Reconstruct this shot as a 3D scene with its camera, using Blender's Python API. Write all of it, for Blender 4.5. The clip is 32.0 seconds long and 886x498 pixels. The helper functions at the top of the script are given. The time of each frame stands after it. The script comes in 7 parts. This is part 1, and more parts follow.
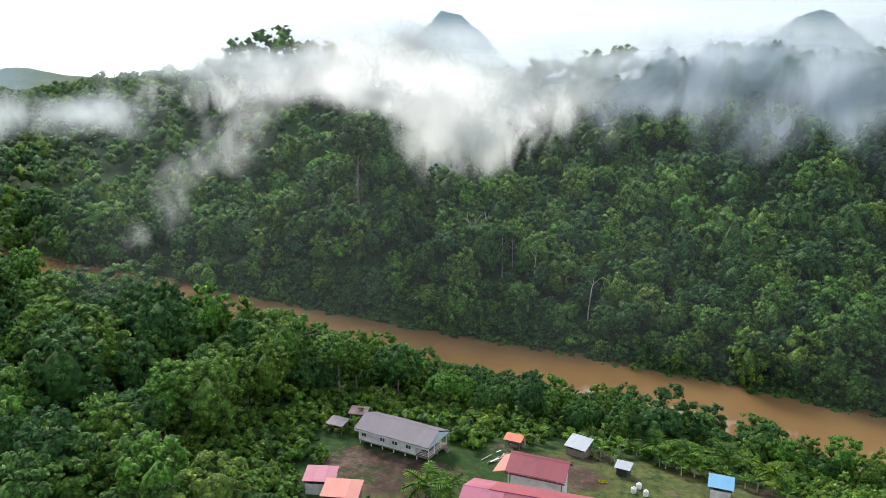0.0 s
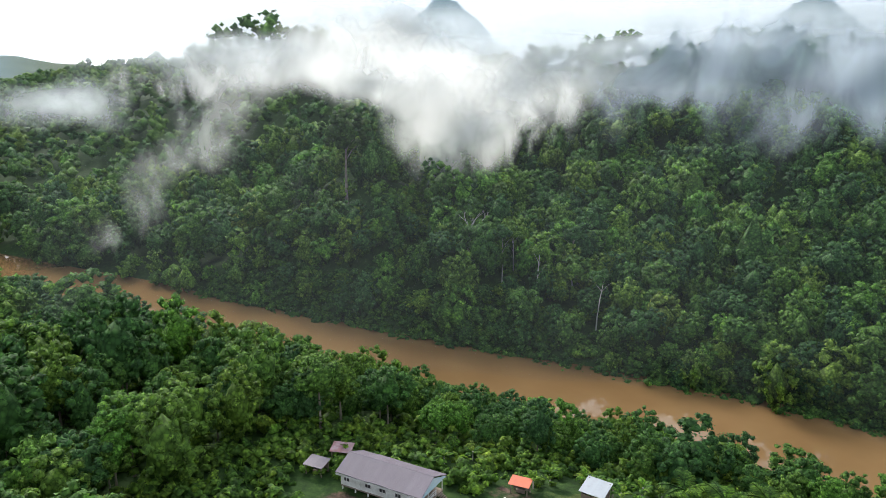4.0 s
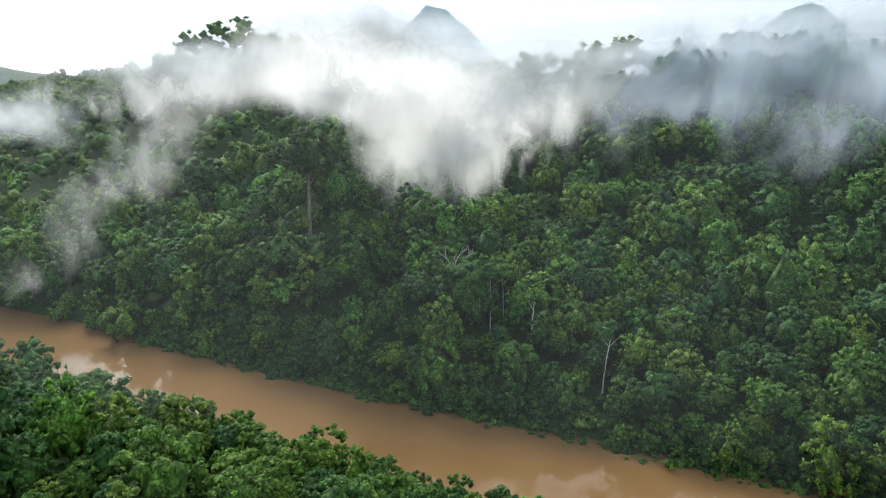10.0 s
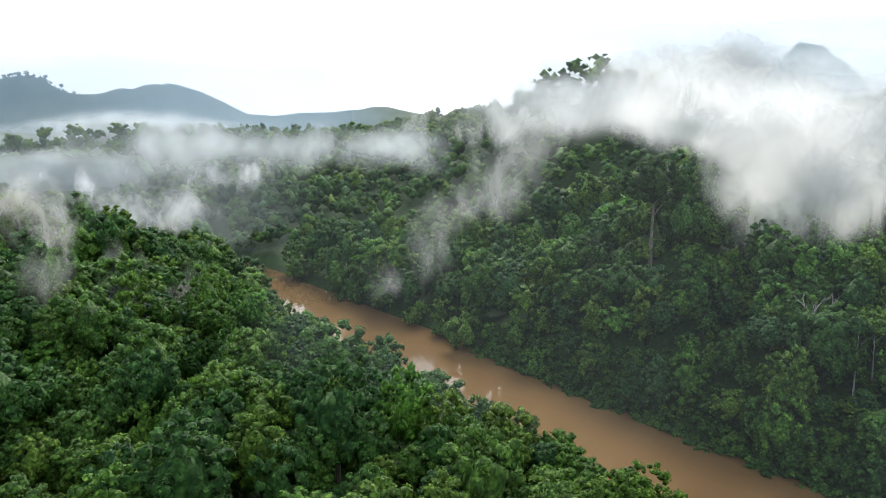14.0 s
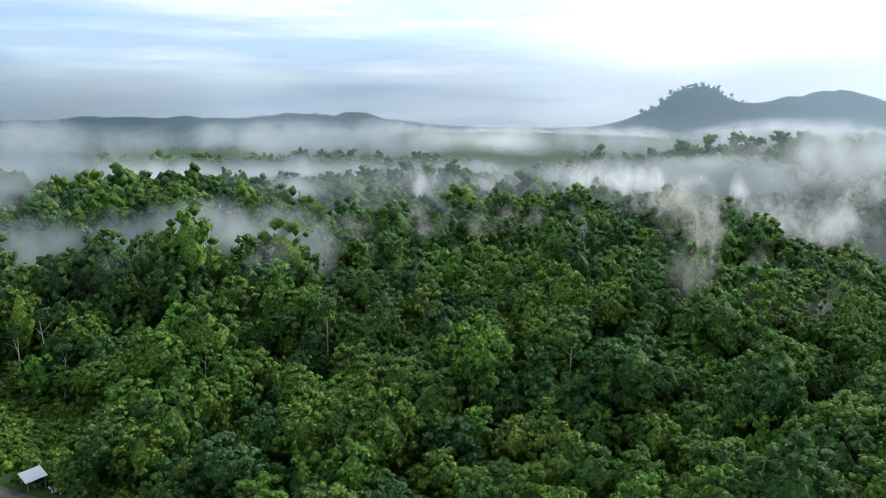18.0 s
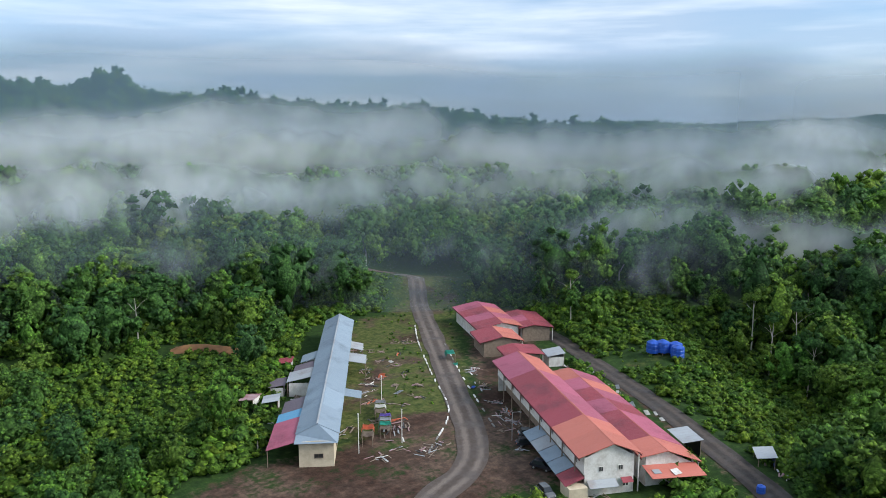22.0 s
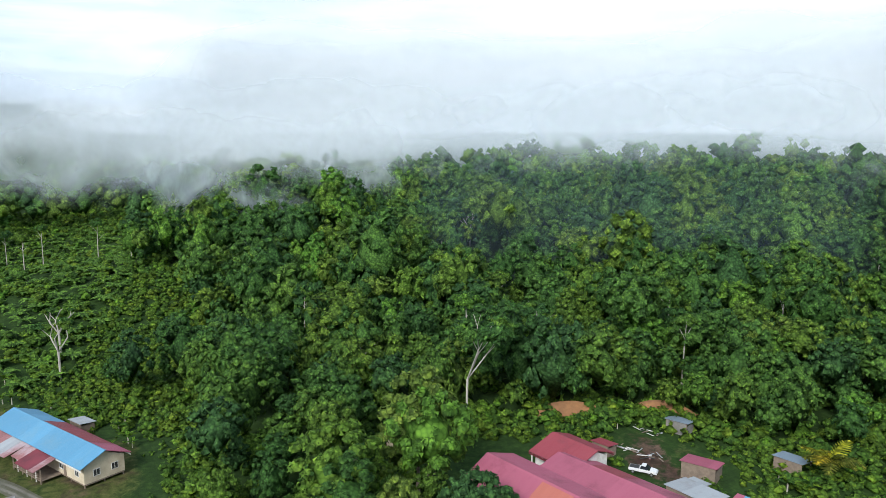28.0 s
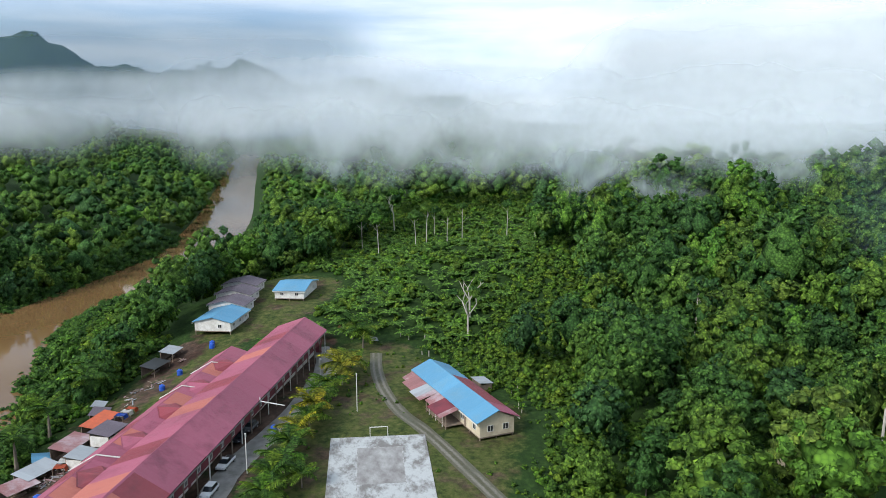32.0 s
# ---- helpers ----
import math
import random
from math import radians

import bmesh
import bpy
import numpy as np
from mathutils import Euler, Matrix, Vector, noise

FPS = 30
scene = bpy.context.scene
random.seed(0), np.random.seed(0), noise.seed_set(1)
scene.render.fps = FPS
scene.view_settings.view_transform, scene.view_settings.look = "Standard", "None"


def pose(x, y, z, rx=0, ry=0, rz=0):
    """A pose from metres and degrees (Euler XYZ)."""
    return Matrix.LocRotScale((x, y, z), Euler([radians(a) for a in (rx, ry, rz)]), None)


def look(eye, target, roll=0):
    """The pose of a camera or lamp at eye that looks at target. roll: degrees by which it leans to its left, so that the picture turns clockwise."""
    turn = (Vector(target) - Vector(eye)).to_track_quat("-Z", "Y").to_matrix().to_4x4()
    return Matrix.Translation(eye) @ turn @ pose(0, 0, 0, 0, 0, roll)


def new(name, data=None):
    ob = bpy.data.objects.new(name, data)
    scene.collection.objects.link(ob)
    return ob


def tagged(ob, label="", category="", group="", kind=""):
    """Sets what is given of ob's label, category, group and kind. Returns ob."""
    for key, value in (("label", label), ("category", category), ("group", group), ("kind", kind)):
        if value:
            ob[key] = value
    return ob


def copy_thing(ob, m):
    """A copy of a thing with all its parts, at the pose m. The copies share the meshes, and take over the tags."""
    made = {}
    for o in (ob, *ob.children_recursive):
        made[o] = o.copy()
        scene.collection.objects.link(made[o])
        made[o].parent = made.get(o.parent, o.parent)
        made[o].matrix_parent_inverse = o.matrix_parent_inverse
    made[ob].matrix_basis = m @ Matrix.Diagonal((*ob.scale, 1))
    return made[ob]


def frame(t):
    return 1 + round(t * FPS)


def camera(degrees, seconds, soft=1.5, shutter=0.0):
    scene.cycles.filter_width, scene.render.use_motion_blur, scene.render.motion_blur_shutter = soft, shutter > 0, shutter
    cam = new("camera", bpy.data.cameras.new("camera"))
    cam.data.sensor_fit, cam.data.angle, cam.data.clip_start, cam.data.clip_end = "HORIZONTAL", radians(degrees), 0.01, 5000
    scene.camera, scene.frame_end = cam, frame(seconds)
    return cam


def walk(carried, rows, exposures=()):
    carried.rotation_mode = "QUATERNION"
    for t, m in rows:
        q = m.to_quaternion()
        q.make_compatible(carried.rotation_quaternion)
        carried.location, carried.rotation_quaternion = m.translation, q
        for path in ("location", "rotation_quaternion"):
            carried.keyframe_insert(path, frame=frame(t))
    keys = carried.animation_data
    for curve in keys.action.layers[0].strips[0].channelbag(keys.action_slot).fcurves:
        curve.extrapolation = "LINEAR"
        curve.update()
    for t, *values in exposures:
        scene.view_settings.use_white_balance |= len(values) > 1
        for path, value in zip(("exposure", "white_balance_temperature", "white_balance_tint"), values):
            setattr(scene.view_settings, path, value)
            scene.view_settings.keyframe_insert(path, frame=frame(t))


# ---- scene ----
# ---- camera ----
cam = camera(60.92, 32.0, 0.6)
# seconds, place, tilt from straight down, lean, turn to the left
PATH = [
    (0.0, 11.50, -58.29, 67.57, 76.88, -0.20, 16.19),
    (0.5, 10.91, -56.85, 67.58, 76.78, -0.20, 16.16),
    (1.0, 10.18, -54.56, 67.24, 76.69, -0.22, 16.17),
    (1.5, 9.39, -52.35, 67.13, 76.52, -0.22, 16.12),
    (2.0, 8.70, -50.05, 67.28, 76.32, -0.23, 16.01),
    (2.5, 7.91, -47.60, 67.25, 76.20, -0.22, 15.92),
    (3.0, 7.15, -44.87, 67.46, 75.98, -0.19, 15.88),
    (3.5, 6.60, -41.91, 67.34, 75.99, -0.12, 15.90),
    (5.5, 3.97, -29.65, 67.19, 75.91, -0.04, 15.49),
    (6.0, 3.45, -26.82, 67.27, 75.94, -0.00, 15.34),
    (6.5, 3.04, -23.89, 67.63, 75.94, 0.02, 15.19),
    (7.0, 2.38, -20.80, 67.77, 75.96, 0.06, 15.02),
    (7.5, 1.91, -17.47, 67.92, 75.94, 0.08, 14.92),
    (8.0, 1.70, -14.43, 67.97, 76.00, 0.09, 14.91),
    (8.5, 1.06, -11.28, 68.03, 76.07, 0.09, 14.87),
    (9.0, 0.64, -8.01, 67.74, 76.21, 0.10, 14.96),
    (9.5, 0.06, -4.83, 67.96, 76.32, 0.11, 15.05),
    (10.0, -0.05, -2.48, 67.68, 76.59, 0.12, 15.27),
    (10.5, -0.34, -1.11, 67.34, 76.86, 0.14, 15.47),
    (11.0, -0.35, -0.29, 67.04, 77.19, 0.17, 15.53),
    (11.5, -0.19, -0.35, 66.28, 77.63, 0.20, 15.59),
    (12.0, -0.31, -0.78, 65.26, 78.18, 0.17, 16.22),
    (12.5, -0.99, -0.77, 63.60, 78.88, 0.13, 17.96),
    (13.0, -1.10, -0.69, 63.59, 79.44, 0.12, 22.49),
    (13.5, -1.24, -0.58, 63.58, 79.54, 0.06, 29.82),
    (14.0, -1.36, -0.55, 63.57, 79.69, 0.00, 41.05),
    (14.5, -1.41, -0.57, 63.57, 79.85, 0.01, 49.94),
    (16.5, -1.34, -0.46, 63.58, 80.06, 0.01, 69.45),
    (17.0, -1.34, -0.47, 63.58, 80.16, 0.02, 75.57),
    (17.5, -1.35, -0.49, 63.58, 80.22, 0.04, 81.79),
    (18.0, -1.37, -0.50, 63.57, 80.30, 0.05, 88.01),
    (18.5, -1.32, -0.46, 63.55, 80.38, 0.05, 93.71),
    (19.0, -1.24, -0.37, 63.52, 80.39, 0.03, 98.65),
    (19.5, -1.11, -0.24, 63.48, 80.22, 0.01, 103.18),
    (20.0, -0.95, -0.06, 63.44, 80.20, -0.04, 108.66),
    (20.5, -0.72, 0.05, 63.40, 80.14, -0.06, 115.37),
    (21.0, -0.59, 0.19, 63.37, 80.13, -0.08, 123.80),
    (21.5, -0.53, 0.13, 63.35, 80.16, -0.03, 133.20),
    (22.0, -0.53, 0.09, 63.33, 80.18, -0.00, 142.75),
    (22.5, -0.58, 0.07, 63.33, 80.39, -0.01, 153.89),
    (23.0, -0.57, 0.09, 63.32, 80.63, 0.02, 166.14),
    (23.5, -0.63, 0.04, 63.31, 80.72, -0.02, 177.49),
    (24.0, -0.69, 0.04, 63.30, 80.84, -0.00, 187.78),
    (24.5, -0.62, 0.02, 63.28, 80.90, 0.02, 197.57),
    (25.0, -0.50, -0.07, 63.26, 80.94, 0.01, 205.94),
    (25.5, -0.45, -0.08, 63.23, 80.96, -0.02, 213.29),
    (26.0, -0.47, -0.02, 63.20, 80.97, -0.03, 219.51),
    (26.5, -0.49, 0.05, 63.18, 80.94, -0.04, 225.31),
    (28.5, -0.59, 0.16, 63.05, 80.49, -0.04, 245.27),
    (29.0, -0.55, 0.18, 63.03, 80.34, -0.01, 248.48),
    (29.5, -0.39, 0.16, 63.00, 80.21, 0.01, 251.29),
    (30.0, -0.30, 0.15, 62.97, 80.08, -0.02, 254.04),
    (30.5, -0.34, 0.22, 62.93, 80.03, 0.00, 257.28),
    (31.0, -0.36, 0.30, 62.89, 79.99, 0.03, 260.48),
    (31.5, -0.36, 0.37, 62.86, 79.88, 0.03, 265.18),
    (32.0, -0.38, 0.41, 62.85, 79.87, 0.05, 270.97),
]


def eye_pose(x, y, z, tilt, lean, turn):
    """Tilt and lean first, then the turn about the vertical."""
    return Matrix.Translation((x, y, z)) @ pose(0, 0, 0, 0, 0, turn) @ pose(0, 0, 0, tilt) @ pose(0, 0, 0, 0, 0, -lean)


walk(cam, [(row[0], eye_pose(*row[1:])) for row in PATH],
     exposures=[(0.0, 0.45, 6480, 10), (11.5, 0.45, 6480, 10), (15.5, 0.22, 6350, 10), (20.0, 0.12, 6200, 10), (24.0, -0.02, 6250, 9), (32.0, -0.04, 6250, 9)])

# ---- light ----
SUN_AZ, SUN_EL = 42.0, 36.0   # degrees: to the left of +y, and up


def direction(az, el=0.0):
    a, e = radians(az), radians(el)
    return Vector((-math.sin(a) * math.cos(e), math.cos(a) * math.cos(e), math.sin(e)))


sun = new("sun", bpy.data.lights.new("sun", "SUN"))
sun.data.energy, sun.data.angle, sun.data.color = 3.8, radians(18), (1.0, 0.96, 0.90)
sun.matrix_world = look((0, 0, 0), tuple(-direction(SUN_AZ, SUN_EL)))


def build_world():
    world = bpy.data.worlds.new("world")
    scene.world = world
    world.use_nodes = True
    nt = world.node_tree
    nt.nodes.clear()
    add = nt.nodes.new
    link = nt.links.new
    out, bg = add("ShaderNodeOutputWorld"), add("ShaderNodeBackground")
    sky, coord = add("ShaderNodeTexSky"), add("ShaderNodeTexCoord")
    sky.sky_type, sky.sun_disc = "NISHITA", False
    sky.sun_elevation, sky.sun_rotation = radians(SUN_EL), radians(360 - SUN_AZ)
    dim = add("ShaderNodeMix")
    dim.data_type, dim.blend_type = "RGBA", "MULTIPLY"
    dim.inputs[0].default_value = 1.0
    dim.inputs[7].default_value = (0.11, 0.13, 0.16, 1)
    link(sky.outputs[0], dim.inputs[6])
    # streaky high cloud: stretched along the horizon
    stretch = add("ShaderNodeMapping")
    stretch.inputs["Scale"].default_value = (1.6, 1.6, 9.0)
    link(coord.outputs["Generated"], stretch.inputs["Vector"])
    cloud = add("ShaderNodeTexNoise")
    cloud.inputs["Scale"].default_value, cloud.inputs["Detail"].default_value = 1.7, 6
    cloud.inputs["Roughness"].default_value = 0.52
    link(stretch.outputs[0], cloud.inputs["Vector"])
    # brighter towards the veiled sun and on the opposite, front-lit side
    def towards(az, el, low, high):
        dot = add("ShaderNodeVectorMath")
        dot.operation = "DOT_PRODUCT"
        dot.inputs[1].default_value = direction(az, el)
        link(coord.outputs["Generated"], dot.inputs[0])
        ramp = add("ShaderNodeMapRange")
        ramp.interpolation_type = "SMOOTHSTEP"
        ramp.inputs["From Min"].default_value, ramp.inputs["From Max"].default_value = low, high
        link(dot.outputs["Value"], ramp.inputs["Value"])
        return ramp.outputs[0]
    def maths(op, a, b):
        n = add("ShaderNodeMath")
        n.operation = op
        n.use_clamp = False
        for i, v in enumerate((a, b)):
            if isinstance(v, (int, float)):
                n.inputs[i].default_value = v
            else:
                link(v, n.inputs[i])
        return n.outputs[0]
    glow = towards(30, 8, 0.45, 0.97)
    east = towards(235, 9, 0.55, 1.0)
    veil = maths("ADD", maths("MULTIPLY", glow, 0.75), maths("MULTIPLY", east, 0.4))
    noise_part = maths("MULTIPLY", maths("SUBTRACT", cloud.outputs["Fac"], 0.42), 2.6)
    cover = add("ShaderNodeClamp")
    link(maths("ADD", noise_part, maths("ADD", veil, 0.55)), cover.inputs["Value"])
    bright = add("ShaderNodeMix")
    bright.data_type = "RGBA"
    # bands of blue-grey stratus between paler cloud
    band = add("ShaderNodeMapping")
    band.inputs["Scale"].default_value = (1.3, 1.3, 15.0)
    band.inputs["Location"].default_value = (4.0, 2.0, 1.0)
    link(coord.outputs["Generated"], band.inputs["Vector"])
    strata = add("ShaderNodeTexNoise")
    strata.inputs["Scale"].default_value, strata.inputs["Detail"].default_value, strata.inputs["Roughness"].default_value = 1.5, 5, 0.55
    link(band.outputs[0], strata.inputs["Vector"])
    grey = add("ShaderNodeValToRGB")
    grey.color_ramp.elements[0].position, grey.color_ramp.elements[0].color = 0.38, (0.52, 0.67, 0.86, 1)
    grey.color_ramp.elements[1].position, grey.color_ramp.elements[1].color = 0.64, (1.05, 1.12, 1.18, 1)
    link(strata.outputs["Fac"], grey.inputs[0])
    link(grey.outputs[0], bright.inputs[6])
    bright.inputs[7].default_value = (1.75, 1.82, 1.88, 1)
    whiten = add("ShaderNodeClamp")
    link(veil, whiten.inputs["Value"])
    link(whiten.outputs[0], bright.inputs[0])
    mix = add("ShaderNodeMix")
    mix.data_type = "RGBA"
    link(cover.outputs[0], mix.inputs[0])
    link(dim.outputs[2], mix.inputs[6])
    link(bright.outputs[2], mix.inputs[7])
    link(mix.outputs[2], bg.inputs["Color"])
    bg.inputs["Strength"].default_value = 1.0
    link(bg.outputs[0], out.inputs["Surface"])


build_world()

# ---- materials ----
def maker(name):
    m = bpy.data.materials.new(name)
    m.use_nodes = True
    nt = m.node_tree
    nt.nodes.clear()
    out = nt.nodes.new("ShaderNodeOutputMaterial")
    bsdf = nt.nodes.new("ShaderNodeBsdfPrincipled")
    nt.links.new(bsdf.outputs[0], out.inputs["Surface"])
    return m, nt, bsdf, out


def noise_node(nt, scale, detail=4, rough=0.55, coord="Object", stretch=None):
    tc = nt.nodes.new("ShaderNodeTexCoord")
    src = tc.outputs[coord]
    if stretch:
        mp = nt.nodes.new("ShaderNodeMapping")
        mp.inputs["Scale"].default_value = stretch
        nt.links.new(src, mp.inputs["Vector"])
        src = mp.outputs[0]
    n = nt.nodes.new("ShaderNodeTexNoise")
    n.inputs["Scale"].default_value, n.inputs["Detail"].default_value, n.inputs["Roughness"].default_value = scale, detail, rough
    nt.links.new(src, n.inputs["Vector"])
    return n.outputs["Fac"]


def ramp_node(nt, fac, stops):
    r = nt.nodes.new("ShaderNodeValToRGB")
    el = r.color_ramp.elements
    while len(el) < len(stops):
        el.new(0.5)
    for e, (p, c) in zip(el, stops):
        e.position, e.color = p, (*c, 1)
    nt.links.new(fac, r.inputs[0])
    return r.outputs[0]


def blend(nt, fac, a, b, mode="MIX"):
    n = nt.nodes.new("ShaderNodeMix")
    n.data_type, n.blend_type = "RGBA", mode
    for i, v in ((0, fac), (6, a), (7, b)):
        if isinstance(v, (int, float)):
            n.inputs[i].default_value = v
        elif isinstance(v, tuple):
            n.inputs[i].default_value = (*v, 1)
        else:
            nt.links.new(v, n.inputs[i])
    return n.outputs[2]


def bump(nt, bsdf, height, strength, distance):
    b = nt.nodes.new("ShaderNodeBump")
    b.inputs["Strength"].default_value, b.inputs["Distance"].default_value = strength, distance
    nt.links.new(height, b.inputs["Height"])
    nt.links.new(b.outputs[0], bsdf.inputs["Normal"])


def worn(name, base, dirt, rough=0.7, metal=0.0, scale=0.5, amount=0.5, grain=8.0, bump_m=0.02, stretch=None):
    """A painted or raw surface: fine grain in the base colour, broad stains in the dirt colour."""
    m, nt, bsdf, _ = maker(name)
    broad = noise_node(nt, scale, 6, 0.62, stretch=stretch)
    fine = noise_node(nt, grain, 3)
    mask = ramp_node(nt, broad, [(0.5 - 0.22 * amount, (0, 0, 0)), (0.62 + 0.3 * (1 - amount), (1, 1, 1))])
    col = blend(nt, mask, base, dirt)
    col = blend(nt, 0.35, col, ramp_node(nt, fine, [(0.2, (0.35, 0.35, 0.35)), (0.8, (1, 1, 1))]), "MULTIPLY")
    nt.links.new(col, bsdf.inputs["Base Color"])
    bsdf.inputs["Roughness"].default_value, bsdf.inputs["Metallic"].default_value = rough, metal
    if bump_m:
        bump(nt, bsdf, fine, 0.5, bump_m)
    return m


def roof_metal(name, base, stain, amount=0.35, rough=0.62):
    """Painted corrugated sheet: ribs run down the slope (object y), sheet joints across, with rust and fading."""
    m, nt, bsdf, _ = maker(name)
    tc = nt.nodes.new("ShaderNodeTexCoord")
    wave = nt.nodes.new("ShaderNodeTexWave")
    wave.wave_type, wave.bands_direction = "BANDS", "X"
    wave.inputs["Scale"].default_value = 3.2
    nt.links.new(tc.outputs["Object"], wave.inputs["Vector"])
    broad = noise_node(nt, 0.16, 7, 0.66)
    streak = noise_node(nt, 1.0, 4, 0.6, stretch=(1.1, 0.12, 0.3))
    fade = blend(nt, 0.55, base, tuple(min(1, c * 1.35 + 0.04) for c in base))
    col = blend(nt, streak, base, fade)
    col = blend(nt, ramp_node(nt, broad, [(0.60 - 0.25 * amount, (0, 0, 0)), (0.80 - 0.2 * amount, (1, 1, 1))]), col, stain)
    info = nt.nodes.new("ShaderNodeObjectInfo")
    col = blend(nt, 0.5, col, ramp_node(nt, info.outputs["Random"], [(0.0, (0.62, 0.62, 0.62)), (1.0, (1, 1, 1))]), "MULTIPLY")
    nt.links.new(col, bsdf.inputs["Base Color"])
    bsdf.inputs["Roughness"].default_value = rough
    bump(nt, bsdf, wave.outputs["Fac"], 0.4, 0.03)
    return m


def leaf_material(name, dark, mid, light, by_object=False, yellow=0.0):
    m, nt, bsdf, out = maker(name)
    geo = nt.nodes.new("ShaderNodeNewGeometry")
    if by_object:
        tint = nt.nodes.new("ShaderNodeObjectInfo").outputs["Random"]
    else:
        at = nt.nodes.new("ShaderNodeAttribute")
        at.attribute_name = "tint"
        tint = at.outputs["Fac"]
    per_leaf = ramp_node(nt, geo.outputs["Random Per Island"], [(0.0, dark), (0.55, mid), (1.0, light)])
    hue = ramp_node(nt, tint, [(0.0, (0.60, 0.72, 0.85)), (0.22, (0.58, 0.74, 0.62)), (0.45, (0.88, 0.98, 0.72)), (0.66, (1.15, 1.12, 0.66)), (0.80, (1.42, 1.2, 0.6)), (0.92, (1.1, 1.35, 0.68)), (1.0, (1.6, 1.22, 0.8))])
    col = blend(nt, 1.0, per_leaf, hue, "MULTIPLY")
    # single leaves within each spray: small cells, pale in the middle, shade painted into the gaps between them
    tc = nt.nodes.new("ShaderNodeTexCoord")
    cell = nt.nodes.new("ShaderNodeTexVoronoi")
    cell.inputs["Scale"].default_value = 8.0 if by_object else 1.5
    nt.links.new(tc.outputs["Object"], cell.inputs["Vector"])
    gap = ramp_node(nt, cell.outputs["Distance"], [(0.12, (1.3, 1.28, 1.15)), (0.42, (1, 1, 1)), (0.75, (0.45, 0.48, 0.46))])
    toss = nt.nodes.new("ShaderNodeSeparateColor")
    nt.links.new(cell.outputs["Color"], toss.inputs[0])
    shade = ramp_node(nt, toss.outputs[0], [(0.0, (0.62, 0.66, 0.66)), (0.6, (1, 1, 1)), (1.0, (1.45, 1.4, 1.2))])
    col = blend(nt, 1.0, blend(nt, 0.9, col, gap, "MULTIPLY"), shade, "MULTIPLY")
    # leaves of one crown lean with its dome, so the crown takes light as a rounded whole
    dome = nt.nodes.new("ShaderNodeAttribute")
    dome.attribute_name = "dome"
    turned = nt.nodes.new("ShaderNodeVectorTransform")
    turned.vector_type, turned.convert_from, turned.convert_to = "VECTOR", "OBJECT", "WORLD"
    away = nt.nodes.new("ShaderNodeVectorMath")
    away.operation = "NORMALIZE"
    nt.links.new(turned.outputs[0], away.inputs[0])
    nt.links.new(dome.outputs["Vector"], turned.inputs[0])
    lean, unit = nt.nodes.new("ShaderNodeVectorMath"), nt.nodes.new("ShaderNodeVectorMath")
    lean.operation, unit.operation = "MULTIPLY_ADD", "NORMALIZE"
    nt.links.new(away.outputs[0], lean.inputs[0])
    lean.inputs[1].default_value = (1.1, 1.1, 1.1)
    nt.links.new(geo.outputs["Normal"], lean.inputs[2])
    nt.links.new(lean.outputs[0], unit.inputs[0])
    relief = nt.nodes.new("ShaderNodeBump")
    relief.inputs["Strength"].default_value, relief.inputs["Distance"].default_value = 0.8, -0.06 if by_object else -0.3
    nt.links.new(cell.outputs["Distance"], relief.inputs["Height"])
    nt.links.new(unit.outputs[0], relief.inputs["Normal"])
    nt.links.new(relief.outputs[0], bsdf.inputs["Normal"])
    nt.links.new(col, bsdf.inputs["Base Color"])
    bsdf.inputs["Roughness"].default_value = 0.75
    bsdf.inputs["Specular IOR Level"].default_value = 0.2
    tr = nt.nodes.new("ShaderNodeBsdfTranslucent")
    nt.links.new(col, tr.inputs["Color"])
    mx = nt.nodes.new("ShaderNodeMixShader")
    mx.inputs[0].default_value = 0.36
    nt.links.new(bsdf.outputs[0], mx.inputs[1])
    nt.links.new(tr.outputs[0], mx.inputs[2])
    nt.links.new(mx.outputs[0], out.inputs["Surface"])
    return m


GREENS = ((0.056, 0.118, 0.037), (0.094, 0.192, 0.052), (0.138, 0.255, 0.068))
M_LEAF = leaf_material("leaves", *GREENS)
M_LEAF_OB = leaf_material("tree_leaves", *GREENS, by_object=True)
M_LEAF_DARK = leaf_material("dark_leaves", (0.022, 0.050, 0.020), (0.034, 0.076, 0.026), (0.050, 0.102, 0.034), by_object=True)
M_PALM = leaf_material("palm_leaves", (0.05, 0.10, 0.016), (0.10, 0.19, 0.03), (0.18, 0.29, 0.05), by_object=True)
M_PALM_Y = leaf_material("yellow_palm_leaves", (0.14, 0.14, 0.015), (0.30, 0.28, 0.03), (0.42, 0.36, 0.05), by_object=True)
M_BARK = worn("bark", (0.16, 0.13, 0.10), (0.30, 0.27, 0.23), 0.9, scale=0.8, grain=3)
M_PALE_BARK = worn("pale_bark", (0.50, 0.47, 0.42), (0.28, 0.25, 0.22), 0.9, scale=0.7, grain=3)
M_RED = roof_metal("crimson_roof", (0.235, 0.030, 0.045), (0.13, 0.028, 0.038))
M_PINK = roof_metal("faded_pink_roof", (0.32, 0.072, 0.122), (0.19, 0.04, 0.07))
M_ORANGE = roof_metal("faded_orange_roof", (0.42, 0.12, 0.085), (0.34, 0.09, 0.075))
M_PURPLE = roof_metal("purple_brown_roof", (0.105, 0.082, 0.105), (0.15, 0.125, 0.15), 0.5)
M_BLUE = roof_metal("sky_blue_roof", (0.085, 0.26, 0.42), (0.14, 0.29, 0.40), 0.3)
M_GREY_ROOF = roof_metal("grey_blue_roof", (0.20, 0.26, 0.32), (0.14, 0.18, 0.22), 0.3)
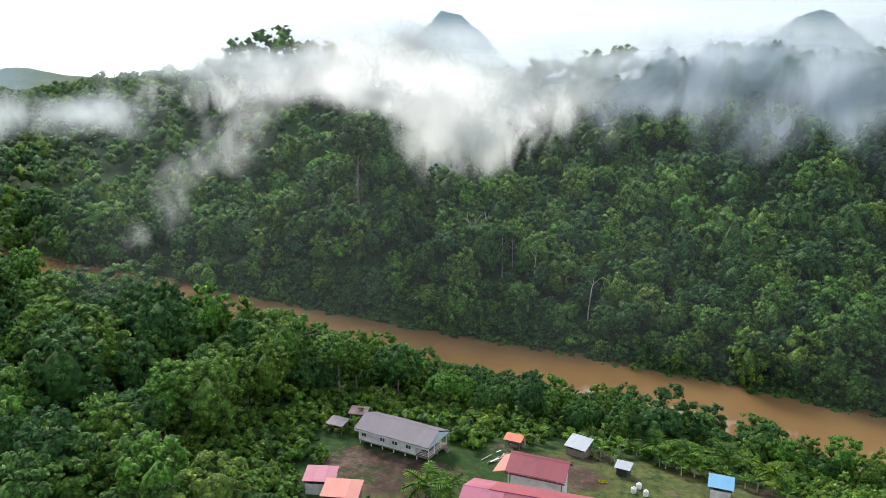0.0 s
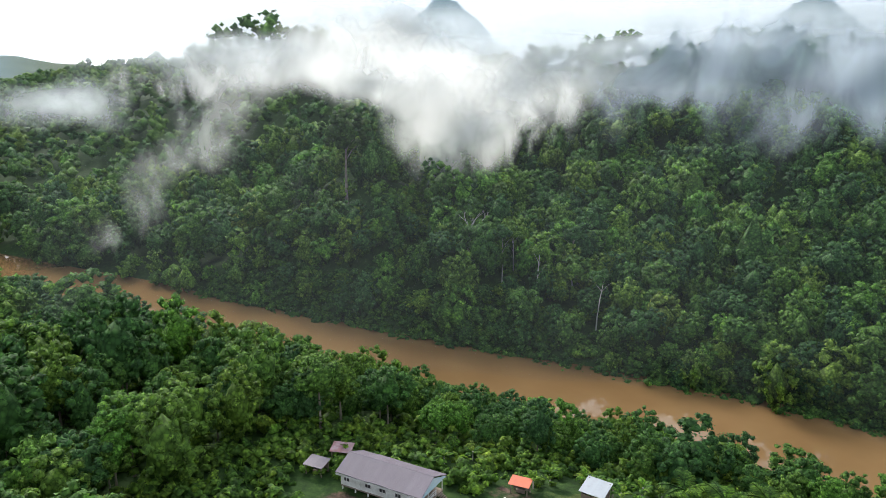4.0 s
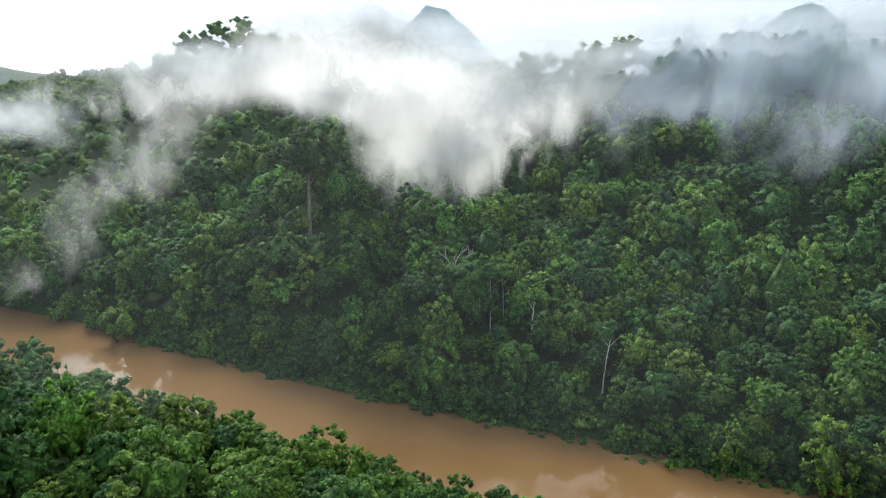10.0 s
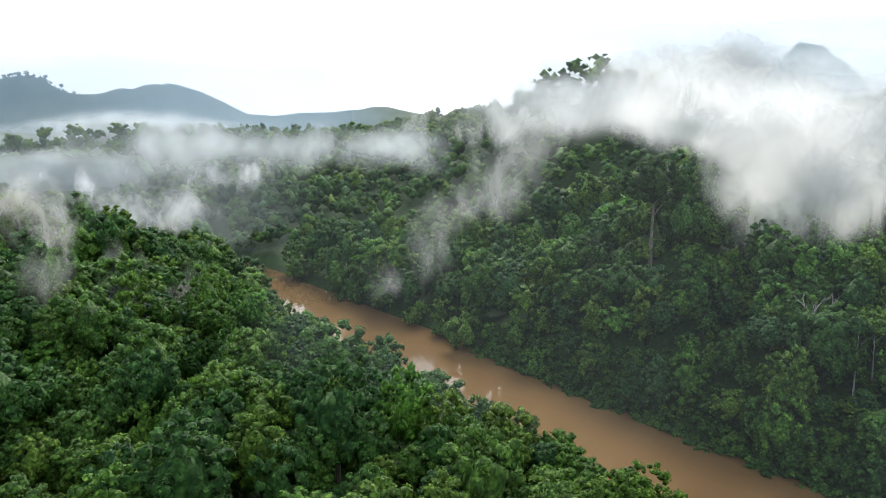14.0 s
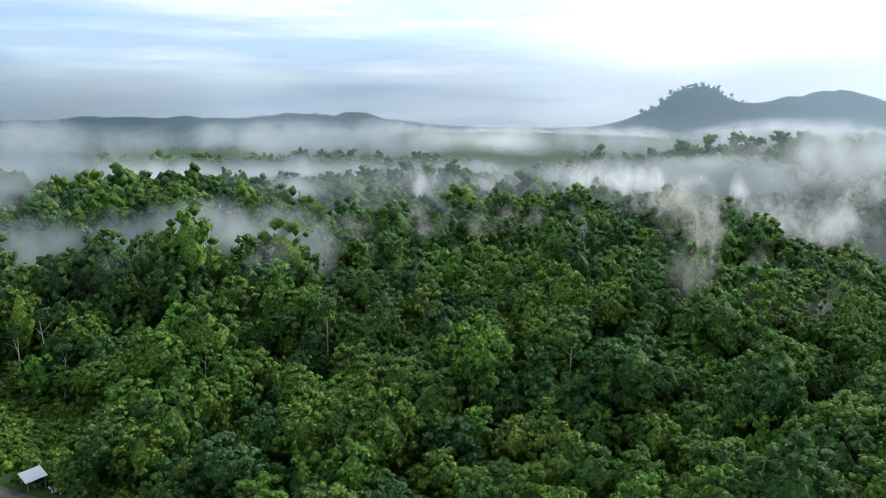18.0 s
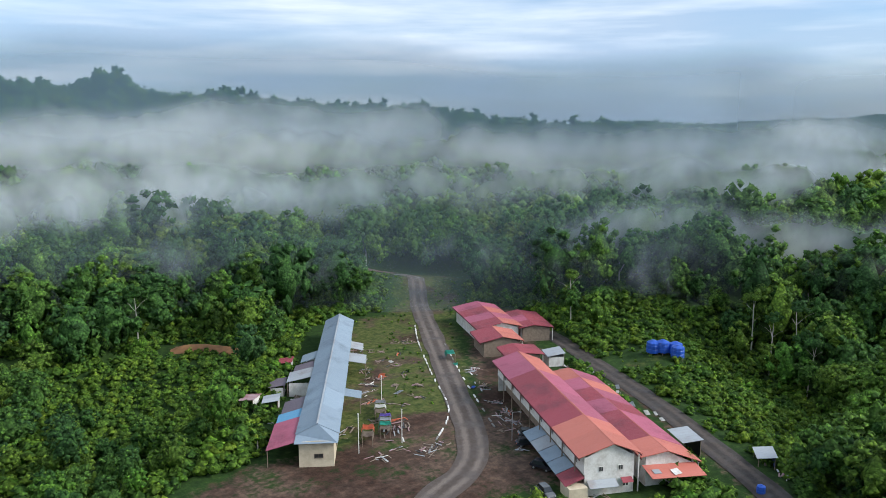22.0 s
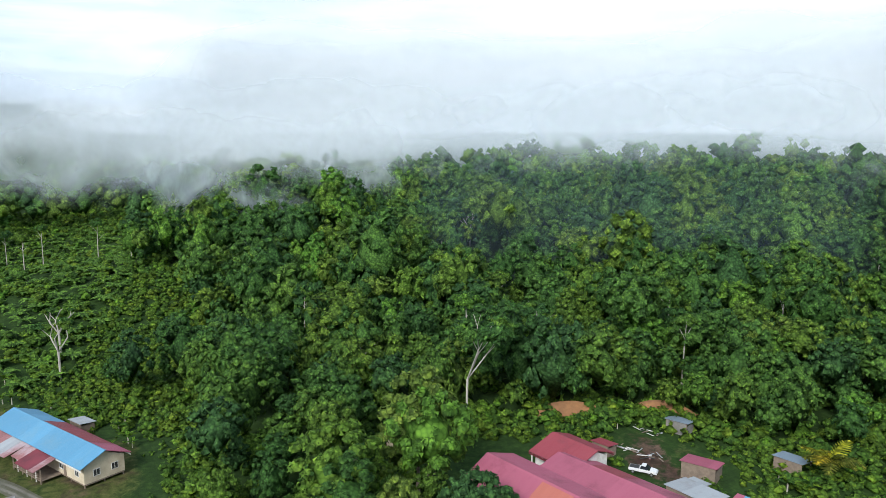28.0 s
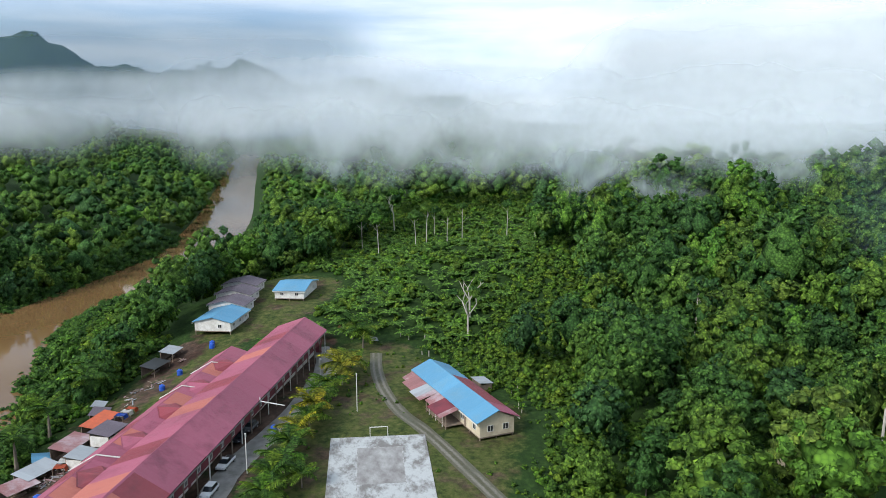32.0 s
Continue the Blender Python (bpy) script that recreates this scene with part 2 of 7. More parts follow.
M_ZINC = roof_metal("zinc_sheet", (0.31, 0.335, 0.36), (0.24, 0.20, 0.18), 0.4)
M_RUST = roof_metal("rusty_sheet", (0.24, 0.10, 0.10), (0.50, 0.45, 0.48), 0.7)
M_WHITE = worn("white_boards", (0.74, 0.73, 0.70), (0.42, 0.39, 0.34), 0.8, scale=0.7, amount=0.35)
M_CREAM = worn("cream_wall", (0.66, 0.57, 0.42), (0.42, 0.34, 0.24), 0.8, scale=0.5, amount=0.35)
M_MAROON = worn("maroon_boards", (0.20, 0.03, 0.045), (0.10, 0.02, 0.03), 0.7, scale=0.5)
M_DARK = worn("dark_opening", (0.025, 0.027, 0.03), (0.05, 0.05, 0.05), 0.35, scale=1.0, bump_m=0)
M_TIMBER = worn("weathered_timber", (0.26, 0.20, 0.15), (0.14, 0.11, 0.09), 0.9, scale=1.5, grain=14)
M_CONC = worn("concrete", (0.27, 0.26, 0.245), (0.11, 0.105, 0.09), 0.9, scale=0.35, amount=0.6)


def road_material(name, bare, mud, verge):
    """Beaten earth: two pale wheel tracks, a darker crown and a ragged, weedy verge."""
    m, nt, bsdf, _ = maker(name)
    at = nt.nodes.new("ShaderNodeAttribute")
    at.attribute_name = "across"
    n1, n2, n3 = noise_node(nt, 0.16, 6, 0.65), noise_node(nt, 0.9, 5, 0.65), noise_node(nt, 5.0, 3)
    off = nt.nodes.new("ShaderNodeMath")
    off.operation = "MULTIPLY_ADD"
    nt.links.new(n2, off.inputs[0])
    off.inputs[1].default_value = 0.42
    nt.links.new(at.outputs["Fac"], off.inputs[2])
    wheel = ramp_node(nt, off.outputs[0], [(0.36, (0, 0, 0)), (0.58, (0.9, 0.9, 0.9)), (0.76, (0.8, 0.8, 0.8)), (0.92, (0.1, 0.1, 0.1))])
    col = blend(nt, wheel, mud, bare)
    col = blend(nt, ramp_node(nt, n1, [(0.48, (0, 0, 0)), (0.64, (0.9, 0.9, 0.9))]), col, mud)
    col = blend(nt, 0.6, col, ramp_node(nt, n3, [(0.25, (0.45, 0.45, 0.45)), (0.8, (1.25, 1.25, 1.25))]), "MULTIPLY")
    col = blend(nt, ramp_node(nt, off.outputs[0], [(1.02, (0, 0, 0)), (1.14, (1, 1, 1))]), col, verge)
    nt.links.new(col, bsdf.inputs["Base Color"])
    rough = ramp_node(nt, n1, [(0.42, (0.95, 0.95, 0.95)), (0.66, (0.45, 0.45, 0.45))])
    nt.links.new(rough, bsdf.inputs["Roughness"])
    bump(nt, bsdf, n2, 0.6, 0.12)
    return m


M_ROAD = road_material("gravel_road", (0.17, 0.138, 0.118), (0.070, 0.052, 0.043), (0.045, 0.055, 0.02))
M_TRACK = road_material("laterite_track", (0.20, 0.105, 0.066), (0.090, 0.048, 0.034), (0.05, 0.06, 0.02))
M_MUD = road_material("dark_mud_lane", (0.080, 0.062, 0.052), (0.036, 0.028, 0.024), (0.04, 0.045, 0.018))
M_STONY = road_material("stony_path", (0.21, 0.195, 0.165), (0.085, 0.082, 0.048), (0.055, 0.062, 0.022))
M_CUT = worn("orange_earth_cut", (0.34, 0.17, 0.07), (0.15, 0.075, 0.042), 0.95, scale=0.25, amount=0.5, grain=1.5, bump_m=0.2)
M_STEEL = worn("grey_steel", (0.45, 0.46, 0.47), (0.28, 0.26, 0.25), 0.45, 0.6, scale=0.8, bump_m=0.0)
M_BLUE_P = worn("blue_plastic", (0.02, 0.10, 0.52), (0.015, 0.06, 0.30), 0.4, scale=0.9, bump_m=0.0)
M_TARP_G = worn("green_tarp", (0.02, 0.34, 0.24), (0.02, 0.2, 0.15), 0.5, scale=0.9, bump_m=0.0)
M_TARP_O = worn("orange_tarp", (0.62, 0.12, 0.04), (0.4, 0.08, 0.03), 0.5, scale=0.9, bump_m=0.0)
M_TARP_V = worn("violet_tarp", (0.16, 0.10, 0.45), (0.1, 0.06, 0.3), 0.5, scale=0.9, bump_m=0.0)
M_TYRE = worn("tyre_rubber", (0.02, 0.02, 0.02), (0.05, 0.045, 0.04), 0.8, scale=2, bump_m=0)
M_CAR_W = worn("white_car_paint", (0.78, 0.79, 0.80), (0.6, 0.6, 0.6), 0.25, scale=0.6, amount=0.1, bump_m=0)
M_CAR_D = worn("dark_car_paint", (0.02, 0.022, 0.03), (0.04, 0.04, 0.045), 0.25, scale=0.6, amount=0.1, bump_m=0)
M_CAR_G = worn("grey_car_paint", (0.12, 0.13, 0.14), (0.08, 0.08, 0.09), 0.25, scale=0.6, amount=0.1, bump_m=0)
M_GLASS = worn("car_glass", (0.02, 0.025, 0.03), (0.03, 0.035, 0.04), 0.08, scale=1, bump_m=0)
M_ROCK = worn("river_rock", (0.40, 0.36, 0.33), (0.22, 0.19, 0.17), 0.9, scale=0.6, bump_m=0.1)


def pv_material():
    m, nt, bsdf, _ = maker("solar_cells")
    tc = nt.nodes.new("ShaderNodeTexCoord")
    br = nt.nodes.new("ShaderNodeTexBrick")
    br.offset = 0.0
    br.inputs["Scale"].default_value = 1.0
    br.inputs["Mortar Size"].default_value = 0.03
    br.inputs["Brick Width"].default_value, br.inputs["Row Height"].default_value = 1.0, 1.65
    for k, c in (("Color1", (0.30, 0.33, 0.40)), ("Color2", (0.25, 0.28, 0.35)), ("Mortar", (0.5, 0.52, 0.55))):
        br.inputs[k].default_value = (*c, 1)
    nt.links.new(tc.outputs["Object"], br.inputs["Vector"])
    nt.links.new(br.outputs["Color"], bsdf.inputs["Base Color"])
    bsdf.inputs["Roughness"].default_value, bsdf.inputs["Metallic"].default_value = 0.22, 0.2
    return m


M_PV = pv_material()


def water_material():
    m, nt, bsdf, _ = maker("muddy_water")
    col = ramp_node(nt, noise_node(nt, 0.02, 5, 0.6, stretch=(1, 1, 1)), [(0.3, (0.145, 0.082, 0.034)), (0.7, (0.205, 0.122, 0.054))])
    nt.links.new(col, bsdf.inputs["Base Color"])
    bsdf.inputs["Roughness"].default_value = 0.06
    bsdf.inputs["IOR"].default_value = 1.33
    bump(nt, bsdf, noise_node(nt, 0.35, 4, 0.6), 0.12, 0.15)
    return m


M_WATER = water_material()


def ground_material():
    """Undergrowth, grass and bare laterite, told apart by the painted plan of the clearings."""
    m, nt, bsdf, _ = maker("ground_cover")
    def attr(key):
        a = nt.nodes.new("ShaderNodeAttribute")
        a.attribute_name = key
        return a.outputs["Fac"]
    n1, n2, n3 = noise_node(nt, 0.11, 6, 0.6), noise_node(nt, 0.6, 6, 0.7), noise_node(nt, 3.0, 3)
    bush = ramp_node(nt, n2, [(0.25, (0.010, 0.022, 0.007)), (0.55, (0.024, 0.052, 0.011)), (0.8, (0.06, 0.105, 0.022))])
    grass = ramp_node(nt, n2, [(0.28, (0.028, 0.036, 0.013)), (0.5, (0.062, 0.078, 0.020)), (0.72, (0.120, 0.120, 0.042))])
    soil = ramp_node(nt, n2, [(0.28, (0.036, 0.027, 0.022)), (0.5, (0.085, 0.058, 0.044)), (0.72, (0.165, 0.108, 0.078))])
    soil = blend(nt, ramp_node(nt, noise_node(nt, 0.05, 5, 0.65), [(0.42, (0, 0, 0)), (0.60, (1, 1, 1))]), soil, blend(nt, 1.0, soil, (0.50, 0.42, 0.40), "MULTIPLY"))
    patch = ramp_node(nt, n1, [(0.42, (0, 0, 0)), (0.58, (1, 1, 1))])
    def sharp(key, spread):
        add = nt.nodes.new("ShaderNodeMath")
        add.operation = "MULTIPLY_ADD"
        both = nt.nodes.new("ShaderNodeMath")
        both.operation = "MULTIPLY_ADD"
        nt.links.new(n1, both.inputs[0])
        both.inputs[1].default_value = 1.3
        nt.links.new(n2, both.inputs[2])
        half = nt.nodes.new("ShaderNodeMath")
        half.operation = "MULTIPLY"
        half.inputs[1].default_value = 1 / 2.3
        nt.links.new(both.outputs[0], half.inputs[0])
        nt.links.new(half.outputs[0], add.inputs[0])
        add.inputs[1].default_value = spread
        nt.links.new(attr(key), add.inputs[2])
        mr = nt.nodes.new("ShaderNodeMapRange")
        mr.inputs["From Min"].default_value, mr.inputs["From Max"].default_value = 0.82 + spread / 2 - 0.08, 0.82 + spread / 2 + 0.14
        nt.links.new(add.outputs[0], mr.inputs["Value"])
        return mr.outputs[0]
    worn_patch = ramp_node(nt, n1, [(0.50, (0, 0, 0)), (0.62, (0.9, 0.9, 0.9))])
    grass = blend(nt, worn_patch, grass, soil)
    col = blend(nt, sharp("grass", 1.6), bush, grass)
    col = blend(nt, sharp("soil", 2.4), col, soil)
    nt.links.new(col, bsdf.inputs["Base Color"])
    bsdf.inputs["Roughness"].default_value = 0.95
    bsdf.inputs["Specular IOR Level"].default_value = 0.15
    bump(nt, bsdf, n3, 0.6, 0.15)
    return m


M_GROUND = ground_material()

# ---- the lie of the land ----
RIVER = [(-900, 60), (-700, 110), (-540, 150), (-430, 192), (-335, 203), (-255, 189), (-150, 166), (-60, 146), (20, 130), (63, 117), (110, 113), (160, 124),
         (215, 146), (270, 160), (340, 151), (420, 150), (500, 163), (620, 190), (900, 262), (1250, 350), (2200, 560)]
WATER_Z, HALF = -13.0, 18.0


def spline(points, steps):
    pts = np.array(points, float)
    pad = np.vstack([2 * pts[0] - pts[1], pts, 2 * pts[-1] - pts[-2]])
    out = []
    for i in range(1, len(pad) - 2):
        a, b, c, d = pad[i - 1], pad[i], pad[i + 1], pad[i + 2]
        for u in np.arange(steps) / steps:
            out.append(0.5 * (2 * b + (c - a) * u + (2 * a - 5 * b + 4 * c - d) * u * u + (3 * b - a - 3 * c + d) * u ** 3))
    out.append(pts[-1])
    return np.array(out)


RIVER_LINE = spline(RIVER, 8)


def near_line(xy, line):
    """Distance of points to a polyline, and the side (positive to its left)."""
    xy = np.asarray(xy, float).reshape(-1, 2)
    best, side = np.full(len(xy), 1e9), np.zeros(len(xy))
    for a, b in zip(line[:-1], line[1:]):
        ab = b - a
        u = np.clip(((xy - a) @ ab) / (ab @ ab), 0, 1)
        off = xy - (a + u[:, None] * ab)
        d = np.hypot(off[:, 0], off[:, 1])
        s = ab[0] * (xy[:, 1] - a[1]) - ab[1] * (xy[:, 0] - a[0])
        closer = d < best
        best[closer], side[closer] = d[closer], np.sign(s[closer])
    return best, side


def smooth(a, b, v):
    u = np.clip((np.asarray(v, float) - a) / (b - a), 0, 1)
    return u * u * (3 - 2 * u)


def bell(xy, x, y, rx, ry=None):
    ry = ry or rx
    return np.exp(-((xy[:, 0] - x) / rx) ** 2 - ((xy[:, 1] - y) / ry) ** 2)


def az_of(xy):
    return np.degrees(np.arctan2(-xy[:, 0], xy[:, 1])) % 360


def az_bell(az, at, wide):
    d = (az - at + 180) % 360 - 180
    return np.exp(-(d / wide) ** 2)


def rough_noise(xy, size, seed):
    """Smooth value noise, for rolling ground."""
    g = np.random.RandomState(seed).rand(64, 64)
    u = xy / size
    i = np.floor(u).astype(int)
    f = u - i
    f = f * f * (3 - 2 * f)
    a, b = i[:, 0] % 64, i[:, 1] % 64
    a1, b1 = (a + 1) % 64, (b + 1) % 64
    return (g[a, b] * (1 - f[:, 0]) * (1 - f[:, 1]) + g[a1, b] * f[:, 0] * (1 - f[:, 1]) + g[a, b1] * (1 - f[:, 0]) * f[:, 1] + g[a1, b1] * f[:, 0] * f[:, 1]) - 0.5


def capsule(xy, x0, y0, x1, y1, radius):
    a, b = np.array((x0, y0), float), np.array((x1, y1), float)
    u = np.clip(((xy - a) @ (b - a)) / max((b - a) @ (b - a), 1e-6), 0, 1)
    off = xy - (a + u[:, None] * (b - a))
    return np.hypot(off[:, 0], off[:, 1]) - radius


def land(xy):
    """Height of the ground."""
    xy = np.asarray(xy, float).reshape(-1, 2)
    d, side = near_line(xy, RIVER_LINE)
    r, az = np.hypot(xy[:, 0], xy[:, 1]), az_of(xy)
    roll = 12 * rough_noise(xy, 90, 3) + 5 * rough_noise(xy, 37, 5)
    calm = smooth(150, 260, r)
    # near side: the village terrace, rising into forested hills away from the river
    rise = 29 * az_bell(az, 226, 32) + 4 * az_bell(az, 95, 40) + 9 * az_bell(az, 160, 30) + 9 * az_bell(az, 262, 16)
    south = rise * smooth(170, 440, r) + calm * roll
    south += 104 * smooth(560, 1050, r) * (az_bell(az, 184, 20) + 0.55 * az_bell(az, 152, 16) + 0.25 * az_bell(az, 125, 12)) * (0.86 + 0.4 * rough_noise(xy, 120, 8)) * (1 - 0.85 * smooth(191, 199, az))
    south += 26 * az_bell(az, 166, 1.5) * smooth(900, 990, r) + 12 * az_bell(az, 158, 1.2) * smooth(900, 990, r)
    south += 18 * bell(xy, 30, -232, 34, 24) + 5 * bell(xy, 0, -210, 30, 14) + 2.5 * bell(xy, 70, -140, 22, 30) - 5 * bell(xy, -35, -150, 20, 45) + 3 * bell(xy, 130, -118, 40, 26)
    south += -9 * bell(xy, -150, -20, 60, 60) + 8 * bell(xy, -205, 40, 45, 40) - 7 * bell(xy, -190, -90, 30, 40) + 3 * bell(xy, -250, -170, 60, 60)
    south += 4 * bell(xy, -162, -118, 16, 14)
    level = 1 - smooth(12, 34, np.minimum(capsule(xy, -98, -76, -146, -178, 16), capsule(xy, -62, -112, -108, -192, 12)))
    south = south * (1 - level) + 0.1 * level
    # far side: the steep wooded hill
    north = -9 + 66 * smooth(20, 300, d) * (0.75 + 0.25 * az_bell(az, 0, 40) - 0.32 * az_bell(az, 60, 14) - 0.22 * az_bell(az, 48, 9)) + roll * smooth(20, 120, d)
    north += 32 * bell(xy, -100, 216, 37, 27) + 12 * bell(xy, -50, 202, 40, 30) - 13 * bell(xy, -165, 275, 30, 60) + 34 * bell(xy, -258, 425, 60, 55) + 4 * bell(xy, 110, 430, 90, 60)
    south += 8 * bell(xy, -260, 140, 50, 26)
    h = np.where(side > 0, north, south)
    bank = smooth(HALF - 6, HALF + 10, d)
    slope = smooth(HALF, HALF + 55 + 75 * az_bell(az, 288, 9) * smooth(262, 305, r), d)
    h = np.where(side > 0, -16 * (1 - bank) + bank * np.maximum(h, -10.5), -16 * (1 - bank) + bank * (-11 + (h + 11) * slope))
    # far country
    far = smooth(1300, 2600, r)
    hills = 95 * az_bell(az, 97, 7) * smooth(3300, 4000, r) + 150 * (az_bell(az, 70, 4.2) + 0.9 * az_bell(az, 61, 4.6)) * smooth(2300, 2900, r)
    hills += 255 * (az_bell(az, 16, 4.2) + 1.0 * az_bell(az, 351, 6)) * smooth(2400, 3100, r) + 320 * (az_bell(az, 299, 6) + 0.95 * az_bell(az, 287, 6) + 0.55 * az_bell(az, 277, 4) + 0.3 * az_bell(az, 270, 3)) * smooth(2300, 3000, r)
    hills += 60 * az_bell(az, 112, 12) * smooth(2700, 3300, r) + 50 * az_bell(az, 47, 7) * smooth(1500, 2200, r)
    hills *= 0.80 + 0.9 * rough_noise(xy, 330, 11) + 0.35 * rough_noise(xy, 110, 12) + 0.16 * rough_noise(xy, 40, 13)
    return h * (1 - 0.7 * far) + hills + 6 * far


# treeless ground: bare earth and grass round the buildings, each a stadium of ground
SOIL = [(8, -137, -10, -138, 2.2), (37, -183, -4, -186, 2.0), (42, -199, 27, -203, 2.0), (-62, -204, -74, -193, 3.6), (112, 79, 206, 77, 7), (118, 36, 160, 30, 3), (-72, -98, -60, -84, 8), (-38, 53, -24, 52, 9), (-12, 66, 3, 61, 6), (0, 45, 205, 42, 10), (185, 36, 116, 42, 5), (30, -162, 5, -168, 21), (75, -182, 40, -160, 4), (40, -140, 60, -122, 4),
        (-95, -95, -158, -180, 12), (-66, -108, -88, -118, 12), (-92, -148, -98, -156, 5), (-112, -50, -140, -112, 5), (-60, -110, -90, -100, 16), (92, -96, 103, -101, 6), (160, 84, 125, 80, 9), (375, 50, 395, 48, 7), (-40, -118, -62, -120, 7)]
GRASS = [(115, 16, 190, 22, 18), (150, -4, 118, 2, 14), (0, 62, 25, 66, 14), (110, 76, 200, 72, 15), (225, 64, 262, 58, 20), (-85, -125, -125, -185, 20), (-155, -120, -166, -118, 6),
         (-142, -196, -166, -228, 14), (-161, -240, -155, -264, 5), (86, -104, 98, -106, 4), (-35, 45, -20, 52, 8)]
SCRUB = [(-62, 45, -50, 70, 9), (-48, 74, -4, 80, 7), (8, 74, 60, 80, 9), (20, -205, 20, -235, 24), (60, -150, 80, -170, 12), (104, -78, 70, -108, 20), (0, -130, 60, -135, 18), (104, -14, 150, -16, 7), (160, -12, 195, -6, 8), (180, 10, 215, 30, 14), (140, -25, 185, -24, 6), (205, -14, 258, -32, 15), (-60, -150, -40, -185, 16), (-56, -190, -68, -180, 8), (-160, -62, -188, -150, 11), (-175, -125, -140, -80, 20)]


def region(xy, shapes):
    return np.min([capsule(xy, *s) for s in shapes], 0)


def ground_at(x, y):
    return float(land(((x, y),))[0])


def mesh_from(name, verts, faces, material, smooth_shade=False):
    me = bpy.data.meshes.new(name)
    verts, faces = np.asarray(verts, np.float32), np.asarray(faces, np.int32)
    k = faces.shape[1]
    me.vertices.add(len(verts))
    me.vertices.foreach_set("co", verts.ravel())
    me.loops.add(faces.size)
    me.loops.foreach_set("vertex_index", faces.ravel())
    me.polygons.add(len(faces))
    me.polygons.foreach_set("loop_start", np.arange(0, faces.size, k, dtype=np.int32))
    me.update(calc_edges=True)
    if smooth_shade:
        me.polygons.foreach_set("use_smooth", np.ones(len(faces), bool))
    me.materials.append(material)
    return me


def build_ground():
    spokes = 480
    rings = np.r_[np.arange(2, 330, 3.0), np.geomspace(330, 4700, 95)]
    a = np.linspace(0, 2 * np.pi, spokes, endpoint=False)
    xy = np.stack([np.outer(rings, -np.sin(a)), np.outer(rings, np.cos(a))], -1).reshape(-1, 2)
    xy = np.vstack([xy, [[0, 0]]])
    z = land(xy)
    n = len(rings)
    i, j = np.meshgrid(np.arange(n - 1), np.arange(spokes), indexing="ij")
    j1 = (j + 1) % spokes
    quads = np.stack([i * spokes + j, i * spokes + j1, (i + 1) * spokes + j1, (i + 1) * spokes + j], -1).reshape(-1, 4)[:, ::-1]
    me = mesh_from("ground", np.c_[xy, z], quads, M_GROUND, True)
    for key, shapes, soft in (("soil", SOIL, 5.0), ("grass", GRASS, 7.0)):
        at = me.attributes.new(key, "FLOAT", "POINT")
        at.data.foreach_set("value", (1 - smooth(-soft, soft, region(xy, shapes))).astype(np.float32))
    tagged(new("ground", me), "rolling ground with dark undergrowth, grass and bare laterite soil", "ground", kind="structure")


def strip(name, line, width, material, lift, label, category, level=None, sag=0.0):
    """A road or river laid along a line on the ground."""
    line = spline(line, 12)
    d = np.gradient(line, axis=0)
    nrm = np.c_[-d[:, 1], d[:, 0]] / np.hypot(d[:, 0], d[:, 1])[:, None]
    cols = []
    lanes = np.linspace(-1, 1, 9)
    for k in lanes:
        wob = 1 + 0.2 * rough_noise(line + 50 * k, 6, 21) * (abs(k) > 0.9)
        p = line + nrm * (k * width / 2 * wob[:, None] if level is None else k * width / 2)
        z = np.full(len(p), level) if level is not None else land(p) + lift + 0.05 * (1 - abs(k))
        cols.append(np.c_[p, z])
    v = np.stack(cols, 1)
    n, w = v.shape[:2]
    i, j = np.meshgrid(np.arange(n - 1), np.arange(w - 1), indexing="ij")
    q = np.stack([i * w + j, (i + 1) * w + j, (i + 1) * w + j + 1, i * w + j + 1], -1).reshape(-1, 4)
    me = mesh_from(name, v.reshape(-1, 3), q[:, ::-1], material, True)
    me.attributes.new("across", "FLOAT", "POINT").data.foreach_set("value", np.tile(np.abs(lanes), n).astype(np.float32))
    return tagged(new(name, me), label, category, kind="structure")


build_ground()
strip("water", RIVER, 2 * HALF + 14, M_WATER, 0, "smooth brown muddy river between forested banks", "river", level=WATER_Z)
strip("road", [(-50, -84), (-70, -94.5), (-83, -100.5), (-93, -112), (-107.5, -137), (-129.5, -175.5), (-147, -206), (-159, -226), (-162, -243)], 6.4, M_ROAD, 0.12, "worn grey gravel road with paired wheel tracks", "road")
strip("forest_road", [(-162, -243), (-157, -260), (-153, -282), (-150, -304), (-156, -322)], 5.0, M_TRACK, 0.3, "orange earth road climbing into the forest", "road")
strip("back_road", [(-104, -32), (-112, -50), (-124, -74), (-137, -101), (-155, -148), (-160, -165)], 6.0, M_MUD, 0.12, "dark muddy lane behind the red-roofed row", "road")
strip("track", [(69, -178), (55, -174), (41.5, -167), (35, -159), (36, -150), (39.5, -137), (46.5, -125), (54, -118), (64, -110)], 4.6, M_TRACK, 0.15, "wet laterite track up to the solar plant", "track")
strip("lane", [(20, 40), (70, 43), (115, 41), (125, 40.5), (149, 35.5), (173, 33.5), (186, 34), (200, 38)], 5.0, M_CONC, 0.12, "narrow concrete lane beside the long row", "lane")
strip("footpath", [(108, -10), (116, -6.5), (140, 5), (152, 12), (166, 17), (180, 20), (196, 22)], 3.2, M_STONY, 0.06, "stony footpath past the court", "path")

# ---- trees ----
def icosphere(level):
    bm = bmesh.new()
    bmesh.ops.create_icosphere(bm, subdivisions=level, radius=1)
    bm.verts.ensure_lookup_table()
    v = np.array([x.co[:] for x in bm.verts])
    f = np.array([[y.index for y in x.verts] for x in bm.faces])
    bm.free()
    return v, f


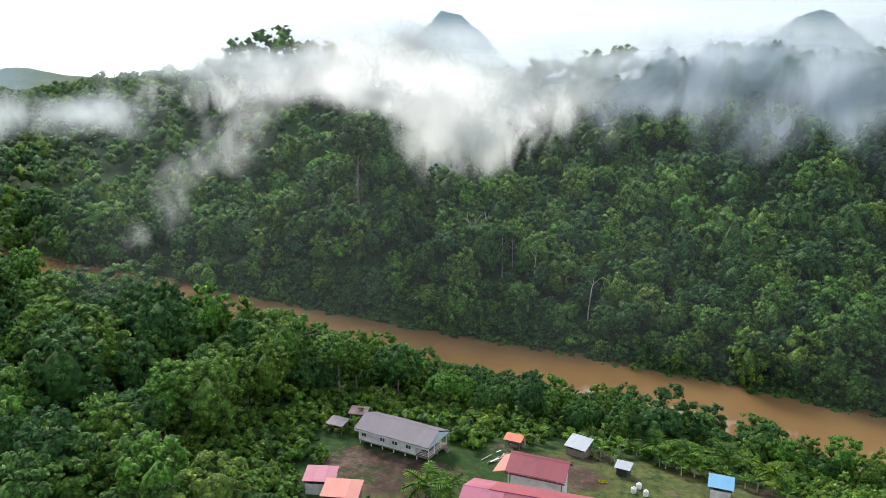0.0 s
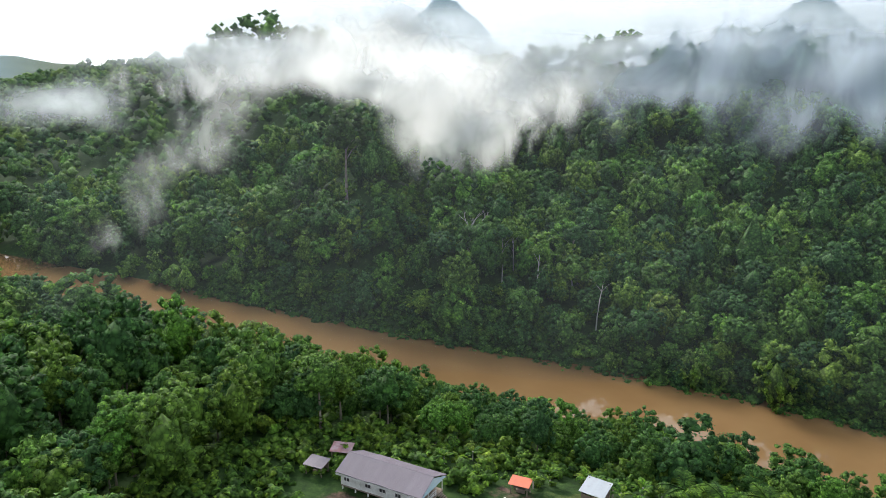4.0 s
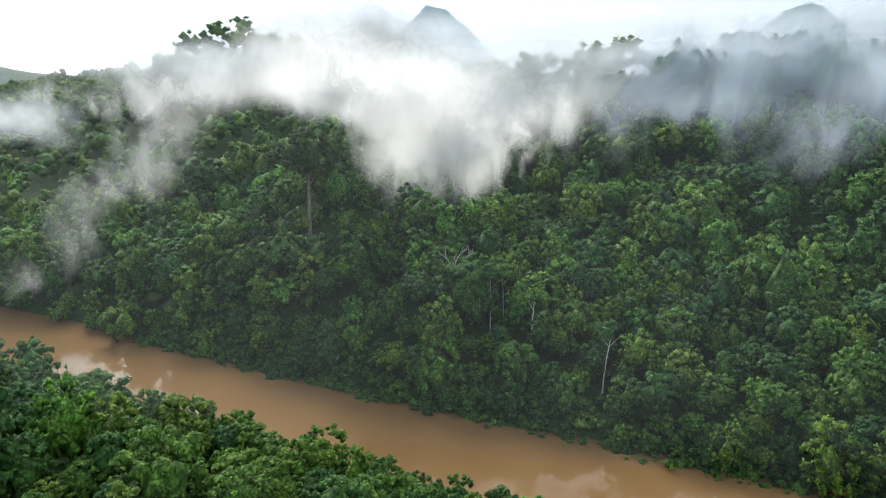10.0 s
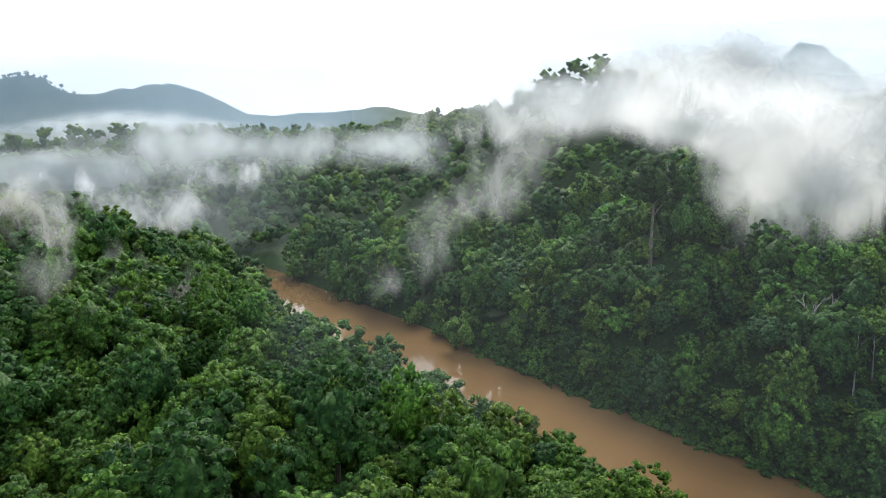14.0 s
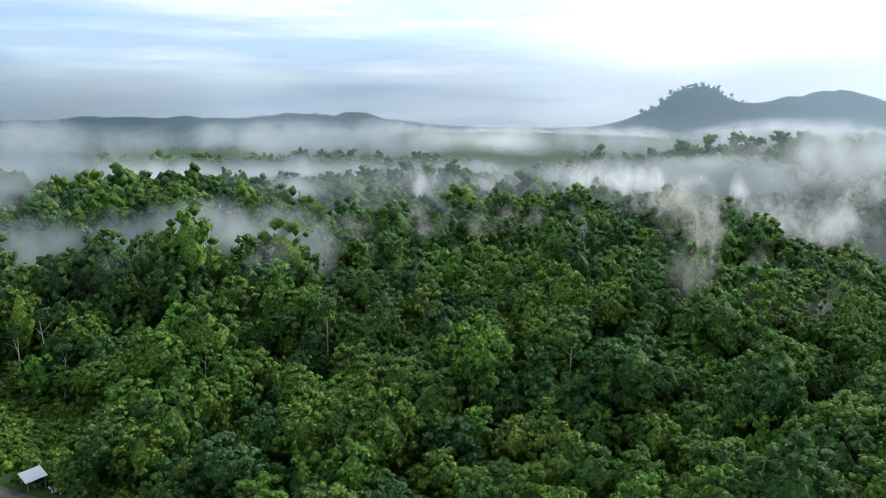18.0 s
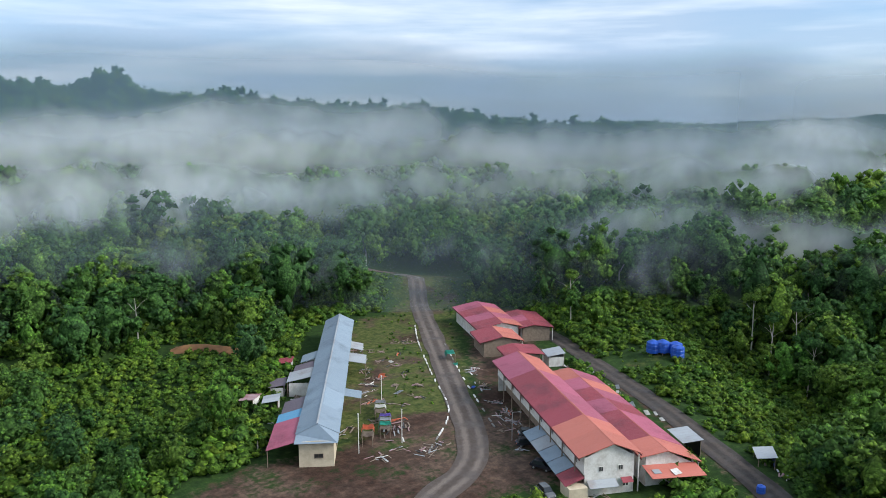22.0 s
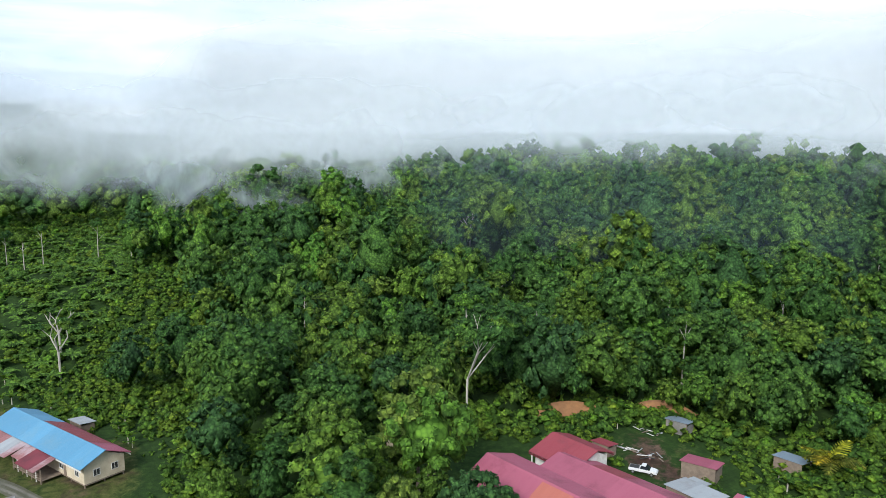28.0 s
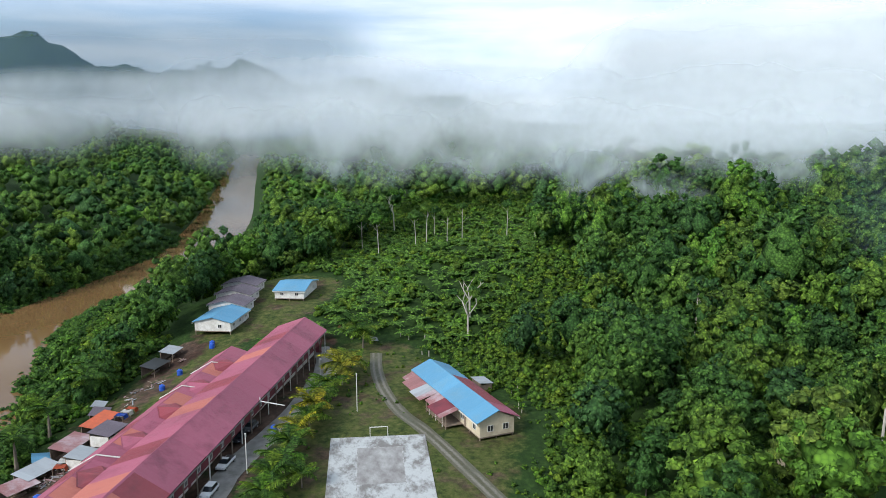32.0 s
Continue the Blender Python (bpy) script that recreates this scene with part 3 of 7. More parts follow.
ICO1 = icosphere(1)
OCTA = (np.array([(1, 0, 0), (0, 1, 0), (-1, 0, 0), (0, -1, 0), (0, 0, 1), (0, 0, -1)], float),
        np.array([(0, 1, 4), (1, 2, 4), (2, 3, 4), (3, 0, 4), (1, 0, 5), (2, 1, 5), (3, 2, 5), (0, 3, 5)]))


def crown_template(seed, lobes, leaves, core, leaf, tall=1.0, whole=False):
    """A crown of unit radius about the origin: flattened boughs heaped round a dim heart, their upper sides set with leaves."""
    rs = np.random.RandomState(seed)
    cv, cf = core
    keep = cf if whole else cf[cv[cf].mean(1)[:, 2] > -0.55]
    verts, faces, centres = [], [], []
    n = 0
    few = lobes < 8
    habit = rs.uniform(0.55, 1.25)      # below one: spreading dome; above: a tall column
    for k in range(lobes):
        if k == 0:
            c, s = np.array([0, 0, -0.12 * tall]), np.array([0.6, 0.6, 0.66 * tall])
        else:
            up = 1.0 - 1.75 * (k - 0.6) / max(1, lobes - 1)
            a = 2.4 * k + 1.2 * rs.rand()
            d = (0.80 if not few else 0.6) * max(0.05, 1 - abs(up) ** (1.4 + habit)) ** 0.5 * rs.uniform(0.62, 1.18)
            c = np.array([d * np.cos(a), d * np.sin(a), 0.74 * up * tall * rs.uniform(0.8, 1.12)])
            s = rs.uniform(0.13, 0.27) * (24.0 / max(lobes, 16)) ** 0.35 * (1.0 if not few else 1.5) * np.array([1, 1, rs.uniform(0.62, 0.95)])
        centres.append((c, s))
        verts.append(c + cv * (1 + 0.16 * rs.randn(len(cv), 1)) * s * (0.86 if len(cv) > 6 else 1.0))
        faces.append(keep + n)
        n += len(cv)
    area = np.array([s[0] ** 2 for _, s in centres])
    area[0] *= 0.12
    counts = np.maximum(1, (leaves * area / area.sum()).astype(int))
    for (c, s), per in zip(centres, counts):
        d = rs.randn(per, 3)
        d[:, 2] = d[:, 2] * 0.8 + 0.55
        d += 0.6 * c / (np.linalg.norm(c) + 0.1)
        d /= np.linalg.norm(d, axis=1)[:, None]
        p = c + d * s * (0.80 + 0.42 * rs.rand(per, 1))
        up = d + 0.35 * rs.randn(per, 3) + np.array([0, 0, 0.4])
        up /= np.linalg.norm(up, axis=1)[:, None]
        t = np.cross(up, rs.randn(per, 3))
        t /= np.linalg.norm(t, axis=1)[:, None] + 1e-9
        b = np.cross(up, t)
        z = leaf * (0.6 + 0.9 * rs.rand(per, 1))
        tri = np.stack([p - t * z * 1.2, p + t * z * 0.9 - b * z * 0.9, p + t * z * 0.8 + b * z * 0.9 - up * z * 0.3], 1)
        verts.append(tri.reshape(-1, 3))
        faces.append(n + 3 * np.arange(per)[:, None] + np.array([0, 1, 2]))
        n += 3 * per
    return np.vstack(verts), np.vstack(faces)


def set_dome(me, places):
    """Stores which way each leaf leans: outwards and upwards from its crown's middle."""
    d = places + np.array((0, 0, 0.28))
    d = d / (np.linalg.norm(d, axis=1)[:, None] + 1e-6)
    me.attributes.new("dome", "FLOAT_VECTOR", "POINT").data.foreach_set("vector", d.astype(np.float32).ravel())
    return me


def trunk_template(height, radius, seed, limbs=4):
    """A tapered, slightly leaning trunk with limbs, from the ground to the given height."""
    rs = np.random.RandomState(seed)
    bm = bmesh.new()

    def tube(points, radii, sides=6):
        prev = None
        for p, r in zip(points, radii):
            ring = [bm.verts.new((p[0] + r * math.cos(2 * math.pi * k / sides), p[1] + r * math.sin(2 * math.pi * k / sides), p[2])) for k in range(sides)]
            if prev:
                for k in range(sides):
                    bm.faces.new((prev[k], prev[(k + 1) % sides], ring[(k + 1) % sides], ring[k]))
            prev = ring

    lean = rs.randn(2) * 0.05 * height
    line = [(lean[0] * u * u, lean[1] * u * u, height * u) for u in (-0.1, 0.0, 0.3, 0.6, 0.85, 1.0)]
    tube(line, [radius * 1.7, radius * 1.4, radius, radius * 0.8, radius * 0.5, radius * 0.2])
    for k in range(limbs):
        a, u = 2.4 * k + rs.rand(), 0.55 + 0.35 * rs.rand()
        s = np.array((lean[0] * u * u, lean[1] * u * u, height * u))
        e = s + np.array((math.cos(a), math.sin(a), 0.75)) * height * 0.24
        tube([s, (s + e) / 2 + (0, 0, 0.03 * height), e], [radius * 0.45, radius * 0.3, radius * 0.1], 5)
    return bm


def bm_mesh(name, bm, material):
    me = bpy.data.meshes.new(name)
    bm.to_mesh(me)
    bm.free()
    me.materials.append(material)
    return me


def part(name, data, material, parent, label="", m=None):
    """Links a bmesh or mesh as one object under a thing."""
    me = bm_mesh(name, data, material) if isinstance(data, bmesh.types.BMesh) else data
    ob = new(name, me)
    ob.parent = parent
    if m is not None:
        ob.matrix_local = m
    if label:
        ob["label"] = label
    return ob


def scatter(r0, r1, gap, seed):
    """Jittered places between two radii, thinned out of clearings and the river."""
    rs = np.random.RandomState(seed)
    g = np.arange(-r1, r1, gap)
    x, y = np.meshgrid(g, g)
    xy = np.stack([x.ravel(), y.ravel()], -1) + rs.uniform(-0.48, 0.48, (x.size, 2)) * gap
    r = np.hypot(xy[:, 0], xy[:, 1])
    xy = xy[(r >= r0) & (r < r1)]
    d, side = near_line(xy, RIVER_LINE)
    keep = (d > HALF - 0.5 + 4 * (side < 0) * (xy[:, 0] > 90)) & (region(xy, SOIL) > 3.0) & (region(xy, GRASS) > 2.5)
    keep &= (region(xy, SCRUB) > 0) & (capsule(xy, 235, 28, 360, -10, 40) > 0)
    for line, half in ((FOREST_LINE, 12.0), (TRACK_LINE, 5.0), (LANE_LINE, 6.0)):
        keep &= near_line(xy, line)[0] > half
    keep &= region(xy, [(98, 14, 140, 16, 16), (-58, -72, -84, -102, 15), (-95, -70, -80, -84, 12), (0, 45, 205, 52, 26), (60, -95, 108, -70, 16), (-50, 60, -15, 60, 12), (-98, -66, -150, -165, 13), (-62, -116, -108, -192, 17), (127, -75.5, 127, -75.5, 7), (120, -71, 126, -75, 6), (128, -60, 121, -57, 7), (-40, 40, -14, 50, 14)]) > 0
    r, az = np.hypot(xy[:, 0], xy[:, 1]), az_of(xy)
    keep &= (r > 116) | (az < 110) | (az > 296) | (r > 99) & (az > 237) & (az < 252)
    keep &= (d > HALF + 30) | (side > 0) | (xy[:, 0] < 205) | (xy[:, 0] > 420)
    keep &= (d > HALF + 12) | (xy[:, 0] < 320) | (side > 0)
    return xy[keep]


FOREST_LINE = np.array([(-162, -243), (-157, -260), (-153, -282), (-150, -304), (-156, -322)], float)
TRACK_LINE = np.array([(69, -178), (41.5, -167), (35, -159), (36, -150), (46.5, -125), (64, -110)], float)
LANE_LINE = np.array([(-104, -32), (-124, -74), (-137, -101), (-160, -165)], float)


def tree_size(xy, rs):
    """Crown radius and height of the crown's middle above the ground."""
    d, side = near_line(xy, RIVER_LINE)
    r = np.hypot(xy[:, 0], xy[:, 1])
    by_river = (1 - smooth(24, 70, d)) * smooth(-250, -200, xy[:, 0]) * np.where(side > 0, 0.15, 1.0)
    low = 1 - 0.4 * bell(xy, -30, -150, 24, 44) - 0.3 * bell(xy, 60, -120, 40, 30)
    radius = (2.7 + 3.6 * rs.rand(len(xy)) ** 1.4 * (1 - 0.3 * by_river)) * low
    big = rs.rand(len(xy)) < 0.09
    radius = np.where(big & (r < 340) & (low > 0.9), radius * 1.4, radius) * (1 + 0.14 * (r > 205) + 0.30 * smooth(205, 420, r) + 0.1 * smooth(600, 700, r))
    height = radius * rs.uniform(1.1, 2.2, len(xy)) * (1 - 0.44 * by_river) + 1.2 + (3.0 * (rs.rand(len(xy)) < 0.15) + 2.5 * rs.rand(len(xy)) ** 2) * (1 - by_river) * (low > 0.9)
    height = height * (1 - 0.42 * (side > 0) * (1 - smooth(HALF + 3, HALF + 14, d)))
    return radius, height


def forest_stuff(name, xy, templates, seed, label, skirt=1.35):
    """One joined mesh of tree crowns for woods that nobody could count."""
    rs = np.random.RandomState(seed)
    radius, height = tree_size(xy, rs)
    z = land(xy)
    turn, tint, pick = rs.rand(len(xy)) * 6.283, rs.rand(len(xy)), rs.randint(len(templates), size=len(xy))
    vs, fs, ts, ds, n = [], [], [], [], 0
    for k, (tv, tf) in enumerate(templates):
        idx = np.where(pick == k)[0]
        if not len(idx):
            continue
        c, s = np.cos(turn[idx])[:, None], np.sin(turn[idx])[:, None]
        x = tv[:, 0] * c - tv[:, 1] * s
        y = tv[:, 0] * s + tv[:, 1] * c
        w = np.repeat(tv[None, :, 2], len(idx), 0)
        v = np.stack([x, y, np.where(w < 0, skirt, 1.0) * w * rs.uniform(0.8, 1.35, (len(idx), 1))], -1) * radius[idx, None, None]
        ds.append(np.stack([x, y, w], -1).reshape(-1, 3))
        v += np.stack([xy[idx, 0], xy[idx, 1], z[idx] + height[idx]], -1)[:, None]
        vs.append(v.reshape(-1, 3))
        fs.append((tf[None] + (n + np.arange(len(idx)) * len(tv))[:, None, None]).reshape(-1, 3))
        ts.append(np.repeat(tint[idx], len(tv)))
        n += len(idx) * len(tv)
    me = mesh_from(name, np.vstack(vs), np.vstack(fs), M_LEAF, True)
    at = me.attributes.new("tint", "FLOAT", "POINT")
    at.data.foreach_set("value", np.concatenate(ts).astype(np.float32))
    set_dome(me, np.vstack(ds))
    return tagged(new(name, me), label, "forest", kind="stuff")


def single_trees(places, seed):
    """Trees that can be told apart, each with its trunk and crown."""
    rs = np.random.RandomState(seed)
    radius, height = tree_size(places, rs)
    height *= 0.74
    crowns = []
    for k in range(8):
        v, f = crown_template(100 + k, 52 + 6 * (k % 4), 1800, ICO1, 0.040, 0.9 + 0.2 * (k % 4), True)
        crowns.append(set_dome(mesh_from("crown", v, f, M_LEAF_OB, True), v))
    trunks = [bm_mesh("trunk", trunk_template(1.0, 0.021, 40 + k), M_BARK) for k in range(4)]
    z = land(places)
    for k, (x, y) in enumerate(places):
        tree = new("tree", None)
        tree.location, tree.rotation_euler = (x, y, z[k]), (0, 0, rs.rand() * 6.283)
        part("trunk", trunks[k % 4], None, tree).scale = (height[k] * 1.0, height[k] * 1.0, height[k] * 1.15)
        crown = part("crown", crowns[rs.randint(8)], None, tree)
        crown.location = (0, 0, height[k])
        crown.scale = (radius[k], radius[k], radius[k] * rs.uniform(0.9, 1.25))
        tagged(tree, "broad-crowned rainforest tree with dense green leaves", "tree", "forest trees")


def tall_trees(seed):
    """Slender pale-trunked trees whose small crowns stand clear of the canopy."""
    rs = np.random.RandomState(seed)
    crowns = []
    for k in range(4):
        v, f = crown_template(150 + k, 9, 420, ICO1, 0.085, 0.6, True)
        crowns.append(set_dome(mesh_from("crown", v, f, M_LEAF_OB, True), v))
    trunks = [bm_mesh("trunk", trunk_template(1.0, 0.0105, 60 + k, 3), M_PALE_BARK) for k in range(4)]
    spans = [(187, 252, 165, 300, 26), (258, 283, 270, 380, 14), (75, 130, 140, 270, 14), (0, 40, 165, 196, 5), (130, 185, 215, 320, 10)]
    for a0, a1, r0, r1, count in spans:
        made = 0
        while made < count:
            a, r = radians(rs.uniform(a0, a1)), rs.uniform(r0, r1)
            xy = np.array([(-math.sin(a) * r, math.cos(a) * r)])
            if region(xy, SOIL + GRASS + SCRUB)[0] < 4 or near_line(xy, RIVER_LINE)[0][0] < 24 or region(xy, BUILT)[0] < 3 or near_line(xy, FOREST_LINE)[0][0] < 5:
                continue
            made += 1
            h, size = rs.uniform(13, 20), rs.uniform(2.4, 4.2)
            tree = new("tall_tree", None)
            tree.location, tree.rotation_euler = (*xy[0], ground_at(*xy[0])), (0, 0, rs.rand() * 6.283)
            part("trunk", trunks[made % 4], None, tree).scale = (h, h, h)
            crown = part("crown", crowns[rs.randint(4)], None, tree)
            crown.location, crown.scale = (0, 0, h * 0.98), (size, size, size)
            tagged(tree, "slender pale-trunked tree rising above the canopy", "tree", "tall forest trees")


def dome_tree(x, y, height, radius):
    """A single huge dark crown that stands out on the spur."""
    t = new("tree", None)
    t.location = (x, y, ground_at(x, y))
    part("trunk", bm_mesh("trunk", trunk_template(height, 0.5, 5), M_BARK), None, t)
    v, f = crown_template(171, 90, 1800, ICO1, 0.036, 0.95, True)
    crown = part("crown", set_dome(mesh_from("crown", v, f, M_LEAF_DARK, True), v), None, t)
    crown.location, crown.scale = (0, 0, height), (radius, radius, radius)
    tagged(t, "huge dark dome-crowned tree on the hill spur", "tree")


def build_forest():
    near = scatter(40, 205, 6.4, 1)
    r, az = np.hypot(near[:, 0], near[:, 1]), az_of(near)
    seen = (az > 320) | (az < 304)
    near, r, az = near[seen], r[seen], az[seen]
    order = np.argsort(r)
    stand = np.zeros(len(near), bool)
    stand[order[:300]] = True
    single_trees(near[stand], 11)
    t_near = [crown_template(200 + k, 44, 480, OCTA, 0.058, 0.85 + 0.15 * (k % 4)) for k in range(10)]
    t_mid = [crown_template(300 + k, 23, 150, OCTA, 0.092, 0.9 + 0.12 * (k % 4)) for k in range(10)]
    t_far = [crown_template(400 + k, 7, 16, OCTA, 0.18, 0.7 + 0.06 * k) for k in range(6)]
    COVER.append((near, np.full(len(near), 3.4)))
    forest_stuff("forest_edge", near[~stand], t_near, 21, "dense rainforest of mixed green crowns round the village")
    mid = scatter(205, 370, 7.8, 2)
    COVER.append((mid, np.full(len(mid), 3.6)))
    az = az_of(mid)
    forest_stuff("forest_slope", mid[(az > 320) | (az < 304)], t_mid, 22, "closed dark green rainforest on the hill slopes")
    ridge = scatter(760, 1100, 14.0, 5)
    ridge = ridge[(az_of(ridge) > 118) & (az_of(ridge) < 206)]
    rim = scatter(370, 620, 11.0, 3)
    beyond = np.vstack([scatter(620, 900, 14.5, 4), scatter(900, 1250, 15.0, 7)])
    beyond = beyond[(az_of(beyond) > 22) & (az_of(beyond) < 200) | (az_of(beyond) > 278) & (az_of(beyond) < 302)]
    a, r = az_of(beyond), np.hypot(beyond[:, 0], beyond[:, 1])
    beyond = beyond[(r < 860) | (a < 66) | (a > 112)]
    far = np.vstack([rim, beyond, ridge])
    az = az_of(far)
    r = np.hypot(far[:, 0], far[:, 1])
    far = far[((az > 320) | (az < 308)) & ((r < 500) | (az > 22) & (az < 208) | (az > 262) & (az < 308))]
    az, r = az_of(far), np.hypot(far[:, 0], far[:, 1])
    far = far[(r < 440) | (az > 22) & (az < 320)]
    forest_stuff("forest_far", far, t_far, 23, "far misty rainforest canopy with an uneven skyline", 1.0)
    crest = scatter(2450, 2950, 21.0, 8)
    a = az_of(crest)
    crest = crest[(a > 54) & (a < 79) | (a > 268) & (a < 304)]
    crest = crest[land(crest) > 70]
    forest_stuff("forest_crest", crest, t_far, 24, "tree-lined crests of far blue hills", 1.0).location.z = -11


COVER = []


def bush_places(seed):
    """Undergrowth along every edge: scrub land, banks, the rims of clearings and the gaps under trees."""
    rs = np.random.RandomState(seed)
    x, y = np.meshgrid(np.arange(-300, 460, 2.8), np.arange(-300, 300, 2.8))
    xy = np.stack([x.ravel(), y.ravel()], -1) + rs.uniform(-1.3, 1.3, (x.size, 2))
    r, az = np.hypot(xy[:, 0], xy[:, 1]), az_of(xy)
    d, _ = near_line(xy, RIVER_LINE)
    soil, grass, scrub = region(xy, SOIL), region(xy, GRASS), region(xy, SCRUB)
    rim = (np.minimum(soil, grass) > 0.3) & (np.minimum(soil, grass) < 9)
    far_bank = (xy[:, 0] > 195) & (d < HALF + 34) & (az > 270)
    bank = (d > HALF - 3.5) & (d < HALF + 9) | far_bank
    under = np.zeros((700, 600), bool)
    gx, gy = np.meshgrid(np.arange(-5, 6), np.arange(-5, 6))
    for places, reach in COVER:
        for ox, oy in zip(gx.ravel(), gy.ravel()):
            if ox * ox + oy * oy <= reach[0] ** 2:
                c = np.floor(places + (ox, oy)).astype(int) + 300
                c = c[(c >= 0).all(1) & (c < (700, 600)).all(1)]
                under[c[:, 0], c[:, 1]] = True
    cell = np.clip(np.floor(xy).astype(int) + 300, 0, (699, 599))
    want = (scrub < 3) | rim | bank | ~under[cell[:, 0], cell[:, 1]]
    tuft = (grass < 0) & (soil > 1) & (rs.rand(len(xy)) < 0.5) & (r > 60)
    ok = (want & (soil > 0.3) & (grass > 0.0) | tuft) & (r > 8) & ((r < 235) | (r < 275) & (az > 110) & (az < 200) | (az > 250) & (az < 284) | far_bank) & ((az > 320) | (az < 304)) & (d > HALF - 3.5)
    for line, half in ((FOREST_LINE, 3.6), (TRACK_LINE, 4.2), (LANE_LINE, 4.2)):
        ok &= near_line(xy, line)[0] > half
    ok &= region(xy, BUILT) > 0.5
    ok &= (capsule(xy, 235, 28, 360, -10, 40) > 0) | (rs.rand(len(xy)) < 0.3)
    ok |= (capsule(xy, 108, 31.6, 168, 29.0, 2.2) < 0) | (region(xy, [(-47, 55, -36, 47.5, 1.6), (-36, 47.5, -28, 42, 1.6)]) < 0)
    return xy[ok]


BUILT = [(0, 45, 205, 52, 20), (66, -90, 108, -72, 13), (-42, 58, -22, 60, 6), (-96, -78, -150, -170, 11), (-62, -118, -108, -192, 11), (115, 16, 140, 16, 12), (138, -8, 171, 6, 9), (212, 72, 265, 60, 15),
         (30, -165, 5, -170, 17), (-62, -82, -92, -108, 5), (-92, -108, -129, -176, 5), (-129, -176, -163, -230, 4), (108, -10, 140, 5, 2), (140, 5, 196, 22, 2), (20, 40, 200, 38, 4), (128, -60, 124, -58, 3)]


def build_bushes():
    xy = bush_places(31)
    rs = np.random.RandomState(32)
    open_grass = region(xy, GRASS) < 0
    radius = rs.uniform(1.0, 2.4, len(xy)) + 1.3 * rs.rand(len(xy)) ** 3 + 0.9 * (np.minimum(region(xy, SOIL), region(xy, GRASS)) > 4)
    scrubby = region(xy, SCRUB) < 0
    radius = np.where(scrubby, radius * 0.72, radius)
    radius = np.where(open_grass, rs.uniform(0.25, 0.8, len(xy)), radius)
    fresh = np.where(scrubby, 0.22 * rs.rand(len(xy)), 0.0)
    templates = [crown_template(500 + k, 5, 30, OCTA, 0.145, 0.7) for k in range(5)]
    z = land(xy)
    shore = near_line(xy, RIVER_LINE)[0] < HALF + 12
    turn, tint, pick = rs.rand(len(xy)) * 6.283, np.where(shore, 0.08, 0.35) + np.where(shore, 0.45, 0.6) * rs.rand(len(xy)) * (1 - scrubby * 0.35) + fresh, rs.randint(5, size=len(xy))
    vs, fs, ts, ds, n = [], [], [], [], 0
    for k, (tv, tf) in enumerate(templates):
        idx = np.where(pick == k)[0]
        c, s = np.cos(turn[idx])[:, None], np.sin(turn[idx])[:, None]
        v = np.stack([tv[:, 0] * c - tv[:, 1] * s, tv[:, 0] * s + tv[:, 1] * c, np.repeat(tv[None, :, 2], len(idx), 0)], -1)
        ds.append(v.reshape(-1, 3))
        v = v * radius[idx, None, None]
        v += np.stack([xy[idx, 0], xy[idx, 1], z[idx] + 0.35 * radius[idx]], -1)[:, None]
        vs.append(v.reshape(-1, 3))
        fs.append((tf[None] + (n + np.arange(len(idx)) * len(tv))[:, None, None]).reshape(-1, 3))
        ts.append(np.repeat(tint[idx], len(tv)))
        n += len(idx) * len(tv)
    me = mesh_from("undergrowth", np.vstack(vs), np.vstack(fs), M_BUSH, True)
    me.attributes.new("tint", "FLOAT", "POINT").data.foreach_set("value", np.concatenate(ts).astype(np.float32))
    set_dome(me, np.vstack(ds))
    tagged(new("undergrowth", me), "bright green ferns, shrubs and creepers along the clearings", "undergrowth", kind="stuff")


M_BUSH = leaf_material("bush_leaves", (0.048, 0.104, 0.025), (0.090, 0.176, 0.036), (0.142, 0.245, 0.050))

def build_plantation():
    """Rows of young oil palms: rosettes of arching fronds."""
    rs = np.random.RandomState(61)
    g = np.arange(-140, 140, 7.6)
    x, y = np.meshgrid(g, g)
    xy = np.stack([x.ravel(), y.ravel()], -1) @ np.array([[0.94, 0.34], [-0.34, 0.94]]) + (290, 0) + rs.uniform(-1, 1, (x.size, 2))
    xy = xy[(capsule(xy, 235, 28, 360, -10, 42) < 0) & (region(xy, GRASS) > 1)]
    vs, fs, n = [], [], 0
    for p, z in zip(xy, land(xy)):
        size = rs.uniform(3.0, 4.4)
        for k in range(13):
            a = 2.4 * k + rs.rand()
            out, side = np.array([np.cos(a), np.sin(a), 0]), np.array([-np.sin(a), np.cos(a), 0])
            droop = rs.uniform(0.45, 0.9)
            for i in range(4):
                u0, u1 = i / 4, (i + 1) / 4
                def rib(u):
                    return np.array([*p, z + 1.6]) + out * size * u + np.array([0, 0, size * (0.75 * u - droop * u * u)])
                w = size * 0.17 * np.sin(np.pi * (0.18 + 0.8 * (u0 + u1) / 2)) + 0.1
                sag = np.array([0, 0, -0.5 * w])
                for s in (-1, 1):
                    vs += [rib(u0), rib(u1), rib(u1) + s * side * w * 0.8 + sag, rib(u0) + s * side * w + sag]
                    fs.append([n, n + 1, n + 2, n + 3])
                    n += 4
    me = mesh_from("oil_palms", np.array(vs), np.array(fs), M_LEAF)
    me.attributes.new("tint", "FLOAT", "POINT").data.foreach_set("value", np.full(n, 0.62, np.float32))
    tagged(new("oil_palms", me), "plantation of dark green oil palm rosettes", "oil palms", kind="stuff")


build_forest()
dome_tree(-97, 201, 44 - ground_at(-97, 201), 9.5)
tall_trees(71)
build_bushes()
build_plantation()

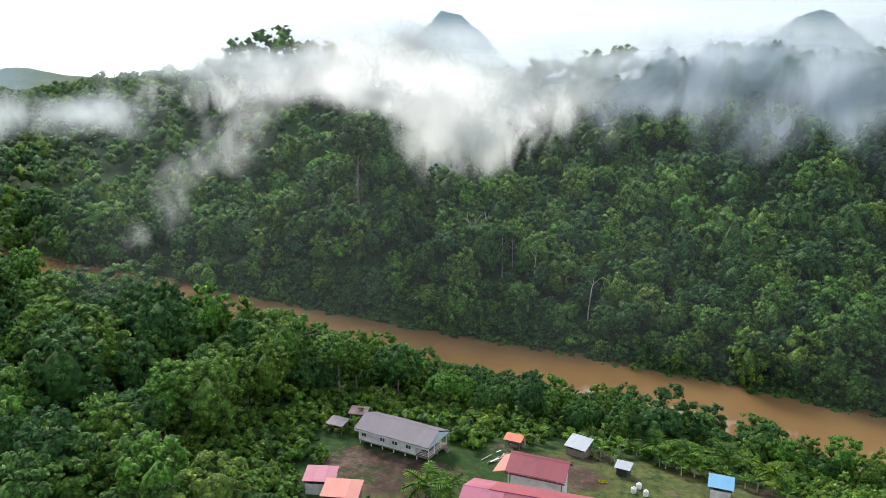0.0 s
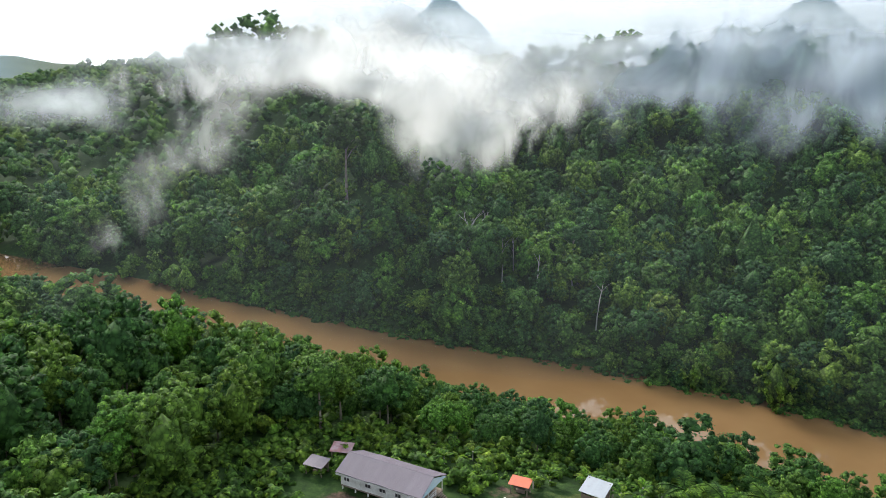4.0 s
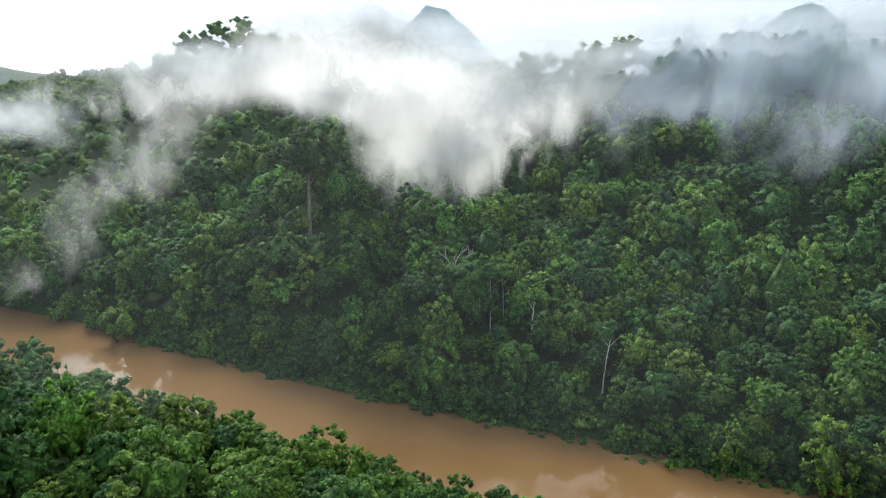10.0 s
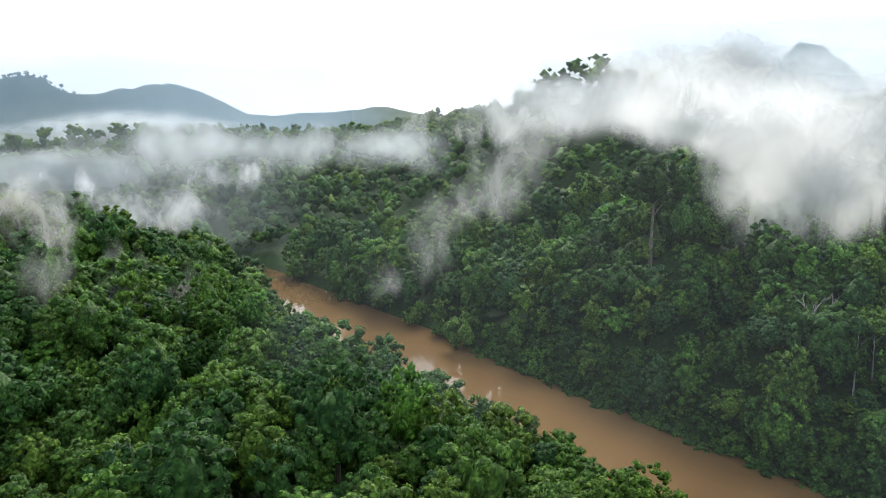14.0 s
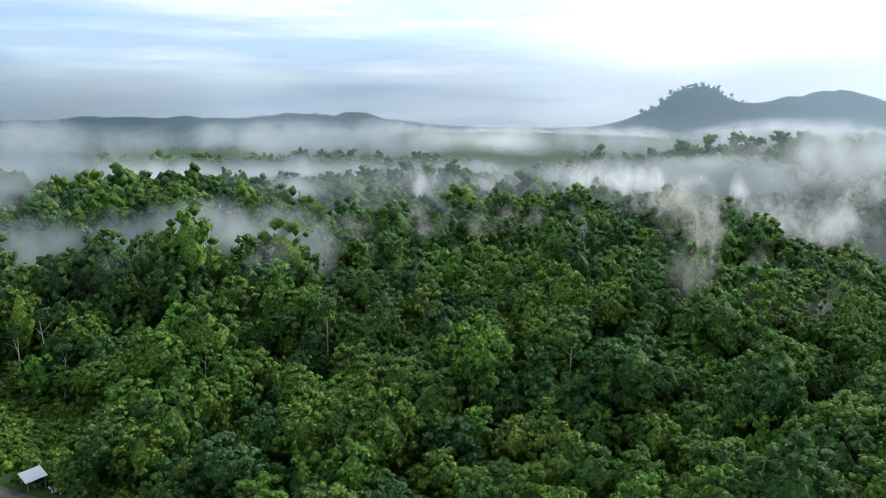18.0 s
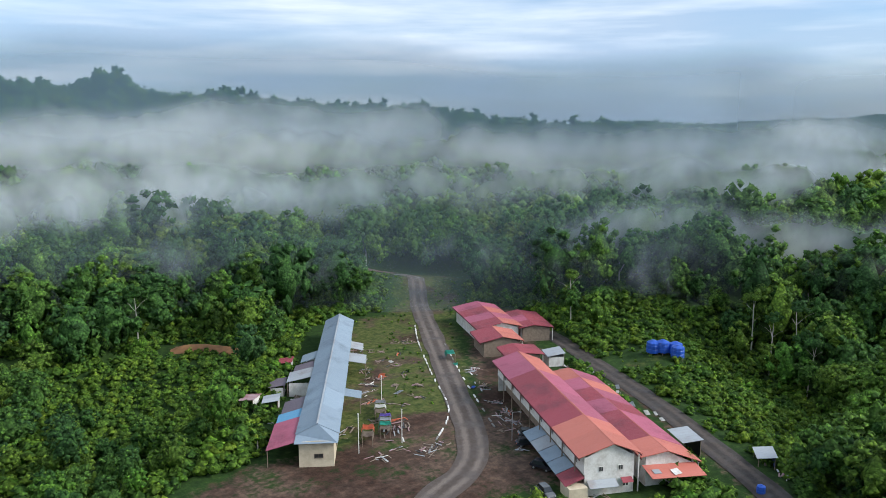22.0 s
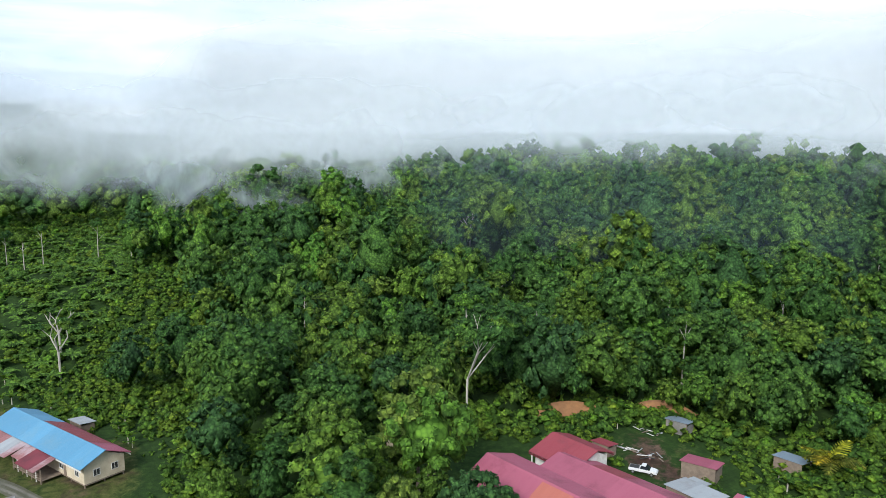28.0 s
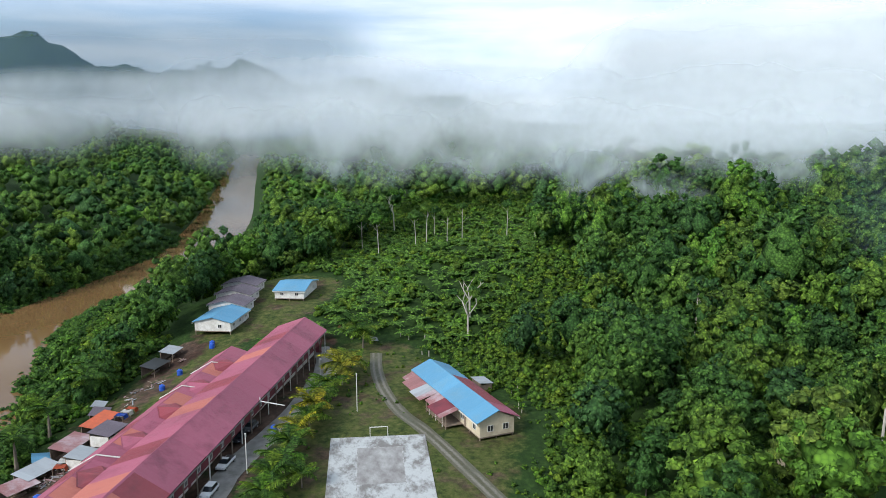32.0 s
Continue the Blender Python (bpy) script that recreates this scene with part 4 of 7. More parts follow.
# ---- mist ----
def mist_material(name, density, size, seed, wisp, bottom, top, ends_u, tone, heaped=False):
    """White vapour and tinted haze stand-ins, thick in the middle of the bank and torn into wisps at its edges."""
    m, nt, bsdf, out = maker(name)
    nt.nodes.remove(bsdf)
    link = nt.links.new
    uv = nt.nodes.new("ShaderNodeUVMap")
    uv.uv_map = "bank"
    sep = nt.nodes.new("ShaderNodeSeparateXYZ")
    link(uv.outputs[0], sep.inputs[0])
    tc = nt.nodes.new("ShaderNodeTexCoord")
    mp = nt.nodes.new("ShaderNodeMapping")
    mp.inputs["Location"].default_value = (seed * 37.0, seed * 11.0, seed * 5.0)
    mp.inputs["Scale"].default_value = (1, 1, 0.55) if heaped else (1, 1, 0.8)
    link(tc.outputs["Object"], mp.inputs["Vector"])
    big, fine = nt.nodes.new("ShaderNodeTexNoise"), nt.nodes.new("ShaderNodeTexNoise")
    for n, s, d, w in ((big, 1.0 / size, 4, 0.35), (fine, 2.6 / size, 4, 0.3)):
        n.inputs["Scale"].default_value, n.inputs["Detail"].default_value, n.inputs["Roughness"].default_value = s, d, 0.5
        n.inputs["Distortion"].default_value = 0.9 if heaped else w
        link(mp.outputs[0], n.inputs["Vector"])
    def maths(op, a, b):
        n = nt.nodes.new("ShaderNodeMath")
        n.operation = op
        for i, v in enumerate((a, b)):
            if isinstance(v, (int, float)):
                n.inputs[i].default_value = v
            else:
                link(v, n.inputs[i])
        return n.outputs[0]
    def step(v, a, b):
        n = nt.nodes.new("ShaderNodeMapRange")
        n.interpolation_type = "SMOOTHSTEP"
        n.inputs["From Min"].default_value, n.inputs["From Max"].default_value = a, b
        link(v, n.inputs["Value"])
        return n.outputs[0]
    u, v = sep.outputs["X"], sep.outputs["Y"]
    body = maths("MULTIPLY", step(v, 0.0, bottom), step(maths("SUBTRACT", 1.0, v), 0.0, top))
    ends = maths("MULTIPLY", step(u, 0.0, ends_u), step(maths("SUBTRACT", 1.0, u), 0.0, ends_u))
    body = maths("MULTIPLY", body, ends)
    if heaped:
        at = nt.nodes.new("ShaderNodeAttribute")
        at.attribute_name = "thick"
        body = at.outputs["Fac"]
    tex = maths("ADD", maths("MULTIPLY", big.outputs["Fac"], 0.7), maths("MULTIPLY", fine.outputs["Fac"], 0.3))
    torn = step(maths("ADD", maths("MULTIPLY", maths("SUBTRACT", tex, 0.5), wisp), maths("MULTIPLY", body, 0.9)), 0.18, 1.25)
    alpha = maths("MULTIPLY", maths("MULTIPLY", torn, step(body, 0.0, 0.45)), density)
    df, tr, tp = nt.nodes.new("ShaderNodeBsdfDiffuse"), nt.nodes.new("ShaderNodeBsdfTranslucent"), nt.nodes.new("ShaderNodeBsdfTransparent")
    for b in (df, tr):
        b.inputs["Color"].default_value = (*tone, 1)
    both, mix = nt.nodes.new("ShaderNodeMixShader"), nt.nodes.new("ShaderNodeMixShader")
    both.inputs[0].default_value = 0.66
    link(df.outputs[0], both.inputs[1])
    link(tr.outputs[0], both.inputs[2])
    link(alpha, mix.inputs[0])
    link(tp.outputs[0], mix.inputs[1])
    link(both.outputs[0], mix.inputs[2])
    link(mix.outputs[0], out.inputs["Surface"])
    return m


def mist_bank(az0, az1, r0, r1, z0, z1, density, size, seed, wisp=2.2, bottom=0.5, top=0.5, lean=0.35, ends_u=0.16, tone=(0.82, 0.86, 0.90)):
    """A leaning, billowing curtain of vapour or painted haze hanging along the valley from az0 to az1."""
    nu, nv = 60, 14
    u, v = np.meshgrid(np.linspace(0, 1, nu), np.linspace(0, 1, nv), indexing="ij")
    az = np.radians(az0 + (az1 - az0) * u)
    r = r0 + (r1 - r0) * u
    flat = np.stack([az.ravel() * 300, v.ravel() * 60], -1)
    r = r * (1 + 0.05 * rough_noise(flat, 40, seed).reshape(u.shape)) + lean * (z1 - z0) * v
    z = z0 + (z1 - z0) * v + 0.12 * (z1 - z0) * rough_noise(flat, 55, seed + 9).reshape(u.shape)
    co = np.stack([-np.sin(az) * r, np.cos(az) * r, z], -1).reshape(-1, 3)
    i, j = np.meshgrid(np.arange(nu - 1), np.arange(nv - 1), indexing="ij")
    q = np.stack([i * nv + j, (i + 1) * nv + j, (i + 1) * nv + j + 1, i * nv + j + 1], -1).reshape(-1, 4)
    me = mesh_from("mist_bank", co, q, mist_material("mist", density, size, seed, wisp, bottom, top, ends_u, tone), True)
    layer = me.uv_layers.new(name="bank")
    uv = np.stack([u.ravel(), v.ravel()], -1)[q.ravel()]
    layer.data.foreach_set("uv", uv.astype(np.float32).ravel())
    ob = tagged(new("mist_bank", me), "white morning mist, and tinted sheets painting haze, over the wet forest", "mist", "mist banks", kind="stuff")
    ob.visible_shadow = False
    return ob


def mist_cloud(r, puffs, density, size, seed, wisp, tone):
    """A hanging cloud heaped from soft puffs, each (bearing, height, half-width in degrees, half-height, weight)."""
    az0, az1 = min(p[0] - 2.2 * p[2] for p in puffs), max(p[0] + 2.2 * p[2] for p in puffs)
    z0, z1 = min(p[1] - 2.2 * p[3] for p in puffs), max(p[1] + 2.2 * p[3] for p in puffs)
    nu, nv = 90, 40
    az, z = np.meshgrid(np.linspace(az0, az1, nu), np.linspace(z0, z1, nv), indexing="ij")
    thick = sum(w * np.exp(-((az - a) / wa) ** 2 - ((z - h) / wz) ** 2) for a, h, wa, wz, w in puffs)
    flat = np.stack([az.ravel() * 4, z.ravel()], -1)
    bulge = 14 * rough_noise(flat, 18, seed).reshape(az.shape) + 0.25 * (z - z0) - 6 * np.minimum(thick, 1)
    rr, a = r + bulge, np.radians(az)
    co = np.stack([-np.sin(a) * rr, np.cos(a) * rr, z], -1).reshape(-1, 3)
    i, j = np.meshgrid(np.arange(nu - 1), np.arange(nv - 1), indexing="ij")
    q = np.stack([i * nv + j, (i + 1) * nv + j, (i + 1) * nv + j + 1, i * nv + j + 1], -1).reshape(-1, 4)
    q = q[thick.ravel()[q].max(1) > 0.05]
    me = mesh_from("mist_bank", co, q, mist_material("mist", density, size, seed, wisp, 0.5, 0.5, 0.1, tone, True), True)
    me.attributes.new("thick", "FLOAT", "POINT").data.foreach_set("value", np.minimum(thick, 1.2).astype(np.float32).ravel())
    ob = tagged(new("mist_bank", me), "torn white cloud hanging on the wooded hillside", "mist", "mist banks", kind="stuff")
    ob.visible_shadow = False
    return ob


# tint for sheets that stand in for aerial haze
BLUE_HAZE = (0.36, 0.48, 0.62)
PALE = (0.84, 0.90, 0.96)
# cloud tones; the cool one puts the shaded side into the colour
WARM, COOL_SHADED = (0.70, 0.70, 0.685), (0.50, 0.57, 0.66)
# the hill across the river: a bright torn cloud with a hanging tail, thinner veils to either side
mist_cloud(213, [(17, 27, 1.8, 10, 0.5), (16.5, 42, 4.6, 12, 0.66), (11.5, 42, 3.6, 9, 0.6), (19, 54, 3.4, 10, 0.6), (12, 60, 7, 12, 0.7), (8, 58, 4, 9, 0.45)], 0.82, 26, 17, 3.4, WARM)
mist_cloud(236, [(14, 50, 6, 12, 0.7), (18, 68, 7, 13, 0.75), (9, 52, 4, 10, 0.55), (24, 80, 3, 11, 0.5)], 0.8, 20, 44, 3.6, WARM)
mist_cloud(256, [(27, 62, 5, 9, 0.6), (33, 64, 4, 8, 0.5), (22, 58, 4, 8, 0.55), (15, 62, 9, 14, 0.9), (10, 50, 5, 10, 0.7), (21, 72, 6, 12, 0.8), (4, 64, 6, 9, 0.6), (28, 76, 5, 10, 0.7), (23, 86, 3, 9, 0.5)], 0.9, 42, 41, 2.6, WARM)
mist_cloud(228, [(34.5, 60, 3.6, 12, 0.62), (37.5, 45, 2.8, 9, 0.62), (40, 36, 3.4, 8, 0.55), (42.5, 24, 2.4, 10, 0.42), (45, 12, 3, 7, 0.4), (31, 68, 4.5, 9, 0.6), (29, 22, 1.6, 9, 0.34)], 0.5, 24, 19, 3.0, WARM)
mist_cloud(250, [(33, 66, 5, 10, 0.6), (38, 60, 4, 9, 0.55), (43, 58, 4, 7, 0.4)], 0.7, 20, 46, 3.4, WARM)
# right-hand veil, away from the sun: its shade painted as a grey-blue tone
mist_cloud(244, [(4, 60, 6, 8, 0.5), (-4, 62, 8, 10, 0.55), (-12, 58, 8, 12, 0.5), (-19, 50, 8, 14, 0.42), (-10, 40, 6, 11, 0.36), (-22, 28, 6, 12, 0.34), (2, 46, 2, 10, 0.3), (-8, 74, 12, 10, 0.7), (-20, 66, 8, 12, 0.7)], 0.78, 34, 18, 2.6, COOL_SHADED)
mist_bank(-28, 48, 340, 380, 44, 92, 0.85, 54, 1, 2.2, 0.6, 0.35)
mist_bank(-28, 52, 480, 530, 52, 118, 0.97, 90, 3, 1.2, 0.45, 0.4)
mist_bank(34, 72, 400, 430, 18, 70, 0.7, 46, 47, 2.6, 0.6, 0.5, 0.3, 0.35)
# the western lowland
mist_cloud(236, [(69, 32, 2, 9, 0.6), (67, 22, 2.4, 8, 0.5), (71, 42, 2.6, 8, 0.6), (64, 15, 2.6, 6, 0.45), (60, 9, 3, 6, 0.42), (56, 0, 3, 6, 0.4), (79, 32, 3, 6, 0.45), (88, 31, 4, 6, 0.45), (97, 30, 4, 6, 0.45)], 0.78, 18, 61, 3.0, (0.60, 0.585, 0.56))
mist_cloud(330, [(66, 20, 5, 12, 0.6), (73, 26, 3, 12, 0.6), (81, 22, 4, 9, 0.6), (90, 24, 4, 9, 0.6), (98, 18, 5, 9, 0.55), (60, 24, 4, 10, 0.5), (106, 20, 5, 8, 0.5)], 0.75, 20, 62, 3.4, (0.66, 0.67, 0.68))
mist_cloud(450, [(64, 28, 6, 12, 0.6), (76, 30, 6, 12, 0.7), (88, 28, 6, 12, 0.7), (100, 26, 8, 10, 0.65), (56, 30, 4, 12, 0.6)], 0.8, 28, 63, 3.2, (0.70, 0.72, 0.74))
mist_cloud(196, [(66, 17, 2.2, 8, 0.5), (62.5, 13, 2.6, 6, 0.4), (70, 26, 2.6, 7, 0.45), (58, 8, 3, 5, 0.35), (92, 27, 4, 5, 0.36), (102, 29, 4, 5, 0.36), (112, 30, 4, 6, 0.4)], 0.66, 18, 68, 3.2, (0.60, 0.59, 0.57))
mist_bank(56, 128, 560, 620, 2, 46, 0.75, 70, 6, 2.6)
mist_bank(50, 128, 840, 880, 8, 74, 0.85, 100, 33, 2.4)
mist_bank(50, 106, 1250, 1350, 8, 64, 0.85, 150, 7, 2.0)
# even grey-blue sheet painting distance haze over the lowland forest
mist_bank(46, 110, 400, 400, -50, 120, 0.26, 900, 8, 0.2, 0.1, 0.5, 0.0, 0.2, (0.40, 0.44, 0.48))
mist_bank(88, 144, 262, 262, -4, 42, 0.6, 30, 31, 3.2, 0.6, 0.4, 0.3, 0.3)
# the southern valley
mist_bank(108, 204, 350, 292, 6, 56, 0.85, 44, 9, 2.4, 0.7, 0.5)
mist_bank(104, 202, 540, 480, 6, 78, 0.92, 70, 10, 1.9)
mist_bank(136, 208, 640, 620, 20, 92, 0.85, 90, 11, 1.8)
# dark blue sheet that paints haze onto the southern ridge
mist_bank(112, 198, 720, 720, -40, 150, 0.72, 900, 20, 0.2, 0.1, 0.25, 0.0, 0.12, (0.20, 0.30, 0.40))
# the eastern slope: soft layers that swallow the canopy
mist_cloud(270, [(192, 44, 6, 10, 0.75), (200, 48, 5, 9, 0.65), (185, 38, 6, 10, 0.75), (176, 34, 7, 10, 0.7), (166, 34, 7, 10, 0.7), (156, 38, 6, 8, 0.6), (208, 52, 6, 7, 0.45), (218, 54, 6, 6, 0.4), (230, 50, 6, 7, 0.42)], 0.75, 26, 64, 3.0, (0.66, 0.71, 0.76))
mist_cloud(310, [(240, 46, 6, 8, 0.5), (250, 42, 5, 9, 0.55), (258, 38, 5, 10, 0.55), (264, 44, 5, 8, 0.5), (272, 44, 6, 8, 0.45), (254, 26, 3, 9, 0.35), (282, 40, 6, 8, 0.4)], 0.75, 24, 65, 3.2, (0.66, 0.72, 0.78))
mist_cloud(235, [(128, 18, 6, 9, 0.4), (140, 20, 5, 10, 0.42), (152, 14, 4, 8, 0.36), (164, 20, 5, 8, 0.36), (118, 16, 4, 8, 0.36), (172, 14, 5, 8, 0.34)], 0.55, 22, 66, 3.2, (0.60, 0.66, 0.72))
mist_bank(204, 250, 340, 345, 16, 92, 0.68, 60, 36, 1.9, 0.9, 0.4, 0.35, 0.2, PALE)
mist_bank(238, 300, 335, 350, 20, 82, 0.8, 48, 67, 2.3, 0.6, 0.4, 0.35, 0.2, PALE)
mist_bank(200, 300, 390, 405, 22, 116, 0.85, 70, 34, 1.3, 0.6, 0.5, 0.35, 0.16, PALE)
mist_bank(202, 264, 450, 470, 24, 150, 0.93, 110, 13, 0.8, 0.5, 0.5, 0.3, 0.12)
mist_bank(262, 322, 450, 470, 26, 84, 0.7, 70, 37, 2.2, 0.7, 0.5)
mist_bank(258, 322, 760, 820, 20, 100, 0.95, 130, 38, 1.1, 0.6, 0.35)
mist_bank(266, 330, 1500, 1600, 0, 178, 0.92, 260, 39, 1.6, 0.4, 0.35)
# dark blue sheets that paint distance haze onto the far hills
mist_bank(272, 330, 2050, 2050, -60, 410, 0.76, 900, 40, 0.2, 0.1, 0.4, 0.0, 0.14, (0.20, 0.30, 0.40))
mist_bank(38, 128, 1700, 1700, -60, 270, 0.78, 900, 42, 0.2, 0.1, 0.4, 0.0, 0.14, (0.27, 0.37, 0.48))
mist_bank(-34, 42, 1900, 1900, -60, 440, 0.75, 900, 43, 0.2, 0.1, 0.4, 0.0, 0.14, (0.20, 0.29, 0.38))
mist_bank(176, 270, 580, 610, -10, 200, 0.98, 130, 14, 0.5, 0.3, 0.6, 0.0, 0.14, PALE)
# faint tinted sheets that paint blue aerial haze before the nearer slopes
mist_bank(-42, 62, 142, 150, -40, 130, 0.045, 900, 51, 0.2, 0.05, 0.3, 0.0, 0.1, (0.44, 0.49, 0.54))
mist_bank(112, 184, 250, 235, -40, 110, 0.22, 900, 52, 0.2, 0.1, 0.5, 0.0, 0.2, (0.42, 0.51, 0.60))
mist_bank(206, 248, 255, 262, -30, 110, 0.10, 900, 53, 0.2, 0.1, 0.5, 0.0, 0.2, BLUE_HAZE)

# ---- building kit ----
def box(bm, x0, x1, y0, y1, z0, z1):
    v = [bm.verts.new(p) for p in ((x0, y0, z0), (x1, y0, z0), (x1, y1, z0), (x0, y1, z0), (x0, y0, z1), (x1, y0, z1), (x1, y1, z1), (x0, y1, z1))]
    for f in ((3, 2, 1, 0), (4, 5, 6, 7), (0, 1, 5, 4), (1, 2, 6, 5), (2, 3, 7, 6), (3, 0, 4, 7)):
        bm.faces.new([v[i] for i in f])
    return v


def boxes(*dims):
    bm = bmesh.new()
    for d in dims:
        box(bm, *d)
    return bm


def prism(outline, x0, x1):
    """An outline in y and z drawn out along x."""
    bm = bmesh.new()
    a = [bm.verts.new((x0, y, z)) for y, z in outline]
    b = [bm.verts.new((x1, y, z)) for y, z in outline]
    n = len(outline)
    bm.faces.new(a)
    bm.faces.new(b[::-1])
    for i in range(n):
        bm.faces.new((a[(i + 1) % n], a[i], b[i], b[(i + 1) % n]))
    bmesh.ops.recalc_face_normals(bm, faces=bm.faces)
    return bm


def slab(p, thick):
    """A four-cornered sheet with thickness."""
    bm = bmesh.new()
    n = (Vector(p[1]) - Vector(p[0])).cross(Vector(p[3]) - Vector(p[0])).normalized() * thick
    top = [bm.verts.new(q) for q in p]
    low = [bm.verts.new(Vector(q) - n) for q in p]
    bm.faces.new(top)
    bm.faces.new(low[::-1])
    for i in range(len(p)):
        bm.faces.new((top[(i + 1) % len(p)], top[i], low[i], low[(i + 1) % len(p)]))
    bmesh.ops.recalc_face_normals(bm, faces=bm.faces)
    return bm


def rod(bm, a, b, r, sides=6):
    a, b = Vector(a), Vector(b)
    d = (b - a).normalized()
    s = d.orthogonal().normalized()
    t = d.cross(s)
    rings = []
    for c in (a, b):
        rings.append([bm.verts.new(c + r * (math.cos(2 * math.pi * k / sides) * s + math.sin(2 * math.pi * k / sides) * t)) for k in range(sides)])
    for k in range(sides):
        bm.faces.new((rings[0][k], rings[0][(k + 1) % sides], rings[1][(k + 1) % sides], rings[1][k]))
    bm.faces.new(rings[0][::-1])
    bm.faces.new(rings[1])


def rods(*lines):
    bm = bmesh.new()
    for a, b, r in lines:
        rod(bm, a, b, r)
    return bm


def thing(name, x, y, heading, label, category, group="", z=None):
    ob = new(name, None)
    ob.location, ob.rotation_euler = (x, y, ground_at(x, y) if z is None else z), (0, 0, radians(heading))
    return tagged(ob, label, category, group)


def window(parent, x, y, z, w, h, side, frame_mat, panes=2):
    """A window in a long wall; side -1 or +1 gives the way out along y, or 'e'/'w' for an end wall along x."""
    s, t = (side if side in (-1, 1) else (1 if side == "e" else -1)), 0.09
    def at(u, d, h):
        return (x + u, y + s * d, h) if side in (-1, 1) else (x + s * d, y + u, h)
    def block(u0, u1, z0, z1, d0, d1):
        bm = bmesh.new()
        a, b = Vector(at(u0, d0, z0)), Vector(at(u1, d1, z1))
        box(bm, min(a.x, b.x), max(a.x, b.x), min(a.y, b.y), max(a.y, b.y), z0, z1)
        return bm
    fr = bmesh.new()
    rings = []
    for inset, d in ((0, 0.0), (0, 0.1), (t, 0.1), (t, 0.0)):
        rings.append([fr.verts.new(at(u, d, h2)) for u, h2 in ((-w / 2 + inset, z + inset), (w / 2 - inset, z + inset), (w / 2 - inset, z + h - inset), (-w / 2 + inset, z + h - inset))])
    for p, q in zip(rings, rings[1:] + rings[:1]):
        for k in range(4):
            fr.faces.new((p[k], p[(k + 1) % 4], q[(k + 1) % 4], q[k]))
    bmesh.ops.recalc_face_normals(fr, faces=fr.faces)
    win = part("window", fr, frame_mat, parent)
    part("pane", block(-w / 2 + t, w / 2 - t, z + t, z + h - t, -0.02, 0.035), M_DARK, win)
    for k in range(1, panes):
        c = -w / 2 + w * k / panes
        part("mullion", block(c - 0.035, c + 0.035, z + t, z + h - t, 0.04, 0.09), frame_mat, win)


def door(parent, x, y, z, w, h, side, mat):
    lo, hi = sorted((y - side * 0.02, y + side * 0.07))
    d = part("door", boxes((x - w / 2, x + w / 2, lo, hi, z, z + h)), mat, parent)
    lo, hi = sorted((y + side * 0.07, y + side * 0.12))
    part("handle", boxes((x + w / 2 - 0.16, x + w / 2 - 0.10, lo, hi, z + 0.95, z + 1.1)), M_STEEL, d)


def gable_roof(parent, x0, x1, left, right, z_ridge, z_left, z_right, mats_left, mats_right, seed=0, step=6.0, cap=True, thick=0.10, fascia=M_MAROON):
    """Two slopes of sheets; left lies at +y, right at -y. Sheets vary in height by a few centimetres, as laid."""
    rs = random.Random(seed)
    n = max(1, round((x1 - x0) / step))
    for k in range(n):
        a, b = x0 + (x1 - x0) * k / n, x0 + (x1 - x0) * (k + 1) / n
        for y, z, mats in ((left, z_left, mats_left), (-right, z_right, mats_right)):
            if not y:
                continue
            lift = rs.uniform(0, 0.04)
            drop = rs.uniform(-0.12, 0.12)
            p = [(a, 0, z_ridge + lift), (b + 0.06, 0, z_ridge + lift), (b + 0.06, y + math.copysign(drop, y), z + lift), (a, y + math.copysign(drop, y), z + lift)]
            part("roof_sheet", slab(p if y < 0 else p[::-1], thick), mats[k % len(mats)], parent)
    if cap:
        part("ridge_cap", prism([(-0.35, z_ridge - 0.03), (0, z_ridge + 0.16), (0.35, z_ridge - 0.03)], x0, x1), mats_left[0], parent)
    for y, z in ((left, z_left), (-right, z_right)):
        if y and fascia:
            lo, hi = sorted((y * 0.985, y * 0.985 + math.copysign(0.05, y)))
            part("fascia", boxes((x0, x1, lo, hi, z - 0.42, z - 0.13)), fascia, parent)


def gable_walls(parent, x0, x1, left, right, h, z_ridge, mat, base=0.0, thick=0.15):
    """Four walls; the end walls reach up into the gables."""
    part("wall", boxes((x0, x1, left - thick, left, base, h)), mat, parent)
    part("wall", boxes((x0, x1, -right, -right + thick, base, h)), mat, parent)
    for x in (x0, x1 - thick):
        out = [(-right + thick, base), (left - thick, base), (left - thick, h), (0, z_ridge - 0.12), (-right + thick, h)]
        part("wall", prism(out, x, x + thick), mat, parent)


